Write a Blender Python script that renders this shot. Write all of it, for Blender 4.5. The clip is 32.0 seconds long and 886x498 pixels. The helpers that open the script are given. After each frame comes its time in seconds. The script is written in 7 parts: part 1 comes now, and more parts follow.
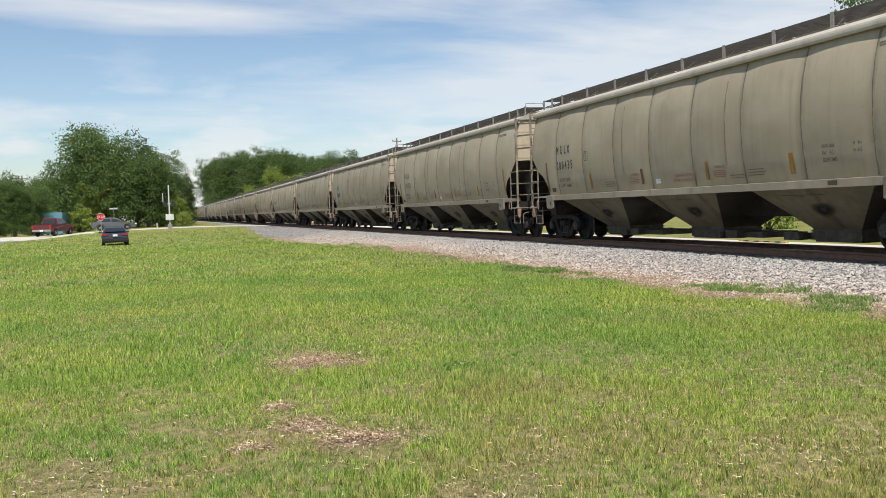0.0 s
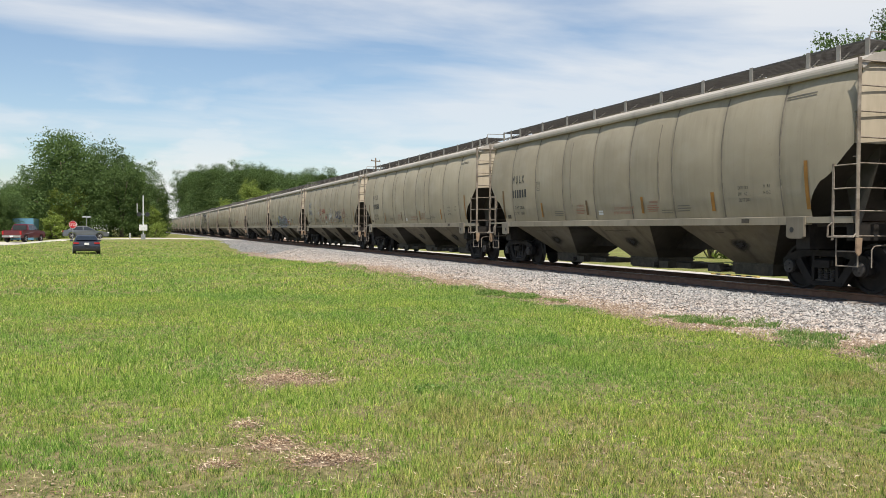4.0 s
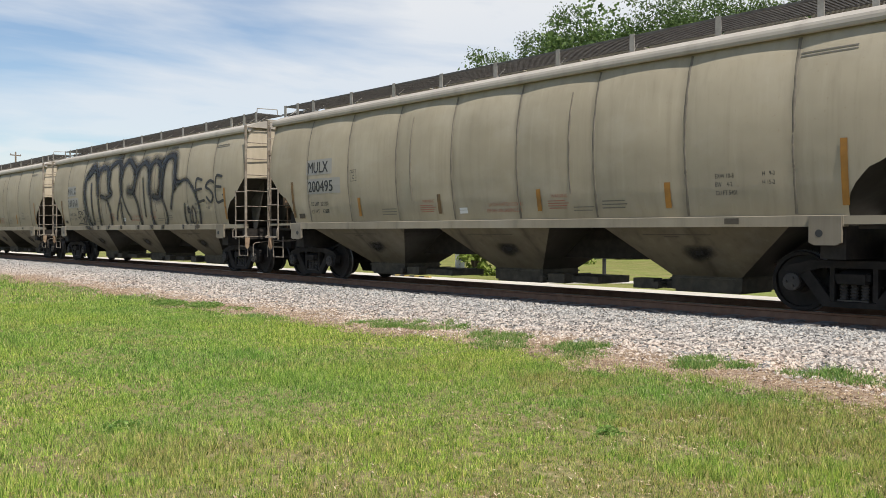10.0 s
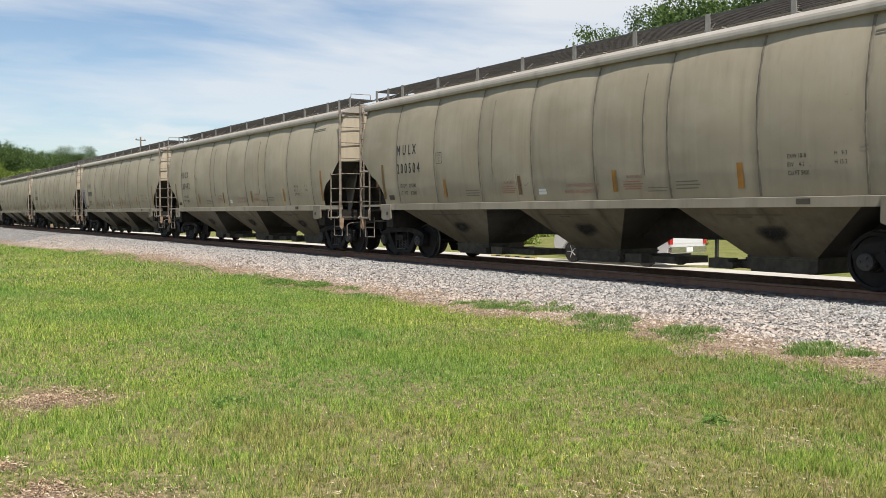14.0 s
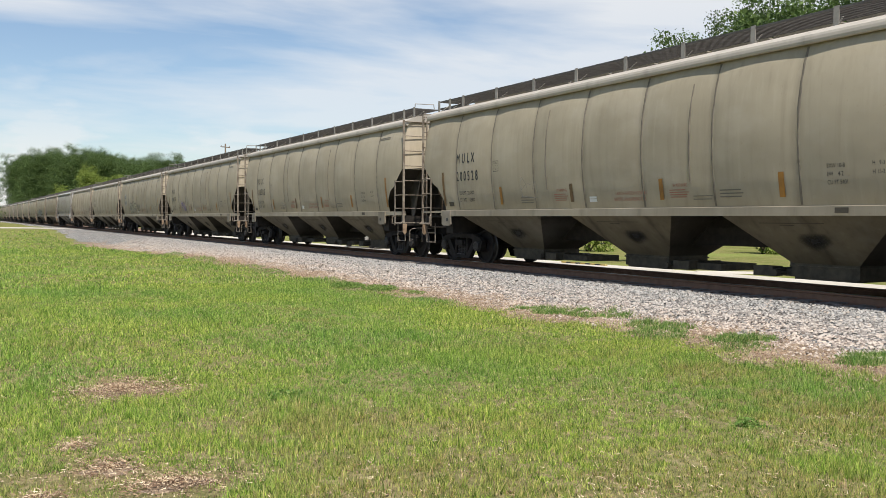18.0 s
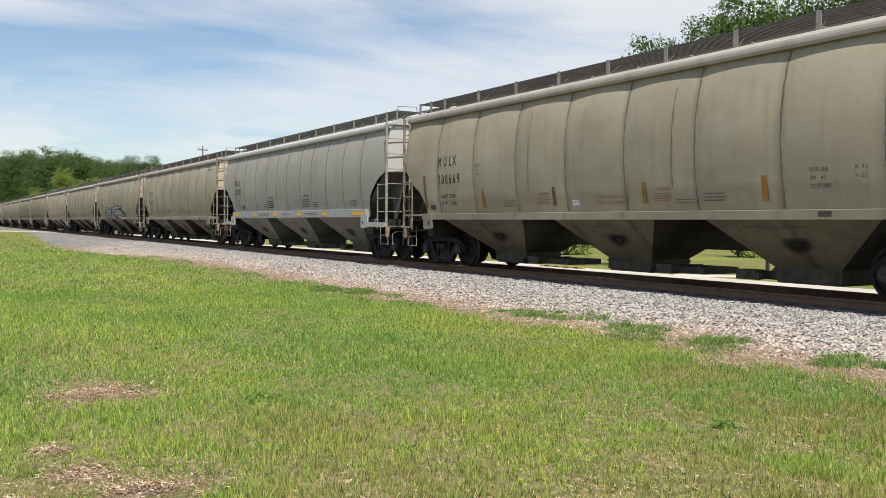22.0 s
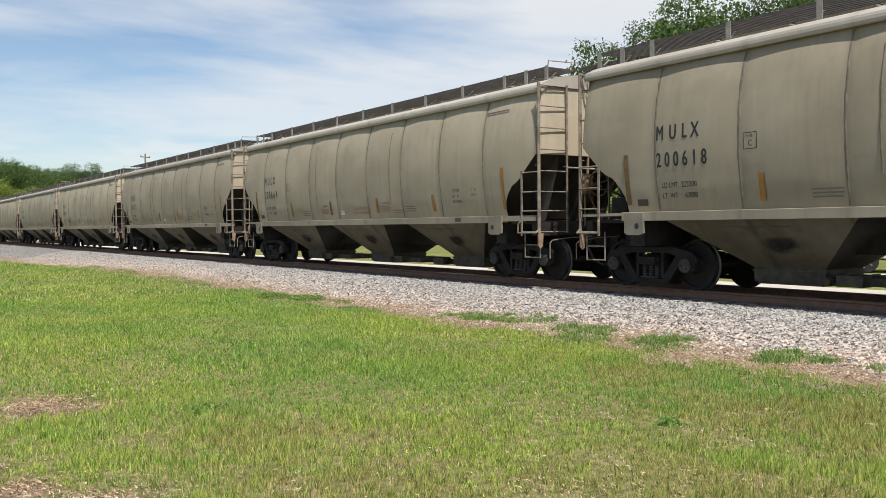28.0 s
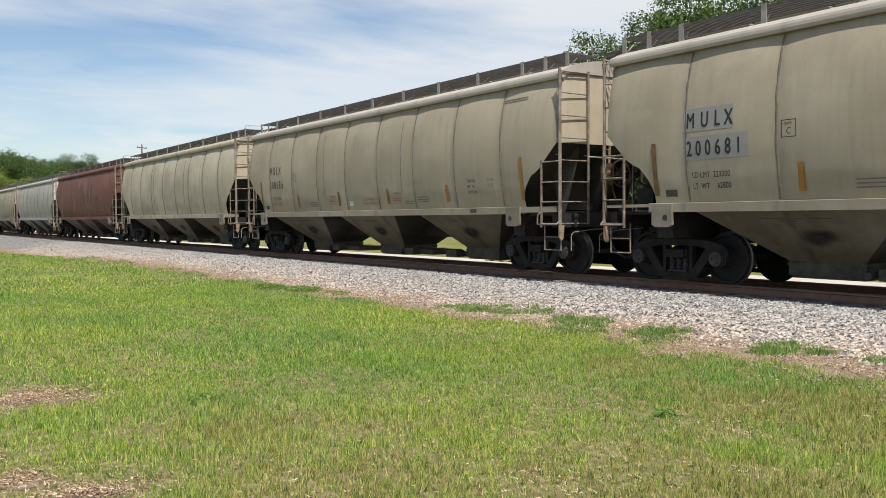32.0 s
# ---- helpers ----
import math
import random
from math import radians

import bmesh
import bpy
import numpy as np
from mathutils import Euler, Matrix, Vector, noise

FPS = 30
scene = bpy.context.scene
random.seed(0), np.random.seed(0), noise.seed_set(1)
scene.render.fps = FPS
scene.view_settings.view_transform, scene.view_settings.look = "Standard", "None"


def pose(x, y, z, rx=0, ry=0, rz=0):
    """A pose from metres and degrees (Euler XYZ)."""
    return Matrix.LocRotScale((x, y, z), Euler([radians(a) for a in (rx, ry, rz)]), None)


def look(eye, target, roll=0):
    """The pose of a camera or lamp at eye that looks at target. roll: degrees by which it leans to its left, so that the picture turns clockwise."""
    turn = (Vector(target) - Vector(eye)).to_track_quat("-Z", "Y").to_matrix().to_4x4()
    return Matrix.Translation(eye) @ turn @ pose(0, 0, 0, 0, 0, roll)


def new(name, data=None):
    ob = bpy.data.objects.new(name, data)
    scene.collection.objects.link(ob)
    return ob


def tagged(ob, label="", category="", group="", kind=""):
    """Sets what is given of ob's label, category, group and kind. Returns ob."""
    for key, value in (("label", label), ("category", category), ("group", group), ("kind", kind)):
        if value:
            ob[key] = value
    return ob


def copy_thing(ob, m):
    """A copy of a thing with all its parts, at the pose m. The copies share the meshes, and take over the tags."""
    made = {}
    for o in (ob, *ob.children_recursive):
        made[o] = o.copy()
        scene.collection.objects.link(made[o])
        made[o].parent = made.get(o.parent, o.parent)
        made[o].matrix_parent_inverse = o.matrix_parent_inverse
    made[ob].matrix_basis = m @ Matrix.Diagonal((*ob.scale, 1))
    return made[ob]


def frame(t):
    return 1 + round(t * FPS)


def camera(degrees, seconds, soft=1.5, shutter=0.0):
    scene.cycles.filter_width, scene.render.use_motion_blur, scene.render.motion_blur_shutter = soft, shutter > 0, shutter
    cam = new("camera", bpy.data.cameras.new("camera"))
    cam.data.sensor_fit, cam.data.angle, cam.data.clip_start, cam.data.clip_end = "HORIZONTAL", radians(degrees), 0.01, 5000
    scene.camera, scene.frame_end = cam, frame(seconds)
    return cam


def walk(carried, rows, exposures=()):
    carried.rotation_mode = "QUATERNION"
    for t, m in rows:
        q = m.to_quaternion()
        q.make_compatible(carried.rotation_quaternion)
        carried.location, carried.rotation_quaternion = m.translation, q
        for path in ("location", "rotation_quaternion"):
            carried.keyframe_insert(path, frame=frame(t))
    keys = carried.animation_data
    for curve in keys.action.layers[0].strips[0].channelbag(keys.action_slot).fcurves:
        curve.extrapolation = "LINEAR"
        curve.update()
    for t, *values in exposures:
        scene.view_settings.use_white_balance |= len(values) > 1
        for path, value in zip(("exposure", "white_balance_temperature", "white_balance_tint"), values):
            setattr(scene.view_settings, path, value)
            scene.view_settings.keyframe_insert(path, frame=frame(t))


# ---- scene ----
cam = camera(54.63, 32.0, soft=0.7)
PATH = [
    (0.0, look((0.110, -0.462, 1.398), (3.208, 9.035, 0.932), -1.95)),
    (0.5, look((0.113, -0.461, 1.395), (3.176, 9.047, 0.937), -1.90)),
    (1.0, look((0.111, -0.461, 1.397), (3.191, 9.041, 0.920), -1.72)),
    (1.5, look((0.117, -0.469, 1.401), (3.287, 9.003, 0.914), -1.67)),
    (2.0, look((0.113, -0.492, 1.402), (3.423, 8.933, 0.943), -1.27)),
    (2.5, look((0.100, -0.479, 1.405), (3.459, 8.932, 1.029), 0.34)),
    (4.5, look((0.098, -0.461, 1.405), (3.477, 8.949, 1.209), 0.33)),
    (5.0, look((0.090, -0.433, 1.399), (3.394, 9.000, 1.086), 0.67)),
    (5.5, look((0.027, -0.343, 1.411), (3.254, 9.114, 1.036), 0.95)),
    (6.0, look((-0.026, -0.281, 1.434), (3.483, 9.075, 1.067), 0.59)),
    (6.5, look((-0.072, -0.233, 1.438), (3.801, 8.977, 1.015), 0.44)),
    (7.0, look((-0.073, -0.189, 1.442), (3.993, 8.938, 1.021), -0.26)),
    (7.5, look((0.019, -0.050, 1.440), (4.256, 9.000, 1.065), -0.47)),
    (8.0, look((0.122, 0.125, 1.447), (4.578, 9.069, 1.061), 0.09)),
    (8.5, look((0.143, 0.165, 1.453), (5.132, 8.821, 1.018), 0.37)),
    (9.0, look((0.079, 0.225, 1.457), (5.664, 8.516, 1.188), 0.33)),
    (9.5, look((0.064, 0.290, 1.462), (6.282, 8.119, 1.263), -0.26)),
    (10.0, look((0.066, 0.295, 1.462), (6.730, 7.749, 1.272), 0.06)),
    (10.5, look((0.083, 0.299, 1.464), (6.847, 7.663, 1.294), 0.50)),
    (11.0, look((0.090, 0.284, 1.462), (6.782, 7.711, 1.211), 0.57)),
    (11.5, look((0.096, 0.293, 1.464), (6.545, 7.929, 1.137), 0.77)),
    (12.0, look((0.106, 0.292, 1.473), (6.365, 8.084, 1.143), 0.92)),
    (12.5, look((0.116, 0.285, 1.468), (6.307, 8.133, 1.199), 1.17)),
    (13.0, look((0.126, 0.288, 1.468), (6.138, 8.273, 1.171), 0.47)),
    (13.5, look((0.148, 0.293, 1.469), (6.003, 8.392, 1.105), -0.06)),
    (14.0, look((0.148, 0.304, 1.470), (5.828, 8.523, 1.051), -0.07)),
    (14.5, look((0.143, 0.275, 1.470), (5.683, 8.590, 1.044), -0.42)),
    (15.0, look((0.145, 0.266, 1.474), (5.520, 8.689, 1.067), -0.59)),
    (15.5, look((0.140, 0.264, 1.469), (5.302, 8.816, 0.998), -0.89)),
    (17.5, look((0.222, -0.107, 1.465), (5.057, 8.637, 1.056), 0.08)),
    (18.0, look((0.212, -0.107, 1.466), (5.128, 8.594, 1.120), 0.32)),
    (18.5, look((0.210, -0.115, 1.465), (5.217, 8.537, 1.211), 0.60)),
    (19.0, look((0.210, -0.113, 1.464), (5.268, 8.511, 1.253), 0.99)),
    (19.5, look((0.209, -0.112, 1.467), (5.293, 8.496, 1.255), 1.19)),
    (20.0, look((0.205, -0.113, 1.464), (5.332, 8.470, 1.258), 0.92)),
    (20.5, look((0.213, -0.108, 1.461), (5.328, 8.481, 1.224), 0.38)),
    (21.0, look((0.212, -0.111, 1.461), (5.307, 8.488, 1.163), 0.20)),
    (21.5, look((0.215, -0.113, 1.462), (5.323, 8.478, 1.144), 0.40)),
    (22.0, look((0.209, -0.116, 1.463), (5.340, 8.461, 1.159), 0.39)),
    (22.5, look((0.217, -0.119, 1.463), (5.398, 8.429, 1.160), 0.02)),
    (23.0, look((0.220, -0.113, 1.461), (5.454, 8.401, 1.130), 0.11)),
    (23.5, look((0.217, -0.113, 1.463), (5.525, 8.355, 1.103), 0.27)),
    (24.0, look((0.223, -0.117, 1.462), (5.662, 8.266, 1.081), 0.14)),
    (24.5, look((0.224, -0.122, 1.464), (5.753, 8.202, 1.091), -0.18)),
    (25.0, look((0.223, -0.121, 1.464), (5.793, 8.177, 1.112), -0.40)),
    (25.5, look((0.220, -0.122, 1.457), (5.769, 8.190, 1.101), -0.42)),
    (27.5, look((0.218, -0.136, 1.464), (5.817, 8.145, 1.206), -0.28)),
    (28.0, look((0.221, -0.130, 1.461), (5.853, 8.129, 1.210), -0.46)),
    (28.5, look((0.222, -0.127, 1.461), (5.823, 8.153, 1.166), -0.65)),
    (29.0, look((0.225, -0.124, 1.460), (5.797, 8.172, 1.121), -0.61)),
    (29.5, look((0.227, -0.117, 1.459), (5.805, 8.175, 1.092), -0.46)),
    (30.0, look((0.228, -0.117, 1.459), (5.819, 8.166, 1.092), -0.43)),
    (30.5, look((0.227, -0.122, 1.455), (5.848, 8.142, 1.103), -0.50)),
    (31.0, look((0.224, -0.120, 1.457), (5.874, 8.125, 1.123), -0.48)),
    (31.5, look((0.225, -0.123, 1.456), (5.879, 8.118, 1.125), -0.46)),
    (32.0, look((0.231, -0.119, 1.458), (5.889, 8.119, 1.108), -0.34)),
]
walk(cam, PATH)

# ---- world, sun ----
SUN_EL, SUN_AZ = 60.0, 199.0      # azimuth clockwise from +y
world = bpy.data.worlds.new("sky")
scene.world = world
world.use_nodes = True
wn, wl = world.node_tree.nodes, world.node_tree.links
wn.clear()
w_out = wn.new("ShaderNodeOutputWorld")
w_bg = wn.new("ShaderNodeBackground")
w_sky = wn.new("ShaderNodeTexSky")
w_sky.sky_type = "NISHITA"
w_sky.sun_disc = False
w_sky.sun_elevation = radians(SUN_EL)
w_sky.sun_rotation = radians(SUN_AZ)
w_sky.air_density, w_sky.dust_density, w_sky.ozone_density = 1.0, 0.7, 1.6
w_bg.inputs["Strength"].default_value = 0.129
# thin high cloud: stretched noise over the sky's own direction
w_co = wn.new("ShaderNodeTexCoord")
w_sep = wn.new("ShaderNodeSeparateXYZ")
wl.new(w_co.outputs["Generated"], w_sep.inputs[0])
w_up = wn.new("ShaderNodeMath")
w_up.operation = "ADD"
w_up.inputs[1].default_value = 0.13
wl.new(w_sep.outputs["Z"], w_up.inputs[0])
w_max = wn.new("ShaderNodeMath")
w_max.operation = "MAXIMUM"
w_max.inputs[1].default_value = 0.05
wl.new(w_up.outputs[0], w_max.inputs[0])
w_div = [wn.new("ShaderNodeMath") for _ in range(2)]
for n, axis in zip(w_div, "XY"):
    n.operation = "DIVIDE"
    wl.new(w_sep.outputs[axis], n.inputs[0])
    wl.new(w_max.outputs[0], n.inputs[1])
w_com = wn.new("ShaderNodeCombineXYZ")
wl.new(w_div[0].outputs[0], w_com.inputs["X"])
wl.new(w_div[1].outputs[0], w_com.inputs["Y"])
w_map = wn.new("ShaderNodeMapping")
w_map.inputs["Rotation"].default_value = (0, 0, radians(-62))
w_map.inputs["Scale"].default_value = (0.75, 1.7, 1.0)
w_map.inputs["Location"].default_value = (0.35, 0.2, 0)
wl.new(w_com.outputs[0], w_map.inputs["Vector"])
w_n1 = wn.new("ShaderNodeTexNoise")
w_n1.inputs["Scale"].default_value = 0.55
w_n1.inputs["Detail"].default_value = 7.0
w_n1.inputs["Roughness"].default_value = 0.52
w_n1.inputs["Distortion"].default_value = 0.35
wl.new(w_map.outputs[0], w_n1.inputs["Vector"])
w_ramp = wn.new("ShaderNodeValToRGB")
w_ramp.color_ramp.elements[0].position = 0.50
w_ramp.color_ramp.elements[1].position = 0.67
# the veil thickens towards the right of the track
w_side = wn.new("ShaderNodeMath")
w_side.operation = "MULTIPLY_ADD"
w_side.inputs[1].default_value = 0.31
wl.new(w_sep.outputs["X"], w_side.inputs[0])
wl.new(w_n1.outputs["Fac"], w_side.inputs[2])
wl.new(w_side.outputs[0], w_ramp.inputs["Fac"])
# puffs of low cumulus near the horizon
w_n2 = wn.new("ShaderNodeTexNoise")
w_n2.inputs["Scale"].default_value = 5.5
w_n2.inputs["Detail"].default_value = 6.0
w_map2 = wn.new("ShaderNodeMapping")
w_map2.inputs["Scale"].default_value = (1, 1, 3.4)
w_map2.inputs["Location"].default_value = (0.6, 0.1, 0.4)
wl.new(w_co.outputs["Generated"], w_map2.inputs["Vector"])
wl.new(w_map2.outputs[0], w_n2.inputs["Vector"])
w_r2 = wn.new("ShaderNodeValToRGB")
w_r2.color_ramp.elements[0].position = 0.49
w_r2.color_ramp.elements[1].position = 0.58
wl.new(w_n2.outputs["Fac"], w_r2.inputs["Fac"])
w_low = wn.new("ShaderNodeMapRange")
w_low.inputs["From Min"].default_value = 0.02
w_low.inputs["From Max"].default_value = 0.2
w_low.inputs["To Min"].default_value = 0.9
w_low.inputs["To Max"].default_value = 0.0
wl.new(w_sep.outputs["Z"], w_low.inputs["Value"])
w_mul = wn.new("ShaderNodeMath")
w_mul.operation = "MULTIPLY"
wl.new(w_r2.outputs["Color"], w_mul.inputs[0])
wl.new(w_low.outputs[0], w_mul.inputs[1])
w_hi = wn.new("ShaderNodeMath")
w_hi.operation = "MULTIPLY"
w_hi.inputs[1].default_value = 0.85
w_lowc = wn.new("ShaderNodeMapRange")
w_lowc.inputs["From Min"].default_value = 0.0
w_lowc.inputs["From Max"].default_value = 0.25
w_lowc.inputs["To Min"].default_value = 0.35
w_lowc.inputs["To Max"].default_value = 1.0
wl.new(w_sep.outputs["Z"], w_lowc.inputs["Value"])
w_thin = wn.new("ShaderNodeMath")
w_thin.operation = "MULTIPLY"
wl.new(w_ramp.outputs["Color"], w_thin.inputs[0])
wl.new(w_lowc.outputs[0], w_thin.inputs[1])
wl.new(w_thin.outputs[0], w_hi.inputs[0])
w_sum = wn.new("ShaderNodeMath")
w_sum.operation = "MAXIMUM"
wl.new(w_hi.outputs[0], w_sum.inputs[0])
wl.new(w_mul.outputs[0], w_sum.inputs[1])
w_mix = wn.new("ShaderNodeMixRGB")
w_mix.inputs["Color2"].default_value = (6.85, 6.9, 6.95, 1)
wl.new(w_sum.outputs[0], w_mix.inputs["Fac"])
wl.new(w_sky.outputs["Color"], w_mix.inputs["Color1"])
wl.new(w_mix.outputs["Color"], w_bg.inputs["Color"])
wl.new(w_bg.outputs[0], w_out.inputs["Surface"])

sun = new("sun", bpy.data.lights.new("sun", "SUN"))
sun.data.energy, sun.data.angle, sun.data.color = 5.4, radians(0.6), (1.0, 0.95, 0.87)
_el, _az = radians(SUN_EL), radians(SUN_AZ)
SUN_DIR = Vector((math.cos(_el) * math.sin(_az), math.cos(_el) * math.cos(_az), math.sin(_el)))
sun.matrix_world = look(SUN_DIR * 60, (0, 0, 0))
scene.view_settings.exposure = 0.0

# ---- materials ----
def mat(name, color, rough=0.6, metal=0.0, spec=0.5):
    m = bpy.data.materials.new(name)
    m.use_nodes = True
    b = m.node_tree.nodes["Principled BSDF"]
    b.inputs["Base Color"].default_value = (*color, 1)
    b.inputs["Roughness"].default_value = rough
    b.inputs["Metallic"].default_value = metal
    b.inputs["Specular IOR Level"].default_value = spec
    return m


class Graph:
    """Short hand for node trees."""

    def __init__(self, m):
        self.t = m.node_tree
        self.b = self.t.nodes["Principled BSDF"]

    def node(self, kind, **ins):
        n = self.t.nodes.new(kind)
        for k, v in ins.items():
            n.inputs[k.replace("_", " ")].default_value = v
        return n

    def link(self, a, b):
        self.t.links.new(a, b)

    def coord(self, scale=(1, 1, 1), out="Object"):
        c, mp = self.node("ShaderNodeTexCoord"), self.node("ShaderNodeMapping")
        mp.inputs["Scale"].default_value = scale
        self.link(c.outputs[out], mp.inputs["Vector"])
        return mp.outputs[0]

    def noise(self, vec, scale, detail=4.0, rough=0.55):
        n = self.node("ShaderNodeTexNoise", Scale=scale, Detail=detail, Roughness=rough)
        self.link(vec, n.inputs["Vector"])
        return n.outputs["Fac"]

    def ramp(self, fac, *stops):
        r = self.node("ShaderNodeValToRGB")
        e = r.color_ramp.elements
        while len(e) < len(stops):
            e.new(0.5)
        for el, (p, c) in zip(e, stops):
            el.position, el.color = p, (*c, 1)
        self.link(fac, r.inputs["Fac"])
        return r.outputs["Color"]

    def mix(self, fac, a, b, mode="MIX"):
        n = self.node("ShaderNodeMixRGB")
        n.blend_type = mode
        for k, v in (("Fac", fac), ("Color1", a), ("Color2", b)):
            if isinstance(v, (int, float)):
                n.inputs[k].default_value = v
            elif isinstance(v, tuple):
                n.inputs[k].default_value = (*v, 1)
            else:
                self.link(v, n.inputs[k])
        return n.outputs["Color"]

    def math(self, op, a, b=0.0):
        n = self.node("ShaderNodeMath")
        n.operation = op
        for i, v in enumerate((a, b)):
            if isinstance(v, (int, float)):
                n.inputs[i].default_value = v
            else:
                self.link(v, n.inputs[i])
        return n.outputs[0]

    def base(self, c):
        self.link(c, self.b.inputs["Base Color"])

    def bump(self, fac, strength=0.3, dist=0.01):
        n = self.node("ShaderNodeBump", Strength=strength, Distance=dist)
        self.link(fac, n.inputs["Height"])
        self.link(n.outputs[0], self.b.inputs["Normal"])

    def random(self):
        return self.node("ShaderNodeObjectInfo").outputs["Random"]


def thin_leaf(m, share=0.4):
    """Lets light through a leaf or blade."""
    t = m.node_tree
    b, o = t.nodes["Principled BSDF"], t.nodes["Material Output"]
    tr, mx = t.nodes.new("ShaderNodeBsdfTranslucent"), t.nodes.new("ShaderNodeMixShader")
    t.links.new(b.inputs["Base Color"].links[0].from_socket, tr.inputs["Color"])
    mx.inputs["Fac"].default_value = share
    t.links.new(b.outputs[0], mx.inputs[1])
    t.links.new(tr.outputs[0], mx.inputs[2])
    t.links.new(mx.outputs[0], o.inputs["Surface"])


def car_paint(name, clean, grimy, rust, streak=1.0):
    """Weathered freight-car enamel: soft blotches, run-down streaks, grime and a little rust."""
    m = mat(name, clean, 0.62, 0.0, 0.35)
    g = Graph(m)
    big = g.noise(g.coord((0.35, 0.35, 0.5)), 1.3, 3.0)
    run = g.noise(g.coord((3.0, 3.0, 0.16)), 2.2, 5.0)
    fine = g.noise(g.coord((9, 9, 9)), 2.0, 4.0)
    c = g.mix(g.ramp(big, (0.35, (0, 0, 0)), (0.7, (1, 1, 1))), clean, grimy)
    dark = tuple(v * 0.72 for v in grimy)
    c = g.mix(g.math("MULTIPLY", g.ramp(run, (0.52, (0, 0, 0)), (0.75, (1, 1, 1))), 0.34 * streak), c, dark)
    pale = tuple(min(0.8, v * 1.2 + 0.05) for v in clean)
    c = g.mix(g.math("MULTIPLY", g.ramp(run, (0.25, (1, 1, 1)), (0.42, (0, 0, 0))), 0.22 * streak), c, pale)
    c = g.mix(g.math("MULTIPLY", g.ramp(fine, (0.66, (0, 0, 0)), (0.74, (1, 1, 1))), 0.25 * streak), c, rust)
    wash = g.noise(g.coord((0.5, 0.5, 0.8)), 1.1, 5.0, 0.6)
    c = g.mix(g.math("MULTIPLY", g.ramp(wash, (0.5, (0, 0, 0)), (0.68, (1, 1, 1))), 0.4 * streak), c, tuple(v * 0.9 + 0.09 for v in clean))
    # soft grime gathered along upright weld seams, deepened to paint the sheets' bulge shading
    sp = g.node("ShaderNodeSeparateXYZ")
    g.link(g.coord(), sp.inputs[0])
    pp = g.math("ABSOLUTE", g.math("SUBTRACT", g.math("FRACT", g.math("ADD", g.math("DIVIDE", sp.outputs["Y"], 1.837), 40.0)), 0.5))
    rough_edge = g.math("MULTIPLY", g.math("SUBTRACT", g.noise(g.coord((2.0, 2.0, 0.5)), 3.0, 4.0), 0.5), 0.16)
    band = g.ramp(g.math("ADD", pp, rough_edge), (0.0, (1, 1, 1)), (0.03, (0.45, 0.45, 0.45)), (0.09, (0, 0, 0)))
    c = g.mix(g.math("MULTIPLY", band, 0.46 * streak), c, tuple(v * 0.6 for v in grimy))
    # each car a little lighter or darker
    tone = g.math("ADD", 0.88, g.math("MULTIPLY", g.random(), 0.2))
    n = g.node("ShaderNodeHueSaturation")
    g.link(tone, n.inputs["Value"])
    g.link(c, n.inputs["Color"])
    g.base(n.outputs[0])
    g.bump(g.noise(g.coord((1, 1, 1)), 2.6, 2.0), 0.25, 0.02)
    return m


M = {}
M["beige"] = car_paint("hopper_beige", (0.39, 0.335, 0.24), (0.295, 0.252, 0.177), (0.2, 0.12, 0.07))
M["roof_beige"] = car_paint("roof_beige", (0.43, 0.39, 0.335), (0.35, 0.31, 0.26), (0.25, 0.17, 0.1), 0.7)
# ends: a lit copy of the side paint, their sun put into the colour
M["end_lit_cream"] = car_paint("end_lit_cream", (0.54, 0.465, 0.35), (0.44, 0.37, 0.265), (0.3, 0.18, 0.1), 0.6)
# hopper bays: grime, and the underside's shade put into the colour
M["bay_beige"] = car_paint("hopper_side_grime_shade", (0.15, 0.126, 0.083), (0.072, 0.061, 0.041), (0.09, 0.065, 0.045), 1.4)
M["bay_grey"] = car_paint("hopper_side_shade_grey", (0.22, 0.205, 0.175), (0.14, 0.13, 0.11), (0.1, 0.08, 0.06), 1.2)
# slope sheets: the shade below the body painted in as near-black
M["low_beige"] = car_paint("slope_shade", (0.06, 0.053, 0.04), (0.032, 0.028, 0.023), (0.03, 0.023, 0.02), 1.4)
M["low_grey"] = car_paint("slope_shade_grey", (0.13, 0.13, 0.12), (0.085, 0.085, 0.08), (0.08, 0.07, 0.06), 1.2)
M["low_rust"] = car_paint("lower_oxide_shade", (0.09, 0.06, 0.05), (0.06, 0.045, 0.04), (0.05, 0.035, 0.03), 1.2)
M["grey"] = car_paint("hopper_grey", (0.335, 0.312, 0.268), (0.285, 0.265, 0.226), (0.2, 0.17, 0.13), 0.5)
M["roof_grey"] = car_paint("roof_grey", (0.52, 0.52, 0.5), (0.45, 0.45, 0.43), (0.25, 0.2, 0.15), 0.4)
# grey ends lightened the same way for the sun they face
M["end_lit_grey"] = car_paint("end_lit_grey", (0.6, 0.59, 0.56), (0.5, 0.49, 0.46), (0.25, 0.2, 0.15), 0.4)
M["pale"] = car_paint("hopper_pale", (0.44, 0.385, 0.285), (0.30, 0.26, 0.19), (0.16, 0.1, 0.07), 1.5)
M["rust"] = car_paint("hopper_oxide", (0.175, 0.064, 0.04), (0.11, 0.047, 0.033), (0.1, 0.05, 0.03), 1.2)
M["silver"] = car_paint("hopper_silver", (0.39, 0.37, 0.325), (0.31, 0.293, 0.255), (0.25, 0.2, 0.15), 0.8)


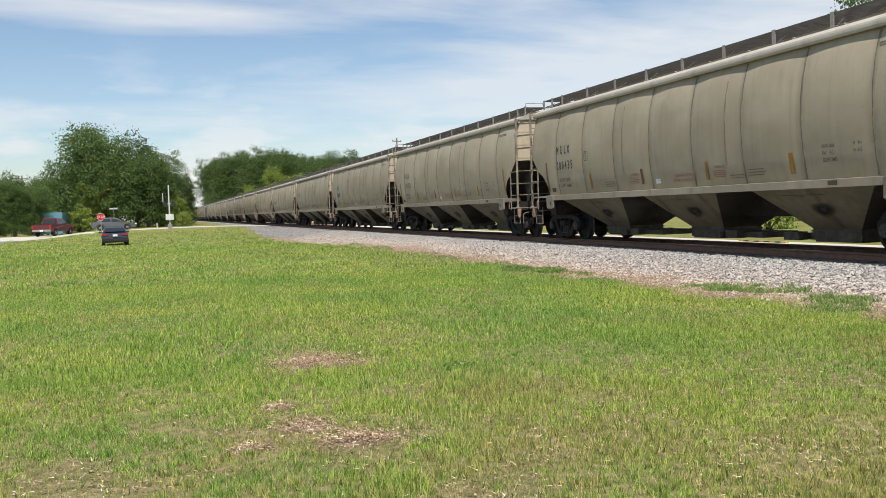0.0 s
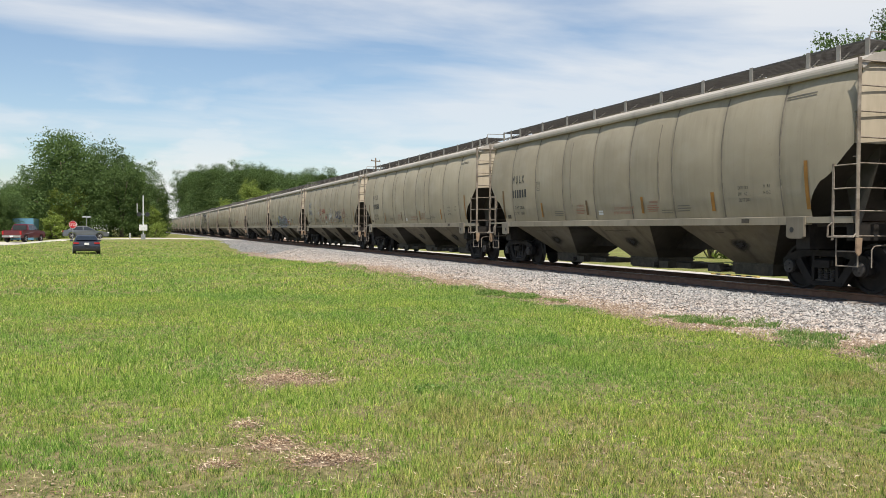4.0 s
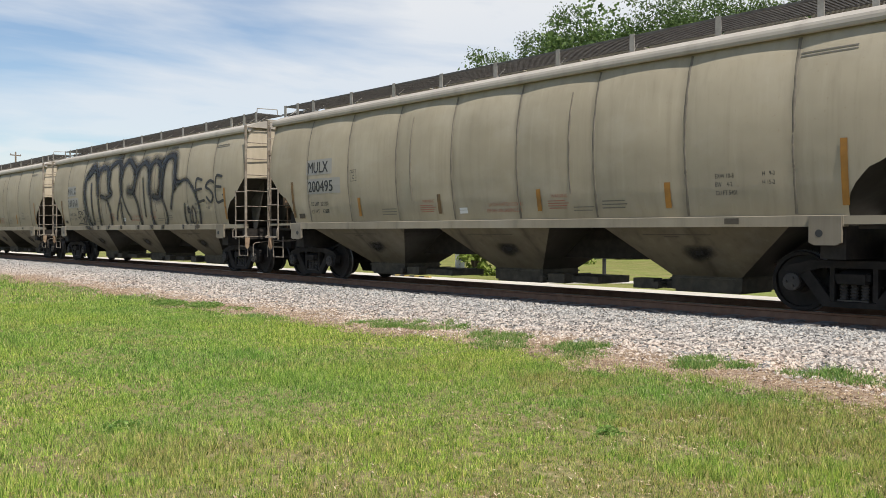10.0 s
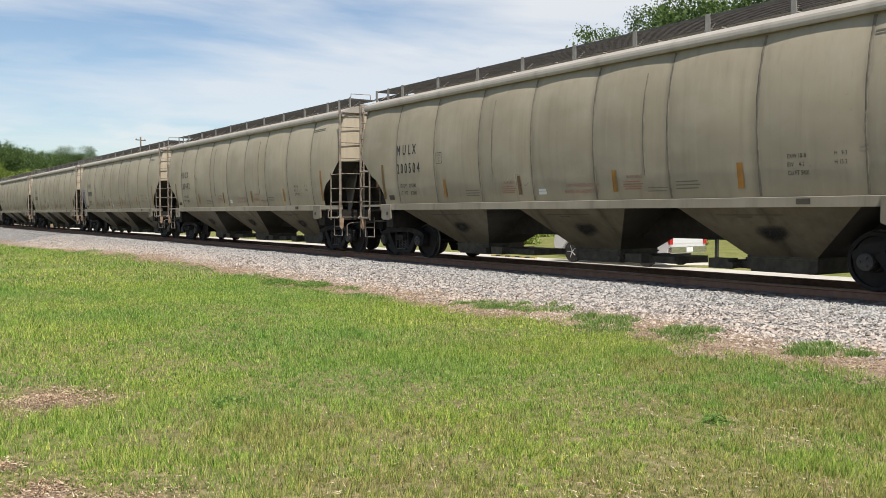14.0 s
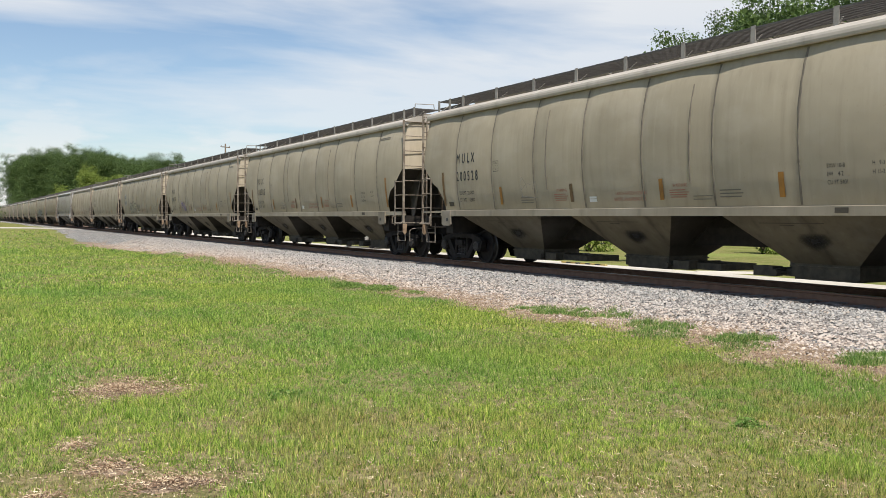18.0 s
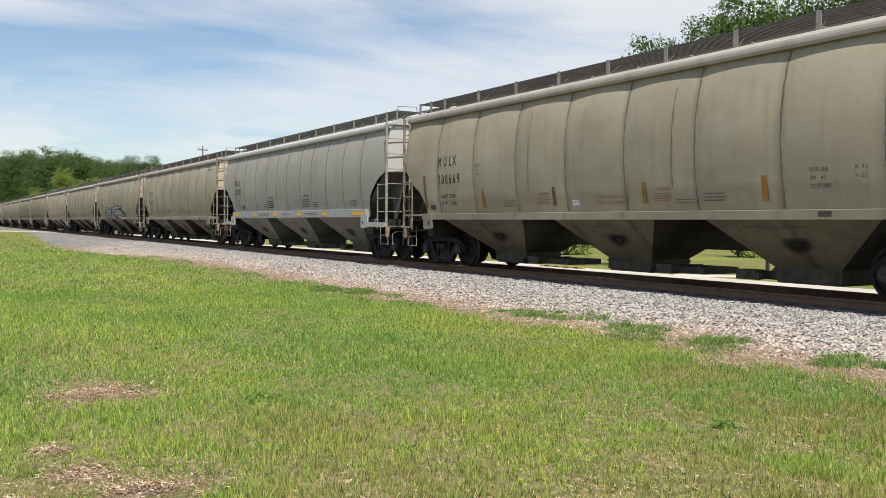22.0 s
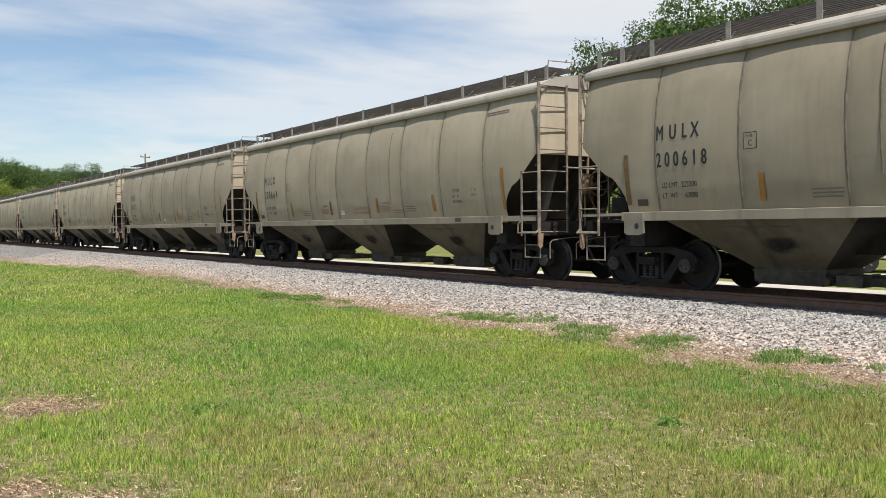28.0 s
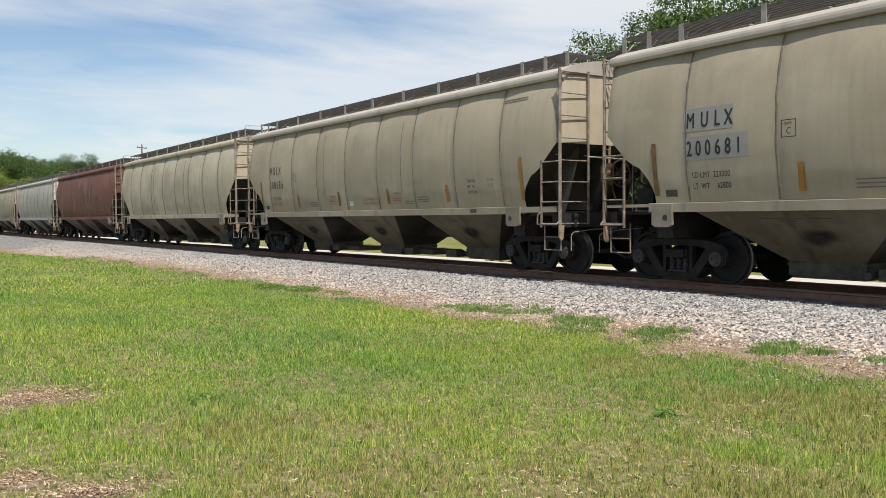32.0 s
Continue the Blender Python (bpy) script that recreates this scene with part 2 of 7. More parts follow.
def grimy_metal(name, a, b, rough=0.75, metal=0.0, scale=6.0):
    m = mat(name, a, rough, metal, 0.3)
    g = Graph(m)
    c = g.mix(g.ramp(g.noise(g.coord(), scale, 6.0), (0.35, (0, 0, 0)), (0.68, (1, 1, 1))), a, b)
    g.base(c)
    g.bump(g.noise(g.coord(), scale * 6, 3.0), 0.35, 0.004)
    return m


M["truck"] = grimy_metal("truck_cast_steel", (0.011, 0.0098, 0.009), (0.026, 0.022, 0.019), 0.85)
M["wheel"] = grimy_metal("wheel_steel", (0.012, 0.0105, 0.0095), (0.026, 0.021, 0.018), 0.75)
M["bearing"] = grimy_metal("bearing_cap", (0.06, 0.055, 0.05), (0.035, 0.032, 0.03), 0.7)
M["tread"] = grimy_metal("wheel_tread", (0.17, 0.16, 0.15), (0.1, 0.092, 0.085), 0.45, 0.8)
M["under"] = grimy_metal("underframe", (0.016, 0.014, 0.0125), (0.034, 0.028, 0.023))
M["gate"] = grimy_metal("outlet_gate", (0.095, 0.082, 0.06), (0.045, 0.039, 0.03))
M["board"] = grimy_metal("galvanised_grating", (0.11, 0.105, 0.1), (0.07, 0.064, 0.06), 0.6, 0.2)
M["post"] = grimy_metal("board_post", (0.3, 0.285, 0.26), (0.2, 0.185, 0.165))
M["ladder"] = grimy_metal("ladder_steel", (0.29, 0.25, 0.2), (0.13, 0.1, 0.075))
M["ladder_grey"] = grimy_metal("ladder_galvanised", (0.36, 0.335, 0.30), (0.22, 0.2, 0.175))
M["bracket_tan"] = grimy_metal("bracket_tan", (0.33, 0.235, 0.155), (0.15, 0.095, 0.06))
M["sill"] = car_paint("sill_beige", (0.31, 0.27, 0.198), (0.225, 0.194, 0.14), (0.2, 0.13, 0.08))
M["pad"] = car_paint("pad_grime", (0.23, 0.2, 0.15), (0.12, 0.102, 0.075), (0.12, 0.08, 0.055), 1.6)
M["sill_grey"] = car_paint("sill_grey", (0.38, 0.38, 0.37), (0.33, 0.33, 0.32), (0.2, 0.16, 0.12), 0.4)
M["brake_rust"] = grimy_metal("brake_rust", (0.13, 0.075, 0.045), (0.07, 0.045, 0.032))
M["seam"] = grimy_metal("seam_grime", (0.12, 0.104, 0.08), (0.2, 0.172, 0.13))
M["black_paint"] = mat("stencil_black", (0.025, 0.025, 0.025), 0.6)
M["patch_grey"] = mat("renumber_patch", (0.29, 0.278, 0.25), 0.6)
M["orange"] = grimy_metal("reflective_orange", (0.37, 0.175, 0.034), (0.25, 0.125, 0.034), 0.5)
M["orange_dirty"] = grimy_metal("reflective_dirty", (0.2, 0.115, 0.045), (0.11, 0.075, 0.042), 0.6)
M["yellow_reflector"] = grimy_metal("reflective_yellow", (0.8, 0.42, 0.03), (0.72, 0.36, 0.03), 0.4, 0.0, 3.0)
M["red_text"] = mat("stencil_red", (0.33, 0.13, 0.085), 0.6)
M["white_paint"] = mat("spray_white", (0.68, 0.68, 0.66), 0.55)


def spray_paint(name, color, most=1.0, edge=0.35):
    """Sprayed paint: thins out towards the edge of the stroke and over rough spots."""
    m = mat(name, color, 0.6)
    g = Graph(m)
    at = g.node("ShaderNodeAttribute")
    at.attribute_name = "soft"
    grain = g.math("MULTIPLY", g.math("SUBTRACT", g.noise(g.coord(), 26.0, 4.0), 0.5), 0.35)
    fac = g.ramp(g.math("ADD", at.outputs["Fac"], grain), (0.02, (0, 0, 0)), (edge, (most, most, most)))
    patchy = g.ramp(g.noise(g.coord(), 5.0, 4.0), (0.3, (0.72, 0.72, 0.72)), (0.6, (1, 1, 1)))
    g.base(g.mix(patchy, tuple(0.85 * c + 0.018 for c in color), color))
    tr, mx = g.node("ShaderNodeBsdfTransparent"), g.node("ShaderNodeMixShader")
    g.link(fac, mx.inputs["Fac"])
    g.link(tr.outputs[0], mx.inputs[1])
    g.link(g.b.outputs[0], mx.inputs[2])
    g.link(mx.outputs[0], g.t.nodes["Material Output"].inputs["Surface"])
    return m


M["spray_black"] = spray_paint("spray_black", (0.022, 0.022, 0.024), 0.96, 0.38)
M["spray_black_soft"] = spray_paint("spray_black_soft", (0.02, 0.02, 0.022), 0.97, 0.75)
M["overspray"] = spray_paint("spray_overspray", (0.05, 0.05, 0.05), 0.5, 1.1)
M["spray_red"] = spray_paint("spray_red", (0.27, 0.035, 0.028), 0.9)
M["spray_teal"] = spray_paint("spray_teal", (0.075, 0.145, 0.135), 0.85, 0.5)
M["spray_blue"] = spray_paint("spray_blue", (0.09, 0.08, 0.34), 0.9)
M["spray_violet"] = spray_paint("spray_violet", (0.13, 0.09, 0.33), 0.9, 0.5)
M["spray_navy"] = spray_paint("spray_navy", (0.03, 0.045, 0.13), 0.9, 0.5)
M["spray_pale"] = spray_paint("spray_pale", (0.5, 0.49, 0.46), 0.85)
M["spray_faint"] = spray_paint("spray_faint", (0.45, 0.44, 0.4), 0.45, 0.6)
M["spray_white_soft"] = spray_paint("spray_white_soft", (0.64, 0.64, 0.62), 0.97, 0.22)
M["spray_steel"] = spray_paint("spray_steel", (0.22, 0.24, 0.24), 0.92, 0.3)
M["spray_slate"] = spray_paint("spray_slate", (0.085, 0.088, 0.085), 0.95, 0.12)
M["spray_mauve"] = spray_paint("spray_mauve", (0.15, 0.115, 0.135), 0.75, 0.8)
M["spray_haze_blue"] = spray_paint("spray_haze_blue", (0.38, 0.44, 0.45), 0.85, 0.7)
M["spray_white_bar"] = mat("painted_white", (0.5, 0.5, 0.48), 0.6)
M["halo"] = spray_paint("spray_halo", (0.06, 0.058, 0.058), 0.62, 1.1)
M["soot"] = spray_paint("soot_patch", (0.012, 0.011, 0.010), 0.85, 0.9)
M["spray_yellow"] = spray_paint("spray_yellow", (0.48, 0.42, 0.1), 0.7, 0.7)
M["spray_orange"] = spray_paint("spray_orange", (0.5, 0.17, 0.05), 0.7, 0.7)
M["bubble_fill"] = spray_paint("sprayed_fill", (0.31, 0.285, 0.21), 0.95, 0.2)
M["stain"] = grimy_metal("grease_stain", (0.06, 0.052, 0.043), (0.095, 0.08, 0.062))
M["faded_black"] = mat("stencil_faded", (0.14, 0.125, 0.1), 0.6)
M["rail"] = grimy_metal("rail_rust", (0.19, 0.105, 0.068), (0.25, 0.145, 0.095), 0.85)
M["railhead"] = mat("rail_head_polished", (0.38, 0.36, 0.34), 0.28, 0.9)
M["tie"] = grimy_metal("weathered_tie", (0.11, 0.09, 0.075), (0.3, 0.28, 0.25), 0.9)

# ---- the lie of the land ----
XT, RAIL = 13.76, 0.27            # centre line of the track, height of the rail's top


def smooth(a, b, v):
    t = np.clip((v - a) / (b - a), 0, 1)
    return t * t * (3 - 2 * t)


def height(x, y):
    """The ground's height: a lawn that dips towards the crossing, the track's bed, lower land beyond it."""
    x, y = np.asarray(x, float), np.asarray(y, float)
    left = -0.42 * smooth(30, 62, y) + 0.68 * smooth(74, 98, y) - 0.40 * smooth(-6, -12, x) * smooth(70, 95, y)
    left = left - 0.05 * np.sin(x * 0.35 + 1.0) * np.cos(y * 0.21) - 0.02
    bed = 0.06
    right = -0.2 + 0.55 * smooth(80, 100, y) * smooth(40, 20, x) + 0.9 * smooth(45, 160, x)
    z = left + (bed - left) * smooth(8.4, 11.6, x)
    return z + (right - bed) * smooth(15.4, 18.6, x)


def part(name, bm, material, parent=None, label="", smoothed=False):
    """Links a bmesh, or lists of vertices and faces, as one mesh object."""
    me = bpy.data.meshes.new(name)
    if isinstance(bm, tuple):
        me.from_pydata([tuple(v) for v in bm[0]], [], [tuple(f) for f in bm[1]])
    else:
        bm.normal_update()
        bm.to_mesh(me)
        bm.free()
    for mm in (material if isinstance(material, (list, tuple)) else [material]):
        me.materials.append(mm)
    if smoothed:
        me.polygons.foreach_set("use_smooth", [True] * len(me.polygons))
    ob = new(name, me)
    ob.parent = parent
    if label:
        ob["label"] = label
    return ob


def quads(name, co, n, material, per=4, smoothed=False):
    """A mesh of many loose polygons of `per` corners, from an array of corners."""
    me = bpy.data.meshes.new(name)
    me.vertices.add(n * per)
    me.vertices.foreach_set("co", np.asarray(co, np.float32).ravel())
    me.loops.add(n * per)
    me.loops.foreach_set("vertex_index", np.arange(n * per, dtype=np.int32))
    me.polygons.add(n)
    me.polygons.foreach_set("loop_start", np.arange(0, n * per, per, dtype=np.int32))
    me.materials.append(material)
    me.update(calc_edges=True)
    return me


def box(bm, x0, x1, y0, y1, z0, z1, mi=0):
    vs = [bm.verts.new((x, y, z)) for x in (x0, x1) for y in (y0, y1) for z in (z0, z1)]
    for f in ((0, 1, 3, 2), (4, 6, 7, 5), (0, 4, 5, 1), (2, 3, 7, 6), (0, 2, 6, 4), (1, 5, 7, 3)):
        bm.faces.new([vs[i] for i in f]).material_index = mi


def rod(bm, a, b, r, n=6, mi=0):
    a, b = Vector(a), Vector(b)
    d = (b - a).normalized()
    u = d.orthogonal().normalized()
    v = d.cross(u)
    rings = [[bm.verts.new(p + (u * math.cos(2 * math.pi * i / n) + v * math.sin(2 * math.pi * i / n)) * r) for i in range(n)] for p in (a, b)]
    for i in range(n):
        bm.faces.new([rings[0][i], rings[0][(i + 1) % n], rings[1][(i + 1) % n], rings[1][i]]).material_index = mi
    bm.faces.new(rings[0][::-1]).material_index = mi
    bm.faces.new(rings[1]).material_index = mi


def prism(bm, outline, axis, a, b, mi=0):
    """Extrudes a 2D outline along an axis, from a to b."""
    def put(p, w):
        return {"x": (w, p[0], p[1]), "y": (p[0], w, p[1]), "z": (p[0], p[1], w)}[axis]
    lo, hi = [[bm.verts.new(put(p, w)) for p in outline] for w in (a, b)]
    n = len(outline)
    for i in range(n):
        bm.faces.new([lo[i], lo[(i + 1) % n], hi[(i + 1) % n], hi[i]]).material_index = mi
    bm.faces.new(lo[::-1]).material_index = mi
    bm.faces.new(hi).material_index = mi


def turned(bm, profile, n=20, axis="x", centre=(0, 0, 0), mi=0):
    """A solid of revolution: profile of (along, radius)."""
    rings = []
    for w, r in profile:
        ring = []
        for i in range(n):
            c, s = math.cos(2 * math.pi * i / n) * r, math.sin(2 * math.pi * i / n) * r
            p = {"x": (w, c, s), "y": (c, w, s), "z": (c, s, w)}[axis]
            ring.append(bm.verts.new(Vector(p) + Vector(centre)))
        rings.append(ring)
    for a, b in zip(rings, rings[1:]):
        for i in range(n):
            bm.faces.new([a[i], a[(i + 1) % n], b[(i + 1) % n], b[i]]).material_index = mi
    for ring in (rings[0], rings[-1]):
        bm.faces.new(ring).material_index = mi


def grid_mesh(name, xs, ys, zfun, material, lift=0.0):
    X, Y = np.meshgrid(xs, ys)
    Z = zfun(X, Y) + lift
    co = np.stack([X, Y, Z], -1).reshape(-1, 3)
    nx, ny = len(xs), len(ys)
    i = (np.arange(ny - 1)[:, None] * nx + np.arange(nx - 1)[None]).ravel()
    faces = np.stack([i, i + 1, i + nx + 1, i + nx], 1)
    ob = part(name, (co.tolist(), faces.tolist()), material, smoothed=True)
    return ob


# lawn: green, straw and bare soil mixed at several sizes
M["ground"] = mat("lawn_soil", (0.1, 0.13, 0.04), 0.95, 0, 0.1)
g = Graph(M["ground"])
gn_big = g.noise(g.coord((1, 1, 1)), 0.22, 4.0)
gn_mid = g.noise(g.coord((1, 1, 1)), 1.7, 5.0)
gn_fine = g.noise(g.coord((1, 1, 1)), 14.0, 5.0, 0.7)
gc = g.mix(g.ramp(gn_mid, (0.35, (0, 0, 0)), (0.65, (1, 1, 1))), (0.12, 0.15, 0.03), (0.22, 0.2, 0.075))
gc = g.mix(g.ramp(gn_big, (0.5, (0, 0, 0)), (0.68, (1, 1, 1))), gc, (0.2, 0.24, 0.06))
gc = g.mix(g.math("MULTIPLY", g.ramp(gn_fine, (0.5, (0, 0, 0)), (0.68, (1, 1, 1))), 0.55), gc, (0.38, 0.3, 0.17))
gc = g.mix(g.math("MULTIPLY", g.ramp(gn_fine, (0.3, (1, 1, 1)), (0.45, (0, 0, 0))), 0.5), gc, (0.06, 0.10, 0.022))
# the mown ground by the lawn's thin end is soil and thatch
sepg = g.node("ShaderNodeSeparateXYZ")
g.link(g.coord((1, 1, 1)), sepg.inputs[0])
thatch = g.node("ShaderNodeMapRange", From_Min=15.0, From_Max=5.0, To_Min=0.0, To_Max=0.55)
g.link(sepg.outputs["Y"], thatch.inputs["Value"])
inside = g.node("ShaderNodeMapRange", From_Min=10.0, From_Max=8.0)
g.link(sepg.outputs["X"], inside.inputs["Value"])
bare = g.mix(g.ramp(gn_fine, (0.36, (0, 0, 0)), (0.64, (1, 1, 1))), (0.10, 0.078, 0.045), (0.33, 0.255, 0.155))
gc = g.mix(g.math("MULTIPLY", thatch.outputs[0], inside.outputs[0]), gc, bare)
g.base(gc)
g.bump(gn_fine, 0.8, 0.05)

gx = np.unique(np.concatenate([np.linspace(-900, -60, 18), np.linspace(-60, -16, 23), np.linspace(-16, 26, 85), np.linspace(26, 80, 28), np.linspace(80, 900, 18)]))
gy = np.unique(np.concatenate([np.linspace(-600, -20, 14), np.linspace(-20, 40, 121), np.linspace(40, 130, 61), np.linspace(130, 1400, 30)]))
tagged(grid_mesh("ground", gx, gy, height, M["ground"]), "mown green lawn with straw and bare soil patches", "ground", kind="structure")

# ballast bank under the track
M["ballast"] = mat("ballast_granite", (0.42, 0.42, 0.42), 0.85, 0, 0.3)
g = Graph(M["ballast"])
v = g.node("ShaderNodeTexVoronoi", Scale=17.0)
g.link(g.coord(), v.inputs["Vector"])
bc = g.ramp(v.outputs["Color"], (0.1, (0.10, 0.097, 0.093)), (0.4, (0.31, 0.298, 0.28)), (0.65, (0.56, 0.53, 0.48)), (0.9, (0.74, 0.70, 0.635)))
bc = g.mix(g.ramp(v.outputs["Distance"], (0.3, (0, 0, 0)), (0.75, (1, 1, 1))), bc, (0.06, 0.06, 0.06))
bc = g.mix(g.math("MULTIPLY", g.ramp(g.noise(g.coord(), 0.6, 3.0), (0.5, (0, 0, 0)), (0.7, (1, 1, 1))), 0.35), bc, (0.38, 0.3, 0.25))
# grease and brake dust along the rails
sepb = g.node("ShaderNodeSeparateXYZ")
g.link(g.coord(), sepb.inputs[0])
grease = g.node("ShaderNodeMapRange", From_Min=12.5, From_Max=12.9, To_Min=0.0, To_Max=0.92)
g.link(g.math("ADD", sepb.outputs["X"], g.math("MULTIPLY", g.noise(g.coord(), 2.0, 4.0), 0.3)), grease.inputs["Value"])
g.base(g.mix(grease.outputs[0], bc, (0.2, 0.122, 0.082)))
inv = g.math("SUBTRACT", 1.0, v.outputs["Distance"])
g.bump(inv, 1.0, 0.05)


def edge_wobble(y):
    y = np.asarray(y, float)
    return 0.20 * np.sin(y * 0.9 + 0.5) + 0.18 * np.sin(y * 2.3 + 2.0) + 0.1 * np.sin(y * 5.1) + 0.06 * np.sin(y * 11.3 + 1.0)


def ballast_height(x, y):
    return height(x, y) + 0.035 * smooth(8.5, 9.6, x) * smooth(18.0, 16.6, x) + 0.012 * np.sin(x * 9.0 + y * 4.0) * np.sin(y * 7.0 - x * 3)


by = np.unique(np.concatenate([np.linspace(-60, -4, 20), np.linspace(-4, 45, 180), np.linspace(45, 110, 80), np.linspace(110, 900, 30)]))
bx = np.linspace(0, 1, 34)
YY, TT_ = np.meshgrid(by, bx, indexing="ij")
XX = 8.55 + edge_wobble(YY) * (1 - TT_) + (17.7 - 8.55) * TT_ + 0.2 * np.sin(YY * 0.7) * TT_
ZZ = ballast_height(XX, YY) + 0.006
idx = (np.arange(len(by) - 1)[:, None] * 34 + np.arange(33)[None]).ravel()
tagged(part("ballast_bank", (np.stack([XX, YY, ZZ], -1).reshape(-1, 3).tolist(), np.stack([idx, idx + 1, idx + 35, idx + 34], 1).tolist()), M["ballast"], smoothed=True),
       "grey crushed granite ballast bank under the track", "ballast", kind="structure")


# rails: head, web and foot, one object a rail
def rail(x):
    base = RAIL - 0.172
    outline = [(-0.07, 0), (0.07, 0), (0.07, 0.012), (0.012, 0.03), (0.009, 0.125), (0.036, 0.137), (0.036, 0.165), (0.03, 0.172),
               (-0.03, 0.172), (-0.036, 0.165), (-0.036, 0.137), (-0.009, 0.125), (-0.012, 0.03), (-0.07, 0.012)]
    bm = bmesh.new()
    prism(bm, [(x + p, base + q) for p, q in outline], "y", -80, 900)
    for f in bm.faces:
        if f.calc_center_median().z > RAIL - 0.004:
            f.material_index = 1
    return part("rail", bm, [M["rail"], M["railhead"]])


for sx in (-0.7535, 0.7535):
    tagged(rail(XT + sx), "rusty brown steel rail with a polished head on the ballast", "rail", "rails of the track", "structure")

# ---- lettering ----
def glyph_mesh(text):
    cu = bpy.data.curves.new("letters", "FONT")
    cu.body, cu.size, cu.resolution_u = text, 1.0 / 0.70, 3
    ob = bpy.data.objects.new("letters", cu)
    scene.collection.objects.link(ob)
    me = bpy.data.meshes.new_from_object(ob.evaluated_get(bpy.context.evaluated_depsgraph_get()))
    uv = np.array([(v.co.x, v.co.y) for v in me.vertices]).reshape(-1, 2)
    fs = [tuple(p.vertices) for p in me.polygons]
    bpy.data.objects.remove(ob)
    bpy.data.curves.remove(cu)
    bpy.data.meshes.remove(me)
    return uv, fs


GLYPHS = {}
for ch in "ABCDEFGHILMNOPRSTUVWXY0123456789-":
    GLYPHS[ch] = (*glyph_mesh(ch), glyph_mesh(ch + "|")[0][:, 0].max() - glyph_mesh("|")[0][:, 0].max())


def lettering(text, high, squeeze=1.0, slant=0.0, spacing=1.0):
    """Flat letters of the built-in font: vertices (u to the right, v up) and faces, capitals `high` tall."""
    uv, fs, u, n = [], [], 0.0, 0
    for ch in text:
        if ch == " ":
            u += 0.4
            continue
        a, f, step = GLYPHS[ch]
        uv.append(a + [u, 0])
        fs += [tuple(i + n for i in q) for q in f]
        n += len(a)
        u += step * spacing
    uv = np.concatenate(uv) * high
    return np.stack([uv[:, 0] * squeeze + uv[:, 1] * slant, uv[:, 1]], 1), fs


def ribbon(points, width):
    """A painted stroke of even width through (u, v) points."""
    p = np.array(points, float)
    d = np.gradient(p, axis=0)
    d /= np.maximum(np.linalg.norm(d, axis=1), 1e-6)[:, None]
    n = np.stack([-d[:, 1], d[:, 0]], 1) * width / 2
    uv = np.concatenate([p + n, p - n])
    k = len(p)
    return uv, [(i, i + 1, k + i + 1, k + i) for i in range(k - 1)]


def bars(rows):
    """Plain bars in place of writing that cannot be read: rows of (u0, u1, v0, v1)."""
    uv, fs = [], []
    for u0, u1, v0, v1 in rows:
        # cut small enough to follow the bellied sheet
        nu, nv = max(1, round((u1 - u0) / 0.12)), max(1, round((v1 - v0) / 0.2))
        i = len(uv)
        uv += [(u0 + (u1 - u0) * a / nu, v0 + (v1 - v0) * b / nv) for b in range(nv + 1) for a in range(nu + 1)]
        fs += [(i + b * (nu + 1) + a, i + b * (nu + 1) + a + 1, i + (b + 1) * (nu + 1) + a + 1, i + (b + 1) * (nu + 1) + a) for b in range(nv) for a in range(nu)]
    return np.array(uv), fs


def joined(*pieces):
    uv, fs, n = [], [], 0
    for a, f in pieces:
        uv.append(np.asarray(a))
        fs += [tuple(i + n for i in q) for q in f]
        n += len(a)
    return np.concatenate(uv), fs


def moved(piece, du, dv):
    return np.asarray(piece[0]) + [du, dv], piece[1]


GREY = None


def on_side(name, piece, y0, z0, material, car, lift=0.005, label="", soft=None):
    """Lays flat lettering on a car's side: u runs towards the car's front end, v up; what crosses the sill's top is cut there."""
    uv, fs = np.asarray(piece[0], float), piece[1]
    z, y = z0 + uv[:, 1], y0 - uv[:, 0]
    low, sill = (1.365, 1.62) if car is GREY else (1.29, 1.445)
    above = z > sill
    zu, zl = np.maximum(z, sill + 0.004), np.clip(z, low, sill - 0.002)
    co = np.concatenate([np.stack([-(side_x(zu) + BELLY * bulge(y) + lift), y, zu], -1), np.stack([np.full(len(z), -1.638 - lift), y, zl], -1)])
    n, faces = len(z), []
    for f in fs:
        up = [above[i] for i in f]
        if any(up):
            faces.append(tuple(f))
        if not all(up) and max(z[i] for i in f) > low:
            faces.append(tuple(i + n for i in f))
    used = sorted({i for f in faces for i in f})
    at = {i: j for j, i in enumerate(used)}
    ob = part(name, (co[used].tolist(), [tuple(at[i] for i in f) for f in faces]), material, car, label)
    if soft is not None:
        ob.data.attributes.new("soft", "FLOAT", "POINT").data.foreach_set("value", np.concatenate([soft, soft])[used].astype(np.float32))
    return ob


def bulge(y):
    """The sheets belly out a little between the weld seams."""
    y = np.asarray(y, float)
    return np.abs(np.cos(np.pi * y / 1.835)) ** 0.7 * (np.abs(y) < 8.257)

# ---- covered hopper cars ----
HALF, TOP, BELLY = 8.28, 4.22, 0.038   # half length of the body, height of the eaves over the rail


def side_x(z):
    """Half width of the body at a height: the sides bulge and close in towards the eaves."""
    return np.interp(z, [1.3, 1.55, 1.9, 2.3, 2.7, 3.1, 3.5, 3.8, 4.05, 4.25], [1.44, 1.49, 1.55, 1.595, 1.61, 1.597, 1.545, 1.475, 1.395, 1.315])


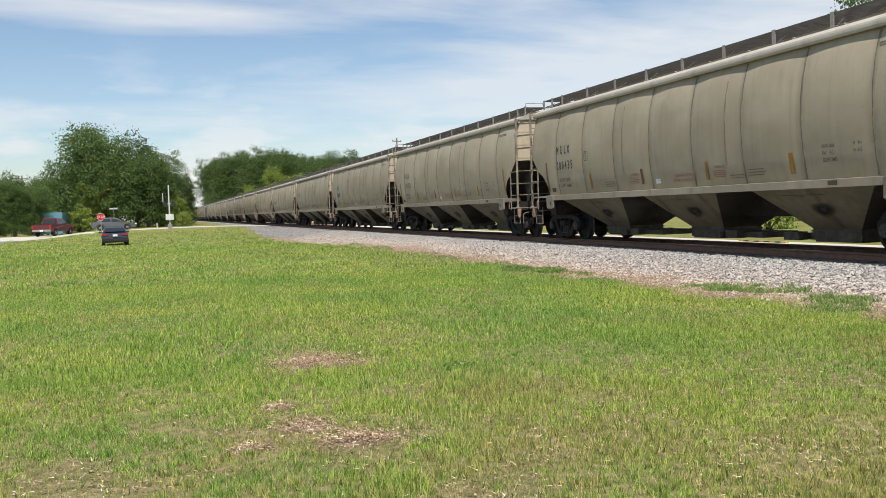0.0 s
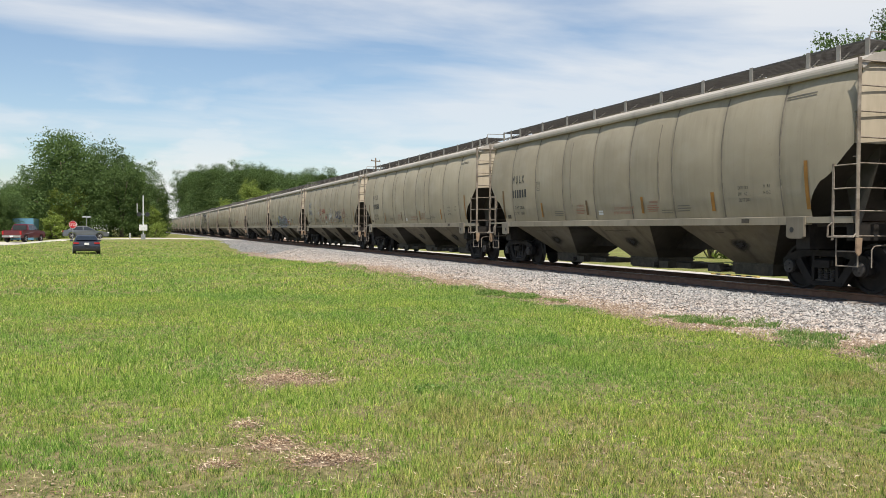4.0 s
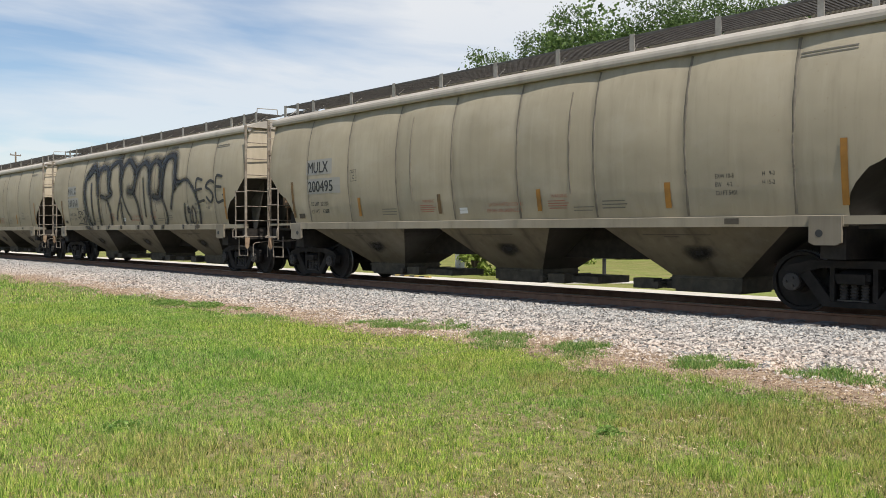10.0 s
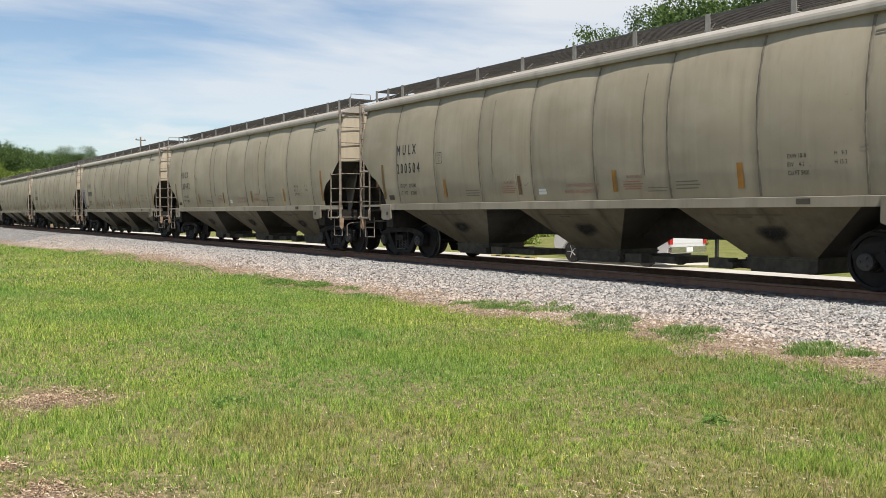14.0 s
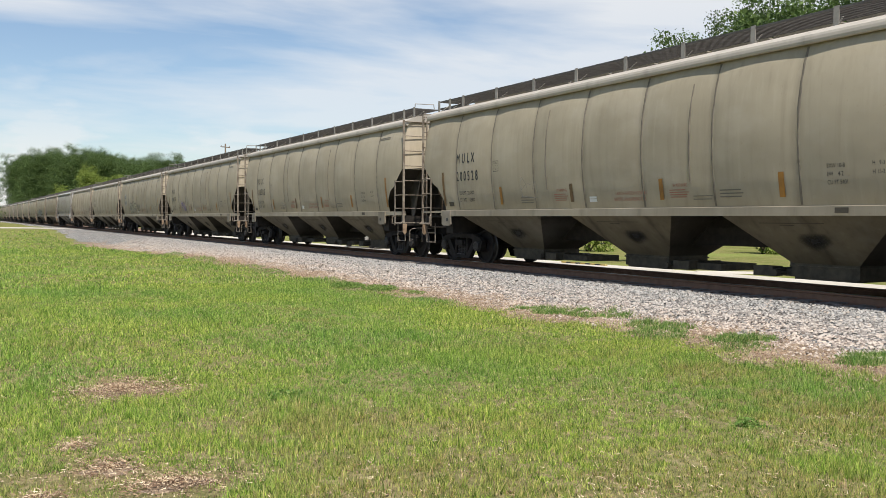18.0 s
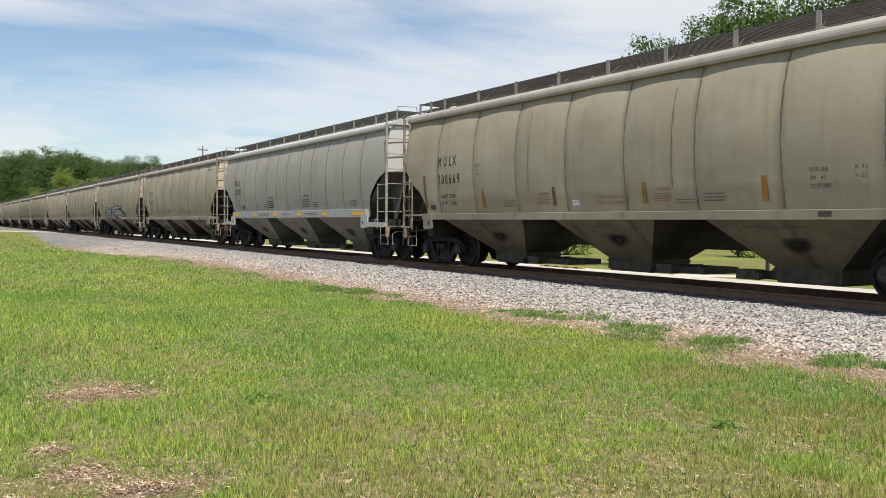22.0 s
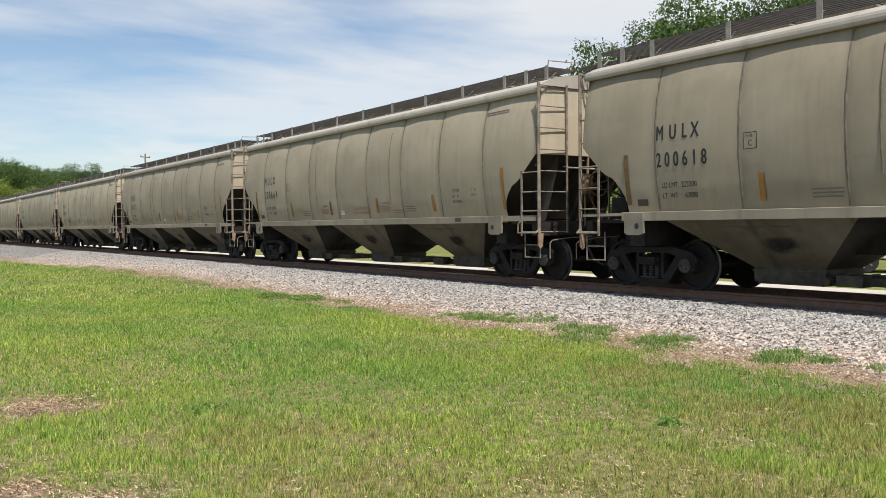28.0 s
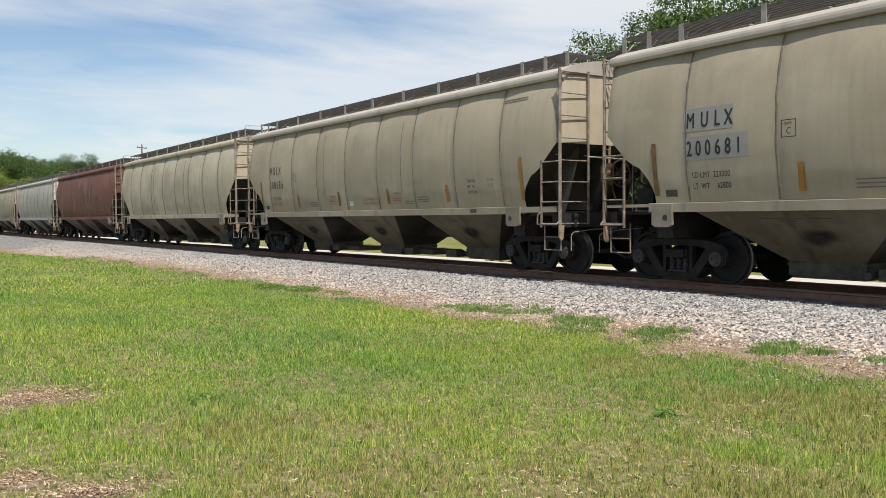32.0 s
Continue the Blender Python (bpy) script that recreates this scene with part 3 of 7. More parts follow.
CUT = ([1.42, 1.60, 1.75, 1.89, 2.02, 2.10, 2.16, 2.24, 2.74], [7.17, 7.17, 7.21, 7.29, 7.40, 7.48, 7.62, 7.75, HALF])
CUT_GREY = ([1.42, 1.62, 1.86, 2.05, 2.25, 2.65, 2.72], [7.05, 7.06, 7.12, 7.22, 7.45, 7.95, HALF])


def side_end(z, cut=CUT):
    """Half length of the side sheet at a height: cut back over the trucks."""
    return np.interp(z, *cut)


def roof_z(x):
    return TOP + 0.28 * (1 - (np.abs(x) / 1.50) ** 2.2)


def shell(sx, cut=CUT, belly=BELLY):
    """One curved side sheet."""
    zs = np.array([1.42, 1.5, 1.6, 1.68, 1.75, 1.82, 1.89, 1.96, 2.02, 2.06, 2.10, 2.16, 2.24, 2.4, 2.55, 2.74, 3.0, 3.25, 3.5, 3.7, 3.85, 4.0, 4.1, TOP])
    n = 127
    vs, fs = [], []
    for z in zs:
        e = float(side_end(z, cut))
        ys = -e + 2 * e * np.arange(n) / (n - 1)
        amount = belly * float(np.interp(z, [1.42, 1.8, 3.9, TOP], [0.3, 1, 1, 0.2]))
        xs = float(side_x(z)) + amount * bulge(ys)
        vs += [(sx * a, b, z) for a, b in zip(xs, ys)]
    for j in range(len(zs) - 1):
        for i in range(n - 1):
            a = j * n + i
            f = [a, a + 1, a + n + 1, a + n]
            fs.append(f if sx > 0 else f[::-1])
    return vs, fs


def roof_sheet(bm):
    xs = np.linspace(-1.49, 1.49, 15)
    top = [(x, float(roof_z(x)) + (0.02 if abs(x) < 1.45 else 0.0)) for x in xs]
    rim = [(1.505, TOP - 0.04), (1.508, TOP - 0.09), (1.495, TOP - 0.135), (1.465, TOP - 0.148), (1.42, TOP - 0.12), (1.30, TOP - 0.02)]
    outline = top + rim + [(-x, z) for x, z in rim[::-1]]
    prism(bm, outline[::-1], "y", -HALF - 0.05, HALF + 0.05)


def end_sheet(bm, sy):
    """The upright upper end: a closed plate from the slope sheet's top to the roof."""
    y = sy * HALF
    xs = np.linspace(-1.40, 1.40, 9)
    up = [bm.verts.new((x, y, float(roof_z(x)))) for x in xs]
    zs = [3.6, 3.1, 2.74]
    rows = [up] + [[bm.verts.new((x * side_x(z) / 1.40 * 0.995, y + sy * 0.05 * (1 - (x / 1.40) ** 2), z)) for x in xs] for z in zs]
    for a, b in zip(rows, rows[1:]):
        for i in range(len(xs) - 1):
            bm.faces.new([a[i], a[i + 1], b[i + 1], b[i]][:: sy])


def bay(bm, y0, y1, b0, b1, top0=1.36, top1=1.36):
    """A hopper: slope sheets and side sheets that close in on the outlet."""
    t = [(-1.55, y0, top0), (1.55, y0, top0), (1.55, y1, top1), (-1.55, y1, top1)]
    b = [(-0.55, b0, 0.45), (0.55, b0, 0.45), (0.55, b1, 0.45), (-0.55, b1, 0.45)]
    vt, vb = [bm.verts.new(p) for p in t], [bm.verts.new(p) for p in b]
    # the slopes run on up into the body, to the ridge between two hoppers
    for i, (y, top) in ((0, (y0, top0)), (2, (y1, top1))):
        if abs(y) < 5:
            s = 1 if y > (y0 + y1) / 2 else -1
            up = [bm.verts.new((sx * 1.40, y + s * 0.52, top + 0.52)) for sx in (-1, 1)]
            lo = [vt[i], vt[i + 1]] if i == 0 else [vt[3], vt[2]]
            mid = [bm.verts.new((sx * 1.41, y + s * 0.04, top + 0.04)) for sx in (-1, 1)]
            bm.faces.new([lo[0], lo[1], mid[1], mid[0]][::s]).material_index = 1
            lo = mid
            bm.faces.new([lo[0], lo[1], up[1], up[0]][::s]).material_index = 1
    for i in range(4):
        bm.faces.new([vt[i], vt[(i + 1) % 4], vb[(i + 1) % 4], vb[i]]).material_index = 0 if i in (1, 3) else 1
    bm.faces.new(vb)
    # skirt down to the gate
    box(bm, -0.56, 0.56, min(b0, b1) - 0.01, max(b0, b1) + 0.01, 0.21, 0.45, 2)
    box(bm, -0.585, 0.585, min(b0, b1) - 0.03, max(b0, b1) + 0.03, 0.385, 0.415, 2)


def grating(bm, x0, x1, y0, y1, z, step=0.075):
    """Running board: two edge angles and cross bars with open gaps."""
    for x in (x0, x1):
        box(bm, x - 0.012, x + 0.012, y0, y1, z - 0.035, z)
    for i in range(int((y1 - y0) / step)):
        y = y0 + (i + 0.5) * step
        box(bm, x0, x1, y - 0.019, y + 0.019, z - 0.03, z - 0.004)


def side_frame_mesh(bm, sx):
    """Cast side frame of a truck, with windows either side of the spring group."""
    x0, x1 = sx * 0.93, sx * 1.07
    x0, x1 = min(x0, x1), max(x0, x1)
    prism(bm, [(-1.12, 0.50), (-1.12, 0.60), (-1.0, 0.70), (-0.6, 0.79), (0.6, 0.79), (1.0, 0.70), (1.12, 0.60), (1.12, 0.50), (0.92, 0.52), (0.72, 0.61), (0.45, 0.68), (-0.45, 0.68), (-0.72, 0.61), (-0.92, 0.52)], "x", x0, x1)
    for s in (-1, 1):
        prism(bm, [(s * 0.64, 0.64), (s * 0.80, 0.57), (s * 0.45, 0.12), (s * 0.30, 0.12), (s * 0.34, 0.25)][::s], "x", x0 + 0.01, x1 - 0.01)
        box(bm, x0 + 0.015, x1 - 0.015, min(s * 0.27, s * 0.34), max(s * 0.27, s * 0.34), 0.2, 0.69)
        prism(bm, [(s * 0.78, 0.57), (s * 1.04, 0.62), (s * 1.10, 0.52), (s * 1.08, 0.37), (s * 0.98, 0.31), (s * 0.82, 0.33), (s * 0.75, 0.43)][::s], "x", x0 - 0.01, x1 + 0.01)
    box(bm, x0, x1, -0.44, 0.44, 0.11, 0.19)
    box(bm, x0 - 0.02, x1 + 0.02, -0.25, 0.25, 0.5, 0.6)
    box(bm, *sorted((sx * 0.80, sx * 0.82)), -0.28, 0.28, 0.15, 0.66)


def wheel_profile():
    return [(-0.067, 0.485), (-0.04, 0.485), (-0.03, 0.46), (0.067, 0.452), (0.067, 0.395), (0.02, 0.385), (0.035, 0.18), (0.09, 0.14), (0.09, 0.0001)]


def build_truck(parent, y, sy):
    """Two-axle truck: bolster, side frames, spring groups, wheelsets."""
    bm = bmesh.new()
    prism(bm, [(-1.15, 0.46), (-1.15, 0.6), (-0.5, 0.72), (0.5, 0.72), (1.15, 0.6), (1.15, 0.46), (0.5, 0.40), (-0.5, 0.40)], "y", -0.2, 0.2)
    turned(bm, [(0.7, 0.2), (0.82, 0.2)], 12, "z")
    truck = part("truck", bm, M["truck"], parent, "black grimy cast steel two-axle truck")
    truck.location = (0, y, 0)
    for sx in (-1, 1):
        bm = bmesh.new()
        side_frame_mesh(bm, sx)
        part("side_frame", bm, M["truck"], truck)
        bm = bmesh.new()
        for dy in (-0.15, 0.0, 0.15):
            for k in range(6):
                turned(bm, [(0.225 + k * 0.046, 0.052), (0.238 + k * 0.046, 0.066), (0.255 + k * 0.046, 0.052)], 8, "z", (sx * 1.0, dy, 0))
            turned(bm, [(0.2, 0.045), (0.52, 0.045)], 8, "z", (sx * 1.0, dy, 0))
        box(bm, *sorted((sx * 0.93, sx * 1.07)), -0.22, 0.22, 0.2, 0.225)
        part("spring_nest", bm, M["bearing"], truck)
    for wy in (-0.89, 0.89):
        bm = bmesh.new()
        for sx in (-1, 1):
            prof = [(sx * (0.7535 + 0.0) + sx * w, r) for w, r in wheel_profile()]
            turned(bm, prof, 28, "x")
        turned(bm, [(-1.1, 0.07), (1.1, 0.07)], 10, "x")
        for sx in (-1, 1):
            turned(bm, [(sx * 1.06, 0.135), (sx * 1.13, 0.135), (sx * 1.14, 0.11), (sx * 1.15, 0.0001)], 14, "x")
            for k in range(3):
                a = k * 2.094
                turned(bm, [(sx * 1.14, 0.025), (sx * 1.165, 0.02)], 6, "x", (0, 0.07 * math.cos(a), 0.07 * math.sin(a)))
        for f in bm.faces:
            c = f.calc_center_median()
            if math.hypot(c.y, c.z) > 0.44 and abs(abs(c.x) - 0.76) < 0.06:
                f.material_index = 1
            elif abs(c.x) > 1.07:
                f.material_index = 2
        ws = part("wheelset", bm, [M["wheel"], M["tread"], M["bearing"]], truck)
        ws.location = (0, wy, 0.457)
    return truck


RUNGS = (4.20, 3.76, 3.30, 2.84, 2.38, 1.94, 1.53, 1.08)


def ladder_end(bm, sx, sy):
    """End ladder at a corner: two stiles and rungs on the end face."""
    y, xa, xb = sy * (HALF + 0.09), sx * 1.60, sx * 0.80
    for x, w in ((xa, 0.035), (xb, 0.022)):
        box(bm, x - w, x + w, y - 0.012, y + 0.012, 1.06, TOP + 0.02)
    for z in RUNGS:
        rod(bm, (xa, y - sy * 0.015, z), (xb, y - sy * 0.015, z), 0.014, 5)
    for x in (xa, xb):
        for z in (4.12, 3.3, 2.5):
            rod(bm, (x, y, z), (x, sy * (HALF - 0.02), z), 0.012, 4)


def ladder_side(bm, sx, sy):
    """Short side ladder with a stirrup step below the sill."""
    x = sx * 1.63
    ya, yb = sy * (HALF + 0.09), sy * (HALF - 0.45)
    box(bm, x - 0.012, x + 0.012, yb - 0.022, yb + 0.022, 1.0, 2.40)
    for z in (2.36, 1.94, 1.53, 1.08):
        rod(bm, (x, ya, z), (x, yb, z), 0.014, 5)
    # stirrup that stands off the sill
    u = [(x, yb, 1.32), (x + sx * 0.06, yb - sy * 0.05, 1.26), (x + sx * 0.07, yb - sy * 0.05, 1.06), (x + sx * 0.07, ya, 1.06), (x, ya, 1.12)]
    for p, q in zip(u, u[1:]):
        rod(bm, p, q, 0.017, 5)
    # lower step frame
    x2 = sx * 1.5
    for y in (yb - sy * 0.04, ya - sy * 0.08):
        rod(bm, (x2, y, 1.08), (x2, y, 0.52), 0.015, 5)
    for z in (0.53, 0.80):
        rod(bm, (x2, yb - sy * 0.04, z), (x2, ya - sy * 0.08, z), 0.014, 5)


def diamond_grid(bm, x0, x1, y0, y1, z, step=0.11, w=0.011):
    """Expanded metal: two sets of slanting strands inside a frame."""
    for x in (x0, x1):
        box(bm, x - 0.02, x + 0.02, y0, y1, z - 0.03, z)
    for y in (y0, y1):
        box(bm, x0, x1, y - 0.025, y + 0.025, z - 0.03, z)
    lean = 0.5
    n = int((x1 - x0 + (y1 - y0) * lean) / step) + 1
    for s in (-1, 1):
        for i in range(n):
            a = x0 + i * step
            pts = []
            for f in (0.0, 1.0):
                pts.append((a - (y1 - y0) * lean * f, y0 + (y1 - y0) * f))
            (xa, ya), (xb, yb) = pts
            # clip to the frame
            if xb < x0:
                t = (x0 - xa) / (xb - xa)
                xb, yb = x0, ya + (yb - ya) * t
            if xa > x1:
                t = (x1 - xa) / (xb - xa)
                xa, ya = x1, ya + (yb - ya) * t
            if abs(xa - xb) < 0.02:
                continue
            if s < 0:
                xa, xb = x0 + x1 - xa, x0 + x1 - xb
            rod(bm, (xa, ya, z - 0.015), (xb, yb, z - 0.015), w, 4)


SEAMS = (6.41, 4.64, 2.80, 0.95, -0.92, -2.78, -4.62, -6.41)
SHORT_SEAMS = (2.26, -2.24)
POSTS = (8.36, 7.73, 6.97, 5.25, 3.55, 1.87, 0.19, -1.49, -3.20, -4.88, -6.55, -7.33, -8.02)
SEAMS_GREY = (6.67, 5.30, 3.86, 2.44, 1.28, 0.12, -1.25, -2.35, -3.72, -5.16, -6.57)


def build_hopper(label, paint, roofp, endp, sillp, lower, marks=True, grey=False):
    car = new("hopper_car")
    tagged(car, label, "hopper car", "cars of the train")
    for sx in (-1, 1):
        part("side_sheet", shell(sx, CUT_GREY if grey else CUT, 0.012 if grey else BELLY), paint, car, smoothed=True)
        bm = bmesh.new()
        lo, hi = (1.36, 1.62) if grey else (1.285, 1.445)
        q = [(1.47, lo), (1.635, lo), (1.635, hi - 0.008), (1.625, hi), (1.47, hi)]
        prism(bm, [(sx * x, z) for x, z in q][::sx], "y", -6.95 if grey else -7.15, 6.95 if grey else 7.22)
        if not grey:
            # beyond the trucks a lighter angle runs on to the ends
            for y0, y1, drop in ((-HALF, -7.15, 0.03), (7.22, HALF, 0.095)):
                q = [(1.47, lo + drop), (1.62, lo + drop), (1.62, hi - 0.01), (1.47, hi - 0.01)]
                prism(bm, [(sx * x, z) for x, z in q][::sx], "y", y0 - 0.002, y1 + 0.002)
        part("side_sill", bm, sillp, car)
        for sy in (-1, 1):
            bm = bmesh.new()
            xa, xb = sorted((sx * 1.60, sx * 1.66))
            prism(bm, [(sy * 6.67, 1.43), (sy * 7.13, 1.43), (sy * 7.13, 1.06), (sy * 7.05, 1.02), (sy * 6.75, 1.02), (sy * 6.67, 1.06)][::sy], "x", xa, xb)
            turned(bm, [(sx * 1.655, 0.055), (sx * 1.664, 0.055), (sx * 1.665, 0.0001)], 10, "x", (0, sy * 6.82, 1.19), 1)
            if grey:
                box(bm, xa, xb, *sorted((sy * 7.13, sy * (HALF + 0.05))), 1.06, 1.2)
            part("jacking_pad", bm, [sillp if grey else M["pad"], M["black_paint"]], car)
            bm = bmesh.new()
            ladder_end(bm, sx, sy)
            part("end_ladder", bm, M["ladder_grey"] if grey else M["ladder"], car)
            bm = bmesh.new()
            ladder_side(bm, sx, sy)
            part("side_ladder", bm, M["ladder_grey"] if grey else M["ladder"], car)
        rs = random.Random(31)
        for y in () if sx > 0 else SEAMS_GREY if grey else SEAMS + SHORT_SEAMS:
            bm = bmesh.new()
            brief = y in SHORT_SEAMS
            zs = np.linspace(1.9, 3.75, 12) if brief else np.linspace(1.47, 4.05, 19)
            w = 0.010 if brief else 0.014 if grey else 0.017
            rows = []
            for z in zs:
                ww, dy = w * rs.uniform(0.7, 1.35), rs.uniform(-0.006, 0.006)
                side = float(side_x(z)) + (BELLY if brief else 0.012 if grey else 0.0) * float(bulge(y))
                rows.append([bm.verts.new((sx * (side + o), y + dy + d, z)) for d, o in ((-ww * 1.6, 0.001), (-ww * 0.6, 0.012), (ww * 0.6, 0.012), (ww * 1.6, 0.001))])
            for p, q in zip(rows, rows[1:]):
                for j in range(3):
                    bm.faces.new([p[j], p[j + 1], q[j + 1], q[j]])
            part("weld_seam", bm, M["seam"], car)
    bm = bmesh.new()
    roof_sheet(bm)
    part("roof", bm, roofp, car)
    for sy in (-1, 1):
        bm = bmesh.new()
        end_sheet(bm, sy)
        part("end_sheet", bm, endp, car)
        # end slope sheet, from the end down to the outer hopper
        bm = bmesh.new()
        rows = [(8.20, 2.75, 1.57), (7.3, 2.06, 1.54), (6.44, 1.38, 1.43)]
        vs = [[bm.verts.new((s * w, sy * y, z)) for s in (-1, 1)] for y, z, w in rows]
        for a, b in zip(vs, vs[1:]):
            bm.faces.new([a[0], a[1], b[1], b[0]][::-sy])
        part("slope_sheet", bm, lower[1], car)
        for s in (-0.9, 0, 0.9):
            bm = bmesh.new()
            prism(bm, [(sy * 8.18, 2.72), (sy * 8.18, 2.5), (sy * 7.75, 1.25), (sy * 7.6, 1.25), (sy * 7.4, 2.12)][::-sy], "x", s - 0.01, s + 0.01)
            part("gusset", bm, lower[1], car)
        bm = bmesh.new()
        box(bm, -1.55, 1.55, sy * 8.16 - 0.08, sy * 8.16 + 0.08, 1.0, 1.30)
        box(bm, -1.5, 1.5, min(sy * 7.3, sy * 8.14), max(sy * 7.3, sy * 8.14), 1.25, 1.31)
        part("end_platform", bm, M["under"], car)
        bm = bmesh.new()
        box(bm, -0.2, 0.2, min(sy * 5.4, sy * 8.5), max(sy * 5.4, sy * 8.5), 0.72, 1.08)
        box(bm, -1.5, 1.5, sy * 6.95 - 0.18, sy * 6.95 + 0.18, 0.82, 1.3)
        part("stub_sill", bm, M["under"], car)
        bm = bmesh.new()
        box(bm, -0.075, 0.075, min(sy * 8.4, sy * 8.8), max(sy * 8.4, sy * 8.8), 0.78, 0.92)
        prism(bm, [(-0.16, sy * 8.76), (0.14, sy * 8.76), (0.16, sy * 8.98), (-0.02, sy * 9.02), (-0.18, sy * 8.95)][::sy], "z", 0.7, 1.0)
        part("coupler", bm, M["truck"], car)
        bm = bmesh.new()
        pts = [(0.32, 8.5, 0.75), (0.36, 8.75, 0.45), (0.3, 8.95, 0.36), (0.12, 9.02, 0.42)]
        for a, b in zip(pts, pts[1:]):
            rod(bm, (-a[0], sy * a[1], a[2]), (-b[0], sy * b[1], b[2]), 0.025, 6)
        part("air_hose", bm, M["black_paint"], car)
        # crossover board of expanded metal at the roof's end
        bm = bmesh.new()
        diamond_grid(bm, -0.36, 0.36, *sorted((sy * 8.32, sy * 8.93)), 4.66)
        for x in (-0.36, 0.36):
            rod(bm, (x, sy * 8.86, 4.63), (x, sy * 8.30, 4.42), 0.016, 5)
        part("end_board", bm, M["board"], car)
        # uncoupling lever
        bm = bmesh.new()
        pts = [(-0.25, 8.62, 0.98), (-0.95, 8.60, 0.95), (-1.42, 8.58, 0.90), (-1.50, 8.60, 0.84), (-1.50, 8.60, 0.52)]
        for a, b in zip(pts, pts[1:]):
            rod(bm, (a[0], sy * a[1], a[2]), (b[0], sy * b[1], b[2]), 0.011, 6)
        part("uncoupling_lever", bm, M["ladder"], car, "pale bent uncoupling lever")
        bm = bmesh.new()
        prism(bm, [(-1.62, 1.05), (-1.48, 1.05), (-1.50, 0.78), (-1.56, 0.72), (-1.62, 0.80)], "y", sy * 8.36 - 0.015, sy * 8.36 + 0.015)
        part("lever_bracket", bm, M["bracket_tan"], car, "tan rusty lever bracket")
        build_truck(car, sy * 7.05, sy)
    bm = bmesh.new()
    hub = Vector((0.06, -8.46, 2.14))
    ring = [hub + Vector((0.28 * math.cos(2 * math.pi * i / 18), 0, 0.28 * math.sin(2 * math.pi * i / 18))) for i in range(19)]
    for a, b in zip(ring, ring[1:]):
        rod(bm, a, b, 0.018, 5)
    for k in range(3):
        d = Vector((0.27 * math.cos(k * 1.047 + 0.3), 0, 0.27 * math.sin(k * 1.047 + 0.3)))
        rod(bm, hub - d, hub + d, 0.013, 5)
    rod(bm, hub, hub + Vector((0, 0.3, 0)), 0.035, 6)
    part("brake_wheel", bm, M["brake_rust"], car, "dark rusty hand brake wheel")
    bm = bmesh.new()
    box(bm, -0.28, 0.02, -8.36, -8.16, 1.92, 2.36)
    bmesh.ops.bevel(bm, geom=list(bm.edges), offset=0.05, segments=2, affect="EDGES")
    rod(bm, (-0.16, -8.25, 1.95), (-0.16, -8.25, 1.2), 0.022, 6)
    rod(bm, (-0.10, -8.28, 2.3), (-0.10, -8.30, 2.95), 0.03, 6)
    rod(bm, (-0.05, -8.25, 1.95), (0.35, -8.2, 1.3), 0.014, 6)
    part("brake_gear", bm, M["bracket_tan"], car, "tan rust-streaked brake gear housing with its chain rod")
    bm = bmesh.new()
    rod(bm, (-0.80, -8.38, 2.47), (0.80, -8.38, 2.45), 0.017, 6)
    part("end_handrail", bm, M["ladder_grey"], car)
    # stencilled lines on the end sheet
    if marks:
        uv, fs = bars([(0.02 * (i % 3), 0.62 - 0.04 * (i % 2), -0.062 * i, -0.062 * i + 0.016) for i in range(6)])
        part("end_stencil", ([(0.03 + u, -HALF - 0.055, 3.27 + v) for u, v in uv], fs), M["faded_black"], car)
    bm = bmesh.new()
    turned(bm, [(7.1, 0.12), (7.5, 0.12)], 10, "y", (-0.85, 0, 1.5))
    box(bm, -1.15, -0.6, 7.55, 7.95, 1.33, 1.75)
    rod(bm, (-1.0, 7.2, 1.5), (-1.0, 8.1, 1.9), 0.025, 6)
    rod(bm, (-0.7, 7.9, 1.75), (-0.7, 7.3, 2.0), 0.03, 6)
    part("brake_valve", bm, M["under"], car, "dark brake valve on the end platform")
    bm = bmesh.new()
    box(bm, -0.22, 0.22, -5.5, 5.5, 0.70, 1.05)
    prism(bm, [(-0.24, 1.05), (0.24, 1.05), (0.03, 1.86), (-0.03, 1.86)][::-1], "y", -3.2, 3.2)
    part("centre_sill", bm, M["under"], car)
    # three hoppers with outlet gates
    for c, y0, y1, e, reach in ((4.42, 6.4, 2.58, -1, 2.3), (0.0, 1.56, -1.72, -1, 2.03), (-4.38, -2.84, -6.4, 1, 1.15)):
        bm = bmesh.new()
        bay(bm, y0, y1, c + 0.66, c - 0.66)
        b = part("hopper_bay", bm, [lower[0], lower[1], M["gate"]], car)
        bm = bmesh.new()
        box(bm, -0.53, 0.53, c - 0.62, c + 0.62, 0.17, 0.21)
        box(bm, -0.5, 0.5, *sorted((c + e * 0.62, c + e * reach)), 0.21, 0.345)
        for z, w in ((0.27, 0.03), (0.33, 0.02)):
            rod(bm, (-0.76, c + e * 0.84, z), (0.76, c + e * 0.84, z), w, 6)
        turned(bm, [(-0.82, 0.065), (-0.72, 0.065)], 8, "x", (0, c + e * 0.84, 0.27))
        gate = part("outlet_gate", bm, M["gate"], b)
        bm = bmesh.new()
        box(bm, -0.72, -0.45, *sorted((c + e * 0.95, c + e * 1.38)), 0.2, 0.38)
        part("gate_bracket", bm, M["gate"], gate)
        # black soot where the vibrator is hung, and thin stencil lines above it
        def on_bay(y, z, out):
            return -(1.55 - (1.36 - z) / 0.91) - out, y, z
        soft_co, soft_w = [on_bay(c - 0.15, 0.86, 0.012)], [1.0]
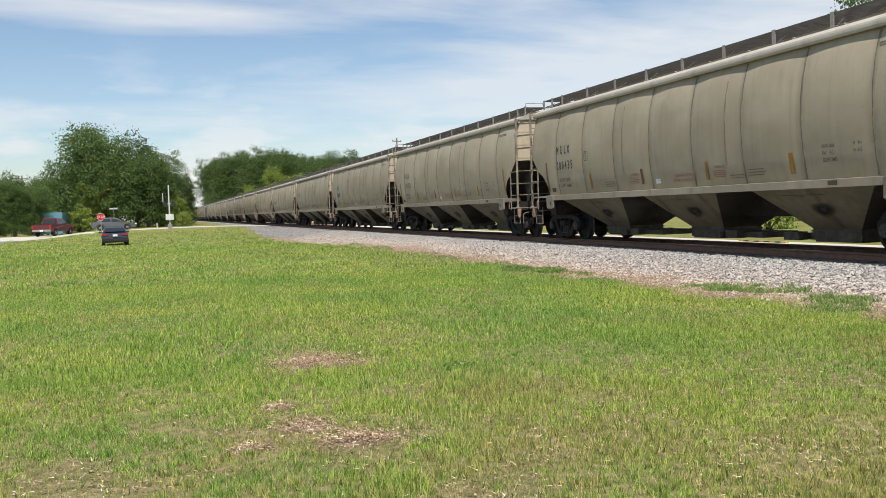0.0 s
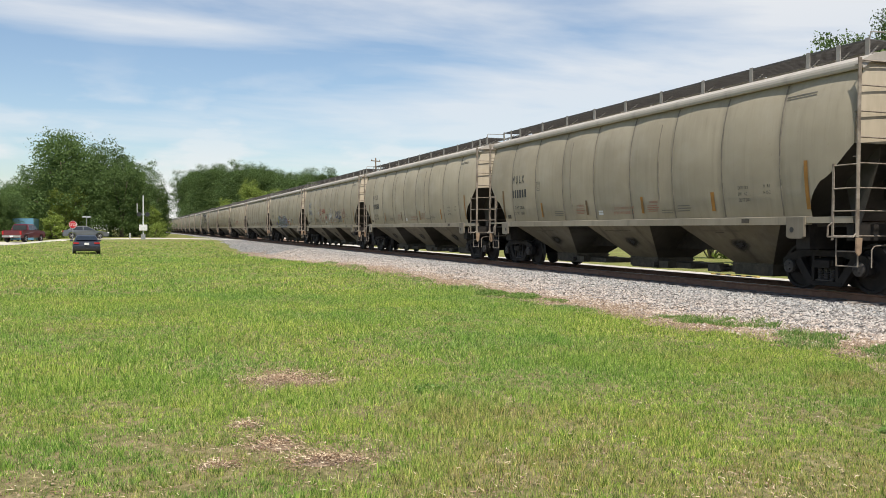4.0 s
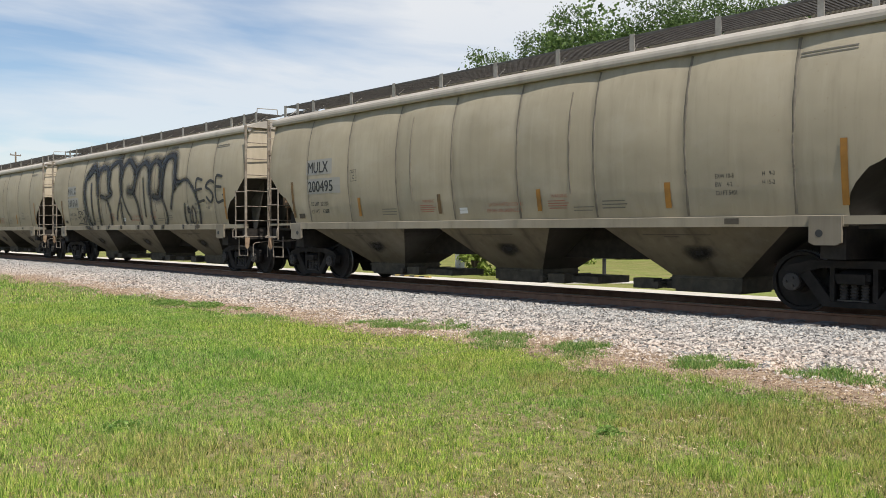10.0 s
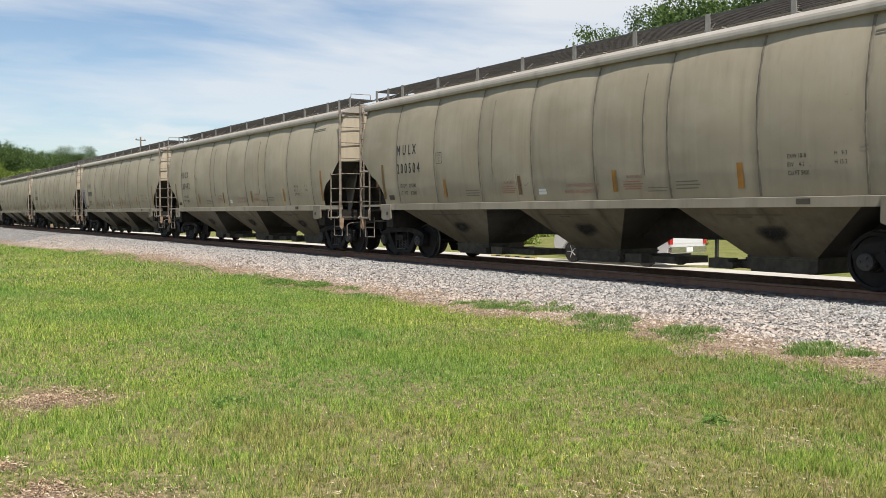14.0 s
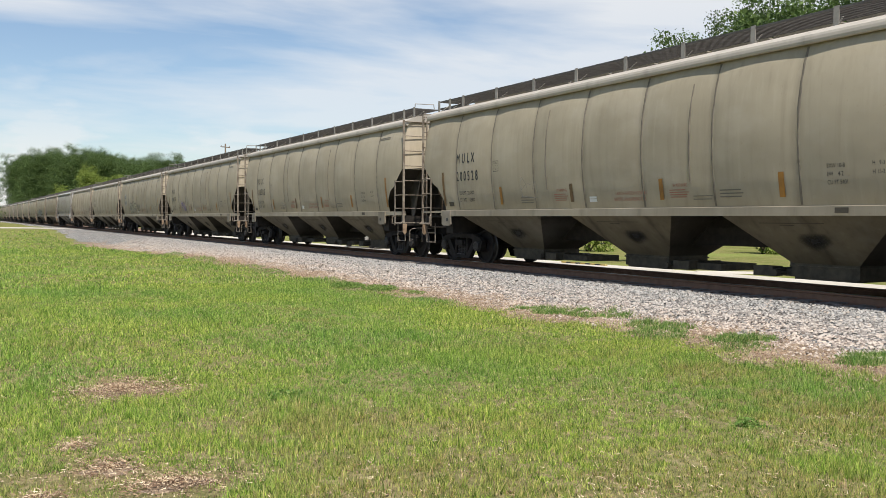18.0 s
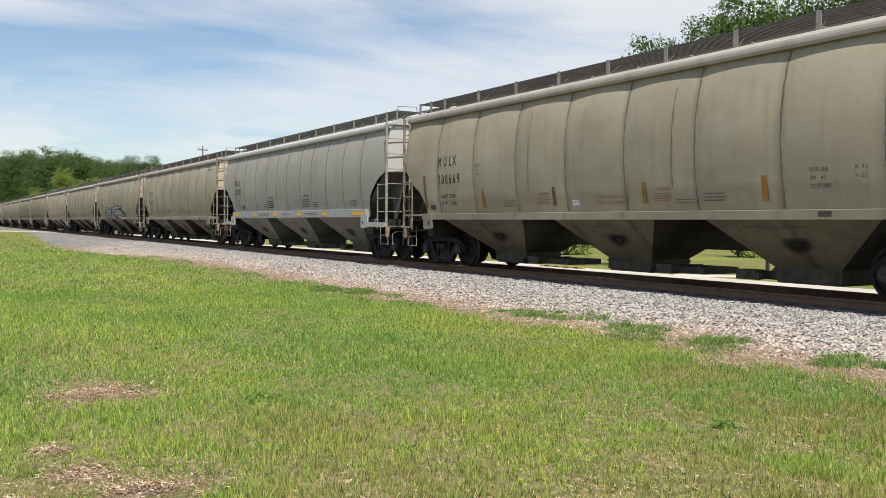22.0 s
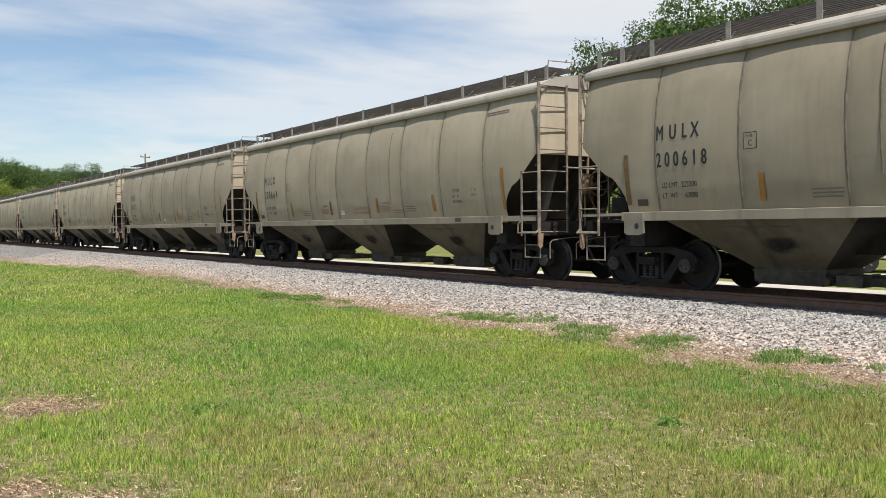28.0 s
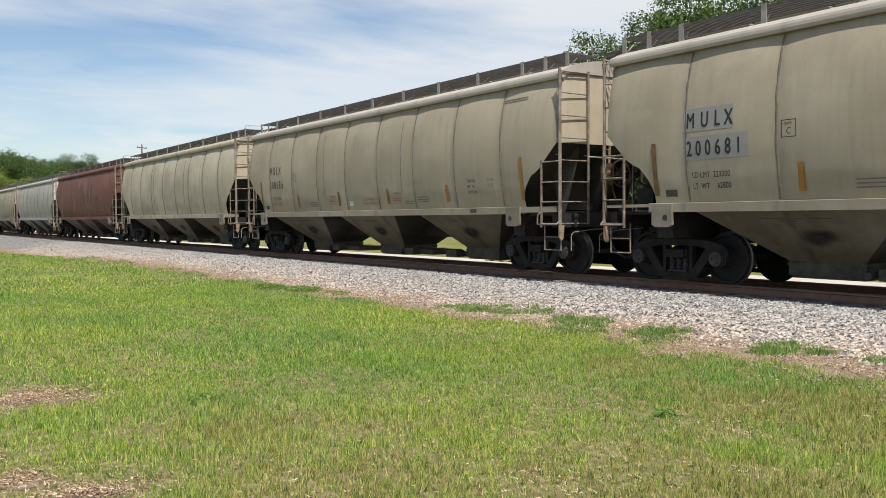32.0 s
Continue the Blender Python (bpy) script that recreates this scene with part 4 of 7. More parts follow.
        for ring_r, wgt in ((0.5, 0.75), (1.0, 0.0)):
            for i in range(16):
                a = 2 * math.pi * i / 16
                soft_co.append(on_bay(c - 0.15 - 0.10 * math.sin(a) + 0.36 * ring_r * math.cos(a) * (1 + 0.15 * math.sin(2 * a)), 0.86 + 0.16 * ring_r * math.sin(a) * (1 + 0.2 * math.sin(3 * a)), 0.012))
                soft_w.append(wgt)
        ring = [(0, 1 + i, 1 + (i + 1) % 16) for i in range(16)] + [(1 + i, 17 + i, 17 + (i + 1) % 16, 1 + (i + 1) % 16) for i in range(16)]
        soot = part("soot_patch", (soft_co, ring), M["soot"], b)
        soot.data.attributes.new("soft", "FLOAT", "POINT").data.foreach_set("value", np.array(soft_w, np.float32))
        line = []
        for ya, yb, z in ((0.75, -0.55, 1.155), (0.35, 0.05, 1.12)):
            line += [on_bay(c + q, w, 0.006) for q, w in ((ya, z), (yb, z), (yb, z + 0.014), (ya, z + 0.014))]
        part("stencil_line", (line, [(0, 1, 2, 3), (4, 5, 6, 7)]), M["stain"], b)
    # running boards with posts, hatches
    for sx in (-1, 1):
        bm = bmesh.new()
        grating(bm, *sorted((sx * 0.22, sx * 1.06)), -8.06, 8.40, 4.68)
        if sx > 0:
            for y in POSTS[::2]:
                box(bm, 1.06, 1.08, y - 0.05, y + 0.05, float(roof_z(1.07)), 4.69)
        part("running_board", bm, M["board"], car)
        for y in () if sx > 0 else POSTS:
            bm = bmesh.new()
            x0, x1 = sorted((sx * 1.06, sx * 1.08))
            box(bm, x0, x1, y - 0.05, y + 0.05, float(roof_z(1.07)), 4.70)
            rod(bm, (sx * 1.05, y, 4.36), (sx * 0.55, y + 0.25, 4.65), 0.014, 5)
            part("board_post", bm, M["post"], car)
    bm = bmesh.new()
    box(bm, -0.38, 0.38, -7.6, 7.6, 4.46, 4.56)
    for i in range(10):
        box(bm, -0.42, 0.42, -7.5 + i * 1.5, -6.1 + i * 1.5, 4.56, 4.60)
    part("hatch_cover", bm, roofp, car)
    bm = bmesh.new()
    hoop = [(-1.06, -8.05, 4.66), (-1.06, -8.08, 4.80), (-0.40, -8.08, 4.82), (-0.36, -8.05, 4.66)]
    for a, b in zip(hoop, hoop[1:]):
        rod(bm, a, b, 0.013, 5)
    part("grab_rail", bm, M["ladder_grey"], car)
    if marks:
        for y, z0, z1, w in ((7.10, 1.58, 2.51, 0.05), (4.22, 1.58, 2.02, 0.055), (1.36, 1.6, 2.01, 0.05), (-1.47, 1.6, 2.01, 0.055), (-4.28, 1.6, 2.02, 0.055), (-7.15, 1.58, 2.51, 0.05)):
            zz = np.linspace(0, z1 - z0, 5)
            on_side("reflector", ribbon(np.stack([np.full(5, w), zz], 1), 2 * w), y + w, z0, M["orange"] if y not in (7.10, 1.36) else M["orange_dirty"], car, 0.014)
        on_side("load_limit", lettering("LD LMT  223200", 0.095, 0.85), 6.30, 1.87, M["black_paint"], car)
        on_side("light_weight", lettering("LT  WT     62800", 0.095, 0.82), 6.30, 1.68, M["black_paint"], car)
        fr = bars([(0, 0.27, 0, 0.012), (0, 0.27, 0.26, 0.272), (0, 0.012, 0, 0.27), (0.258, 0.27, 0, 0.27)])
        on_side("plate_box", joined(fr, moved(lettering("PLATE", 0.045, 0.8), 0.05, 0.19), moved(lettering("C", 0.1, 0.9), 0.09, 0.05)), 4.55, 2.42, M["black_paint"], car, label="stencilled clearance plate box")
        for q, words in enumerate(("CU FT 5401", "EW    4-2", "EXW 10-8")):
            on_side("capacity_data", lettering(words, 0.07, 0.75), -5.15, 1.78 + 0.13 * q, M["black_paint"], car)
        for q, words in enumerate(("H 15-2", "H   9-3")):
            on_side("build_data", lettering(words, 0.065, 0.75), -5.93, 1.92 + 0.13 * q, M["black_paint"], car)
        for y in (2.0, -1.68):
            on_side("warning_heading", lettering("WARNING", 0.065, 0.85), y - 0.1, 1.84, M["red_text"], car)
            on_side("warning_text", bars([(0.0, 0.42, 0.135, 0.15), (0.0, 0.5, 0.09, 0.105), (0.0, 0.46, 0.045, 0.06), (0.03, 0.44, 0.0, 0.015)]), y, 1.64, M["red_text"], car)
        on_side("hatch_stencil", lettering("LATCH HATCH COVERS", 0.068, 0.86), -0.12, 1.72, M["red_text"], car)
        on_side("hatch_stencil", lettering("BEFORE UNLOADING CAR", 0.068, 0.80), -0.06, 1.60, M["red_text"], car)
        on_side("small_stencil", bars([(0.0, 0.5, 0.12, 0.14), (0.0, 0.5, 0.06, 0.08), (0.0, 0.48, 0.0, 0.02)]), 3.36, 1.6, M["faded_black"], car)
        on_side("lube_stencil", bars([(0.0, 0.5, 0.12, 0.14), (0.0, 0.55, 0.06, 0.08), (0.0, 0.5, 0.0, 0.02)]), -2.92, 1.62, M["faded_black"], car)
        on_side("side_stencil", bars([(0.0, 0.45, 0.06, 0.075), (0.0, 0.42, 0.0, 0.015)]), -2.28, 1.59, M["faded_black"], car)
        on_side("white_tag", bars([(0.0, 0.25, 0.075, 0.12), (0.0, 0.26, 0.0, 0.065)]), 0.77, 1.59, M["white_paint"], car)
        on_side("card_holder", bars([(0.0, 0.24, 0.0, 0.12)]), 6.90, 1.56, M["gate"], car)
        on_side("routing_board", bars([(0.0, 0.24, 0.0, 0.09)]), -5.35, 1.325, M["gate"], car, 0.02)
        on_side("eave_stencil", bars([(0.0, 0.83, 0.05, 0.07), (0.0, 0.83, 0.0, 0.02)]), -6.46, 3.74, M["faded_black"], car)
    return car


HOPPER = build_hopper("weathered beige three-bay covered hopper car rolling on the track", M["beige"], M["roof_beige"], M["end_lit_cream"], M["sill"], (M["bay_beige"], M["low_beige"]))
GREY = build_hopper("newer grey covered hopper car with amber reflectors on its sill", M["grey"], M["roof_grey"], M["end_lit_grey"], M["sill_grey"], (M["bay_grey"], M["low_grey"]), False, True)
PALE = build_hopper("streaked chalky white covered hopper car", M["pale"], M["pale"], M["end_lit_cream"], M["pale"], (M["bay_beige"], M["low_beige"]), False)
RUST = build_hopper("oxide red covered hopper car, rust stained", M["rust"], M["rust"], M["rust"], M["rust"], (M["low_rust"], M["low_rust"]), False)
SILVER = build_hopper("light silver grey covered hopper car", M["silver"], M["silver"], M["end_lit_grey"], M["sill_grey"], (M["bay_grey"], M["low_grey"]), False)
FIRST, LAST = -2, 52
ODD = {27: GREY, 40: PALE, 41: RUST, 42: SILVER}
CARS = {}
for k in range(FIRST, LAST + 1):
    if k in ODD:
        CARS[k] = ODD[k]
    elif k == FIRST:
        CARS[k] = HOPPER
    else:
        CARS[k] = copy_thing(HOPPER, Matrix.Identity(4))


def car_centre(k, t):
    """Where a car's middle is along the track: the train gathers way slowly, and the grey car and its neighbour are shorter coupled."""
    short = 0.28 * (k >= 26) + 0.12 * (k >= 27) + 0.03 * (k >= 28)
    return 36.073 + 18.0 * k - (22.0385 * t + 0.01077 * t * t) - short

# ---- sleepers, stones, soil, grass ----
tie_me = None
for i in range(128):
    y = -3.0 + 0.5 * i
    jig = random.uniform(-0.03, 0.03)
    if tie_me is None:
        bm = bmesh.new()
        box(bm, -1.36, 1.36, -0.12, 0.12, -0.12, 0.0)
        bmesh.ops.bevel(bm, geom=list(bm.edges), offset=0.012, segments=1, affect="EDGES")
        first_tie = part("sleeper", bm, M["tie"])
        tie_me = first_tie.data
        ob = first_tie
    else:
        ob = new("sleeper", tie_me)
    ob.location = (XT + jig, y, 0.128 + random.uniform(-0.006, 0.006))
    ob.rotation_euler = (0, 0, random.uniform(-0.01, 0.01))
    tagged(ob, "dark weathered wooden sleeper bedded in ballast", "sleeper", "sleepers of the track")

rng = np.random.default_rng(7)


def stones(n, x0, x1, y0, y1, size, bias):
    """Broken stones: jittered octahedra, half sunk in the bank."""
    y = y0 + (y1 - y0) * rng.random(n) ** bias
    x = x0 + (x1 - x0) * rng.random(n)
    keep = x > 8.72 + edge_wobble(y) * 0.9 - 0.9 * rng.random(n) ** 3
    # not on the rail
    keep &= np.abs(np.abs(x - XT) - 0.7535) > 0.1
    # few lie on the sleepers
    on_tie = (np.abs((y + 3.0 + 0.25) % 0.5 - 0.25) < 0.13) & (np.abs(x - XT) < 1.36)
    keep &= ~on_tie | (rng.random(n) < 0.12)
    x, y = x[keep], y[keep]
    n = len(x)
    r = size * (0.55 + 0.8 * rng.random(n))
    z = ballast_height(x, y) + 0.006 + r * 0.25
    base = np.array([[1, 0, -0.35], [0, 1, -0.35], [-1, 0, -0.35], [0, -1, -0.35], [0, 0, 1]], float)
    v = base[None] * (0.7 + 0.6 * rng.random((n, 5, 1))) + rng.normal(0, 0.18, (n, 5, 3))
    a = rng.random(n) * 2 * np.pi
    ca, sa = np.cos(a)[:, None], np.sin(a)[:, None]
    v = np.stack([v[..., 0] * ca - v[..., 1] * sa, v[..., 0] * sa + v[..., 1] * ca, v[..., 2] * 0.6], -1) * r[:, None, None]
    # tip each stone a little
    b = rng.normal(0, 0.5, n)
    cb, sb = np.cos(b)[:, None], np.sin(b)[:, None]
    v = np.stack([v[..., 0], v[..., 1] * cb - v[..., 2] * sb, v[..., 1] * sb + v[..., 2] * cb], -1)
    v = v + np.stack([x, y, z], -1)[:, None]
    f = np.array([[0, 1, 4], [1, 2, 4], [2, 3, 4], [3, 0, 4]])
    faces = (f[None] + 5 * np.arange(n)[:, None, None]).reshape(-1, 3)
    return v.reshape(-1, 3), faces


def raw_mesh(name, co, faces, material):
    me = bpy.data.meshes.new(name)
    k = faces.shape[1]
    me.vertices.add(len(co))
    me.vertices.foreach_set("co", np.asarray(co, np.float32).ravel())
    me.loops.add(faces.size)
    me.loops.foreach_set("vertex_index", faces.astype(np.int32).ravel())
    me.polygons.add(len(faces))
    me.polygons.foreach_set("loop_start", np.arange(0, faces.size, k, dtype=np.int32))
    me.materials.append(material)
    me.update(calc_edges=True)
    return me


M["stone"] = mat("broken_granite", (0.45, 0.45, 0.45), 0.85, 0, 0.3)
g = Graph(M["stone"])
isl = g.node("ShaderNodeNewGeometry").outputs["Random Per Island"]
sc = g.ramp(isl, (0.0, (0.10, 0.098, 0.096)), (0.28, (0.21, 0.208, 0.203)), (0.55, (0.35, 0.344, 0.33)), (0.85, (0.49, 0.475, 0.445)), (1.0, (0.46, 0.37, 0.3)))
sc = g.mix(g.math("MULTIPLY", g.noise(g.coord(), 30.0, 3.0), 0.4), sc, (0.36, 0.335, 0.295))
# soil worked in among the stones at the foot of the bank
sepx = g.node("ShaderNodeSeparateXYZ")
g.link(g.coord(), sepx.inputs[0])
foot = g.node("ShaderNodeMapRange", From_Min=9.0, From_Max=11.4, To_Min=0.85, To_Max=0.0)
g.link(sepx.outputs["X"], foot.inputs["Value"])
foot = g.math("MULTIPLY", foot.outputs[0], g.ramp(g.noise(g.coord(), 1.3, 4.0), (0.3, (0.35, 0.35, 0.35)), (0.6, (1, 1, 1))))
greasy = g.node("ShaderNodeMapRange", From_Min=12.5, From_Max=12.9, To_Min=0.0, To_Max=0.92)
g.link(g.math("ADD", sepx.outputs["X"], g.math("MULTIPLY", g.noise(g.coord(), 2.0, 4.0), 0.3)), greasy.inputs["Value"])
sc = g.mix(greasy.outputs[0], sc, (0.2, 0.122, 0.082))
g.base(g.mix(foot, sc, g.ramp(isl, (0.0, (0.2, 0.14, 0.105)), (0.45, (0.47, 0.365, 0.285)), (1.0, (0.66, 0.55, 0.45)))))
sv, sf = stones(200000, 8.0, 15.2, -1.0, 60.0, 0.0235, 1.6)
tagged(new("ballast_stones", raw_mesh("ballast_stones", sv, sf, M["stone"])), "loose broken grey granite ballast stones", "ballast", kind="stuff")

# bare soil between bank and lawn, and worn spots in the lawn
M["soil"] = mat("dry_soil", (0.3, 0.22, 0.16), 0.95, 0, 0.1)
g = Graph(M["soil"])
s1, s2 = g.noise(g.coord(), 2.4, 5.0), g.noise(g.coord(), 28.0, 4.0, 0.7)
sc = g.mix(g.ramp(s1, (0.35, (0, 0, 0)), (0.65, (1, 1, 1))), (0.34, 0.255, 0.18), (0.2, 0.14, 0.095))
sc = g.mix(g.ramp(s2, (0.55, (0, 0, 0)), (0.72, (1, 1, 1))), sc, (0.47, 0.42, 0.36))
sc = g.mix(g.math("MULTIPLY", g.ramp(s2, (0.3, (1, 1, 1)), (0.44, (0, 0, 0))), 0.7), sc, (0.13, 0.09, 0.06))
g.base(sc)
g.bump(s2, 0.8, 0.03)

def verge_edge(y):
    """Where the lawn ends and the bare verge begins."""
    y = np.asarray(y, float)
    return np.interp(y, [2.0, 4.0, 6.0, 8.0, 10.0, 14.0, 20.0, 30.0, 60.0], [7.35, 7.5, 7.65, 7.85, 7.95, 7.8, 7.75, 7.6, 7.6]) + 0.7 * edge_wobble(y * 1.3 + 4.0)


sy_ = np.linspace(-6, 70, 420)
rows = []
for u in np.linspace(0, 1, 7):
    inner = verge_edge(sy_) - 0.15
    outer = 9.25 + edge_wobble(sy_)
    x = inner + (outer - inner) * u
    rows.append(np.stack([x, sy_, ballast_height(x, sy_) + 0.012 * np.sin(np.pi * u) + 0.002], -1))
rows = np.array(rows)
nn = len(sy_)
idx = (np.arange(6)[:, None] * nn + np.arange(nn - 1)[None]).ravel()
tagged(part("soil_verge", (rows.reshape(-1, 3).tolist(), np.stack([idx, idx + 1, idx + nn + 1, idx + nn], 1).tolist()), M["soil"], smoothed=True),
       "reddish dry soil verge along the ballast", "soil", kind="structure")

PATCHES = ((1.42, 7.65, 0.44, 0.42, 3), (0.98, 5.3, 0.2, 0.2, 5), (1.25, 4.82, 0.30, 0.16, 8), (0.85, 5.9, 0.12, 0.12, 9), (0.55, 4.9, 0.14, 0.1, 4))


def patch_dist(x, y):
    d = np.full(np.shape(x), 9.0)
    for px, py, a, b, s in PATCHES:
        ang = np.arctan2((y - py) / b, (x - px) / a)
        wob = 1 + 0.22 * np.sin(3 * ang + s) + 0.14 * np.sin(5 * ang + 2 * s) + 0.08 * np.sin(9 * ang + s)
        d = np.minimum(d, np.hypot((x - px) / a, (y - py) / b) / wob)
    return d


for px, py, a, b, s in PATCHES:
    vs, fs = [(px, py, float(height(px, py)) + 0.008)], []
    n = 40
    for r in (0.45, 0.8):
        for i in range(n):
            ang = 2 * math.pi * i / n
            w = 1 + 0.22 * math.sin(3 * ang + s) + 0.14 * math.sin(5 * ang + 2 * s) + 0.08 * math.sin(9 * ang + s)
            x, y = px + a * r * w * math.cos(ang), py + b * r * w * math.sin(ang)
            vs.append((x, y, float(height(x, y)) + (0.006 if r < 0.6 else -0.004)))
    for i in range(n):
        j = (i + 1) % n
        fs.append((0, 1 + i, 1 + j))
        fs.append((1 + i, 1 + n + i, 1 + n + j))
        fs.append((1 + i, 1 + n + j, 1 + j))
    tagged(part("bare_patch", (vs, fs), M["soil"], smoothed=True), "worn patch of bare pinkish soil in the lawn", "soil", "worn patches", "structure")

# crumbs of soil, pebbles and clods on the verge and the worn spots
M["clod"] = mat("soil_crumbs", (0.3, 0.2, 0.15), 0.95, 0, 0.1)
g = Graph(M["clod"])
isl = g.node("ShaderNodeNewGeometry").outputs["Random Per Island"]
g.base(g.ramp(isl, (0.0, (0.07, 0.045, 0.032)), (0.3, (0.19, 0.125, 0.083)), (0.6, (0.29, 0.205, 0.135)), (0.9, (0.37, 0.285, 0.195)), (1.0, (0.45, 0.37, 0.27))))


def crumbs(x, y, size):
    n = len(x)
    r = size * (0.4 + 1.1 * rng.random(n) ** 2)
    base = np.array([[1, 0, 0], [0, 1, 0], [-1, 0, 0], [0, -1, 0], [0, 0, 1]], float)
    v = base[None] * (0.6 + 0.7 * rng.random((n, 5, 1))) + rng.normal(0, 0.2, (n, 5, 3))
    v[..., 2] *= 0.7
    v = v * r[:, None, None] + np.stack([x, y, ballast_height(x, y) + 0.012], -1)[:, None]
    f = np.array([[0, 1, 4], [1, 2, 4], [2, 3, 4], [3, 0, 4]])
    return v.reshape(-1, 3), (f[None] + 5 * np.arange(n)[:, None, None]).reshape(-1, 3)


cy = -1 + 45 * rng.random(26000) ** 1.5
cx = verge_edge(cy) - 0.2 + rng.random(26000) * 1.6
for px, py, a, b, s in PATCHES:
    m = int(4500 * a * b / 0.17)
    ca, cr = rng.random(m) * 2 * np.pi, np.abs(rng.normal(0, 0.75, m))
    cx, cy = np.concatenate([cx, px + a * cr * np.cos(ca)]), np.concatenate([cy, py + b * cr * np.sin(ca)])
nv = 60000
fx, fy = -1.5 + 9.0 * rng.random(nv), 2.2 + 7.0 * rng.random(nv) ** 1.5


def worn_at(x, y):
    """Where the lawn is thin and the soil shows."""
    big = np.sin(1.9 * x + 1.3 * np.sin(2.3 * y)) * np.sin(2.6 * y + 1.7 * np.sin(1.4 * x))
    return big + 0.5 * np.sin(7 * x + 2 * np.sin(6 * y)) * np.sin(8 * y) + 0.35 * np.sin(19 * x + 2 * np.sin(13 * y)) * np.sin(17 * y)


fk = rng.random(nv) < 0.012 + 0.8 * smooth(0.0, 0.8, worn_at(fx, fy)) * (0.12 + 0.75 * smooth(3.6, 1.2, fx)) * smooth(8.0, 4.0, fy)
cx, cy = np.concatenate([cx, fx[fk]]), np.concatenate([cy, fy[fk]])
size = np.where(cx > 7.2, 0.016, 0.0075)
cv, cf = crumbs(cx, cy, size)
tagged(new("soil_crumbs", raw_mesh("soil_crumbs", cv, cf, M["clod"])), "pinkish soil crumbs and pebbles on the bare ground", "soil", kind="stuff")

M["blade"] = mat("grass_blade", (0.12, 0.2, 0.04), 0.7, 0, 0.25)
g = Graph(M["blade"])
isl = g.node("ShaderNodeNewGeometry").outputs["Random Per Island"]
fresh = g.ramp(isl, (0.0, (0.05, 0.12, 0.018)), (0.28, (0.225, 0.385, 0.072)), (0.65, (0.47, 0.655, 0.14)), (0.88, (0.74, 0.79, 0.25)), (1.0, (0.86, 0.78, 0.46)))
dry = g.ramp(isl, (0.0, (0.06, 0.095, 0.015)), (0.30, (0.28, 0.40, 0.08)), (0.56, (0.60, 0.62, 0.19)), (0.84, (0.74, 0.62, 0.31)), (1.0, (0.36, 0.23, 0.13)))
worn = g.math("ADD", g.noise(g.coord(), 0.55, 5.0), g.math("MULTIPLY", g.math("SUBTRACT", g.noise(g.coord(), 5.0, 3.0), 0.5), 0.6))
sepc = g.node("ShaderNodeSeparateXYZ")
g.link(g.coord(), sepc.inputs[0])
nearer = g.node("ShaderNodeMapRange", From_Min=2.8, From_Max=7.5, To_Min=0.11, To_Max=-0.115)
g.link(sepc.outputs["Y"], nearer.inputs["Value"])
worn = g.math("ADD", worn, nearer.outputs[0])
deep = g.ramp(g.noise(g.coord(), 0.33, 4.0), (0.40, (1.12, 1.05, 0.95)), (0.60, (0.76, 0.88, 0.84)))
fresh = g.mix(1.0, fresh, deep, "MULTIPLY")
tint = g.mix(g.ramp(worn, (0.46, (0, 0, 0)), (0.62, (1, 1, 1))), fresh, dry)
clump = g.ramp(g.noise(g.coord((1, 1, 0.2)), 30.0, 2.0, 0.6), (0.32, (0.38, 0.42, 0.38)), (0.48, (0.92, 0.92, 0.9)), (0.66, (1.35, 1.3, 1.18)))
g.base(g.mix(1.0, tint, clump, "MULTIPLY"))
thin_leaf(M["blade"], 0.5)


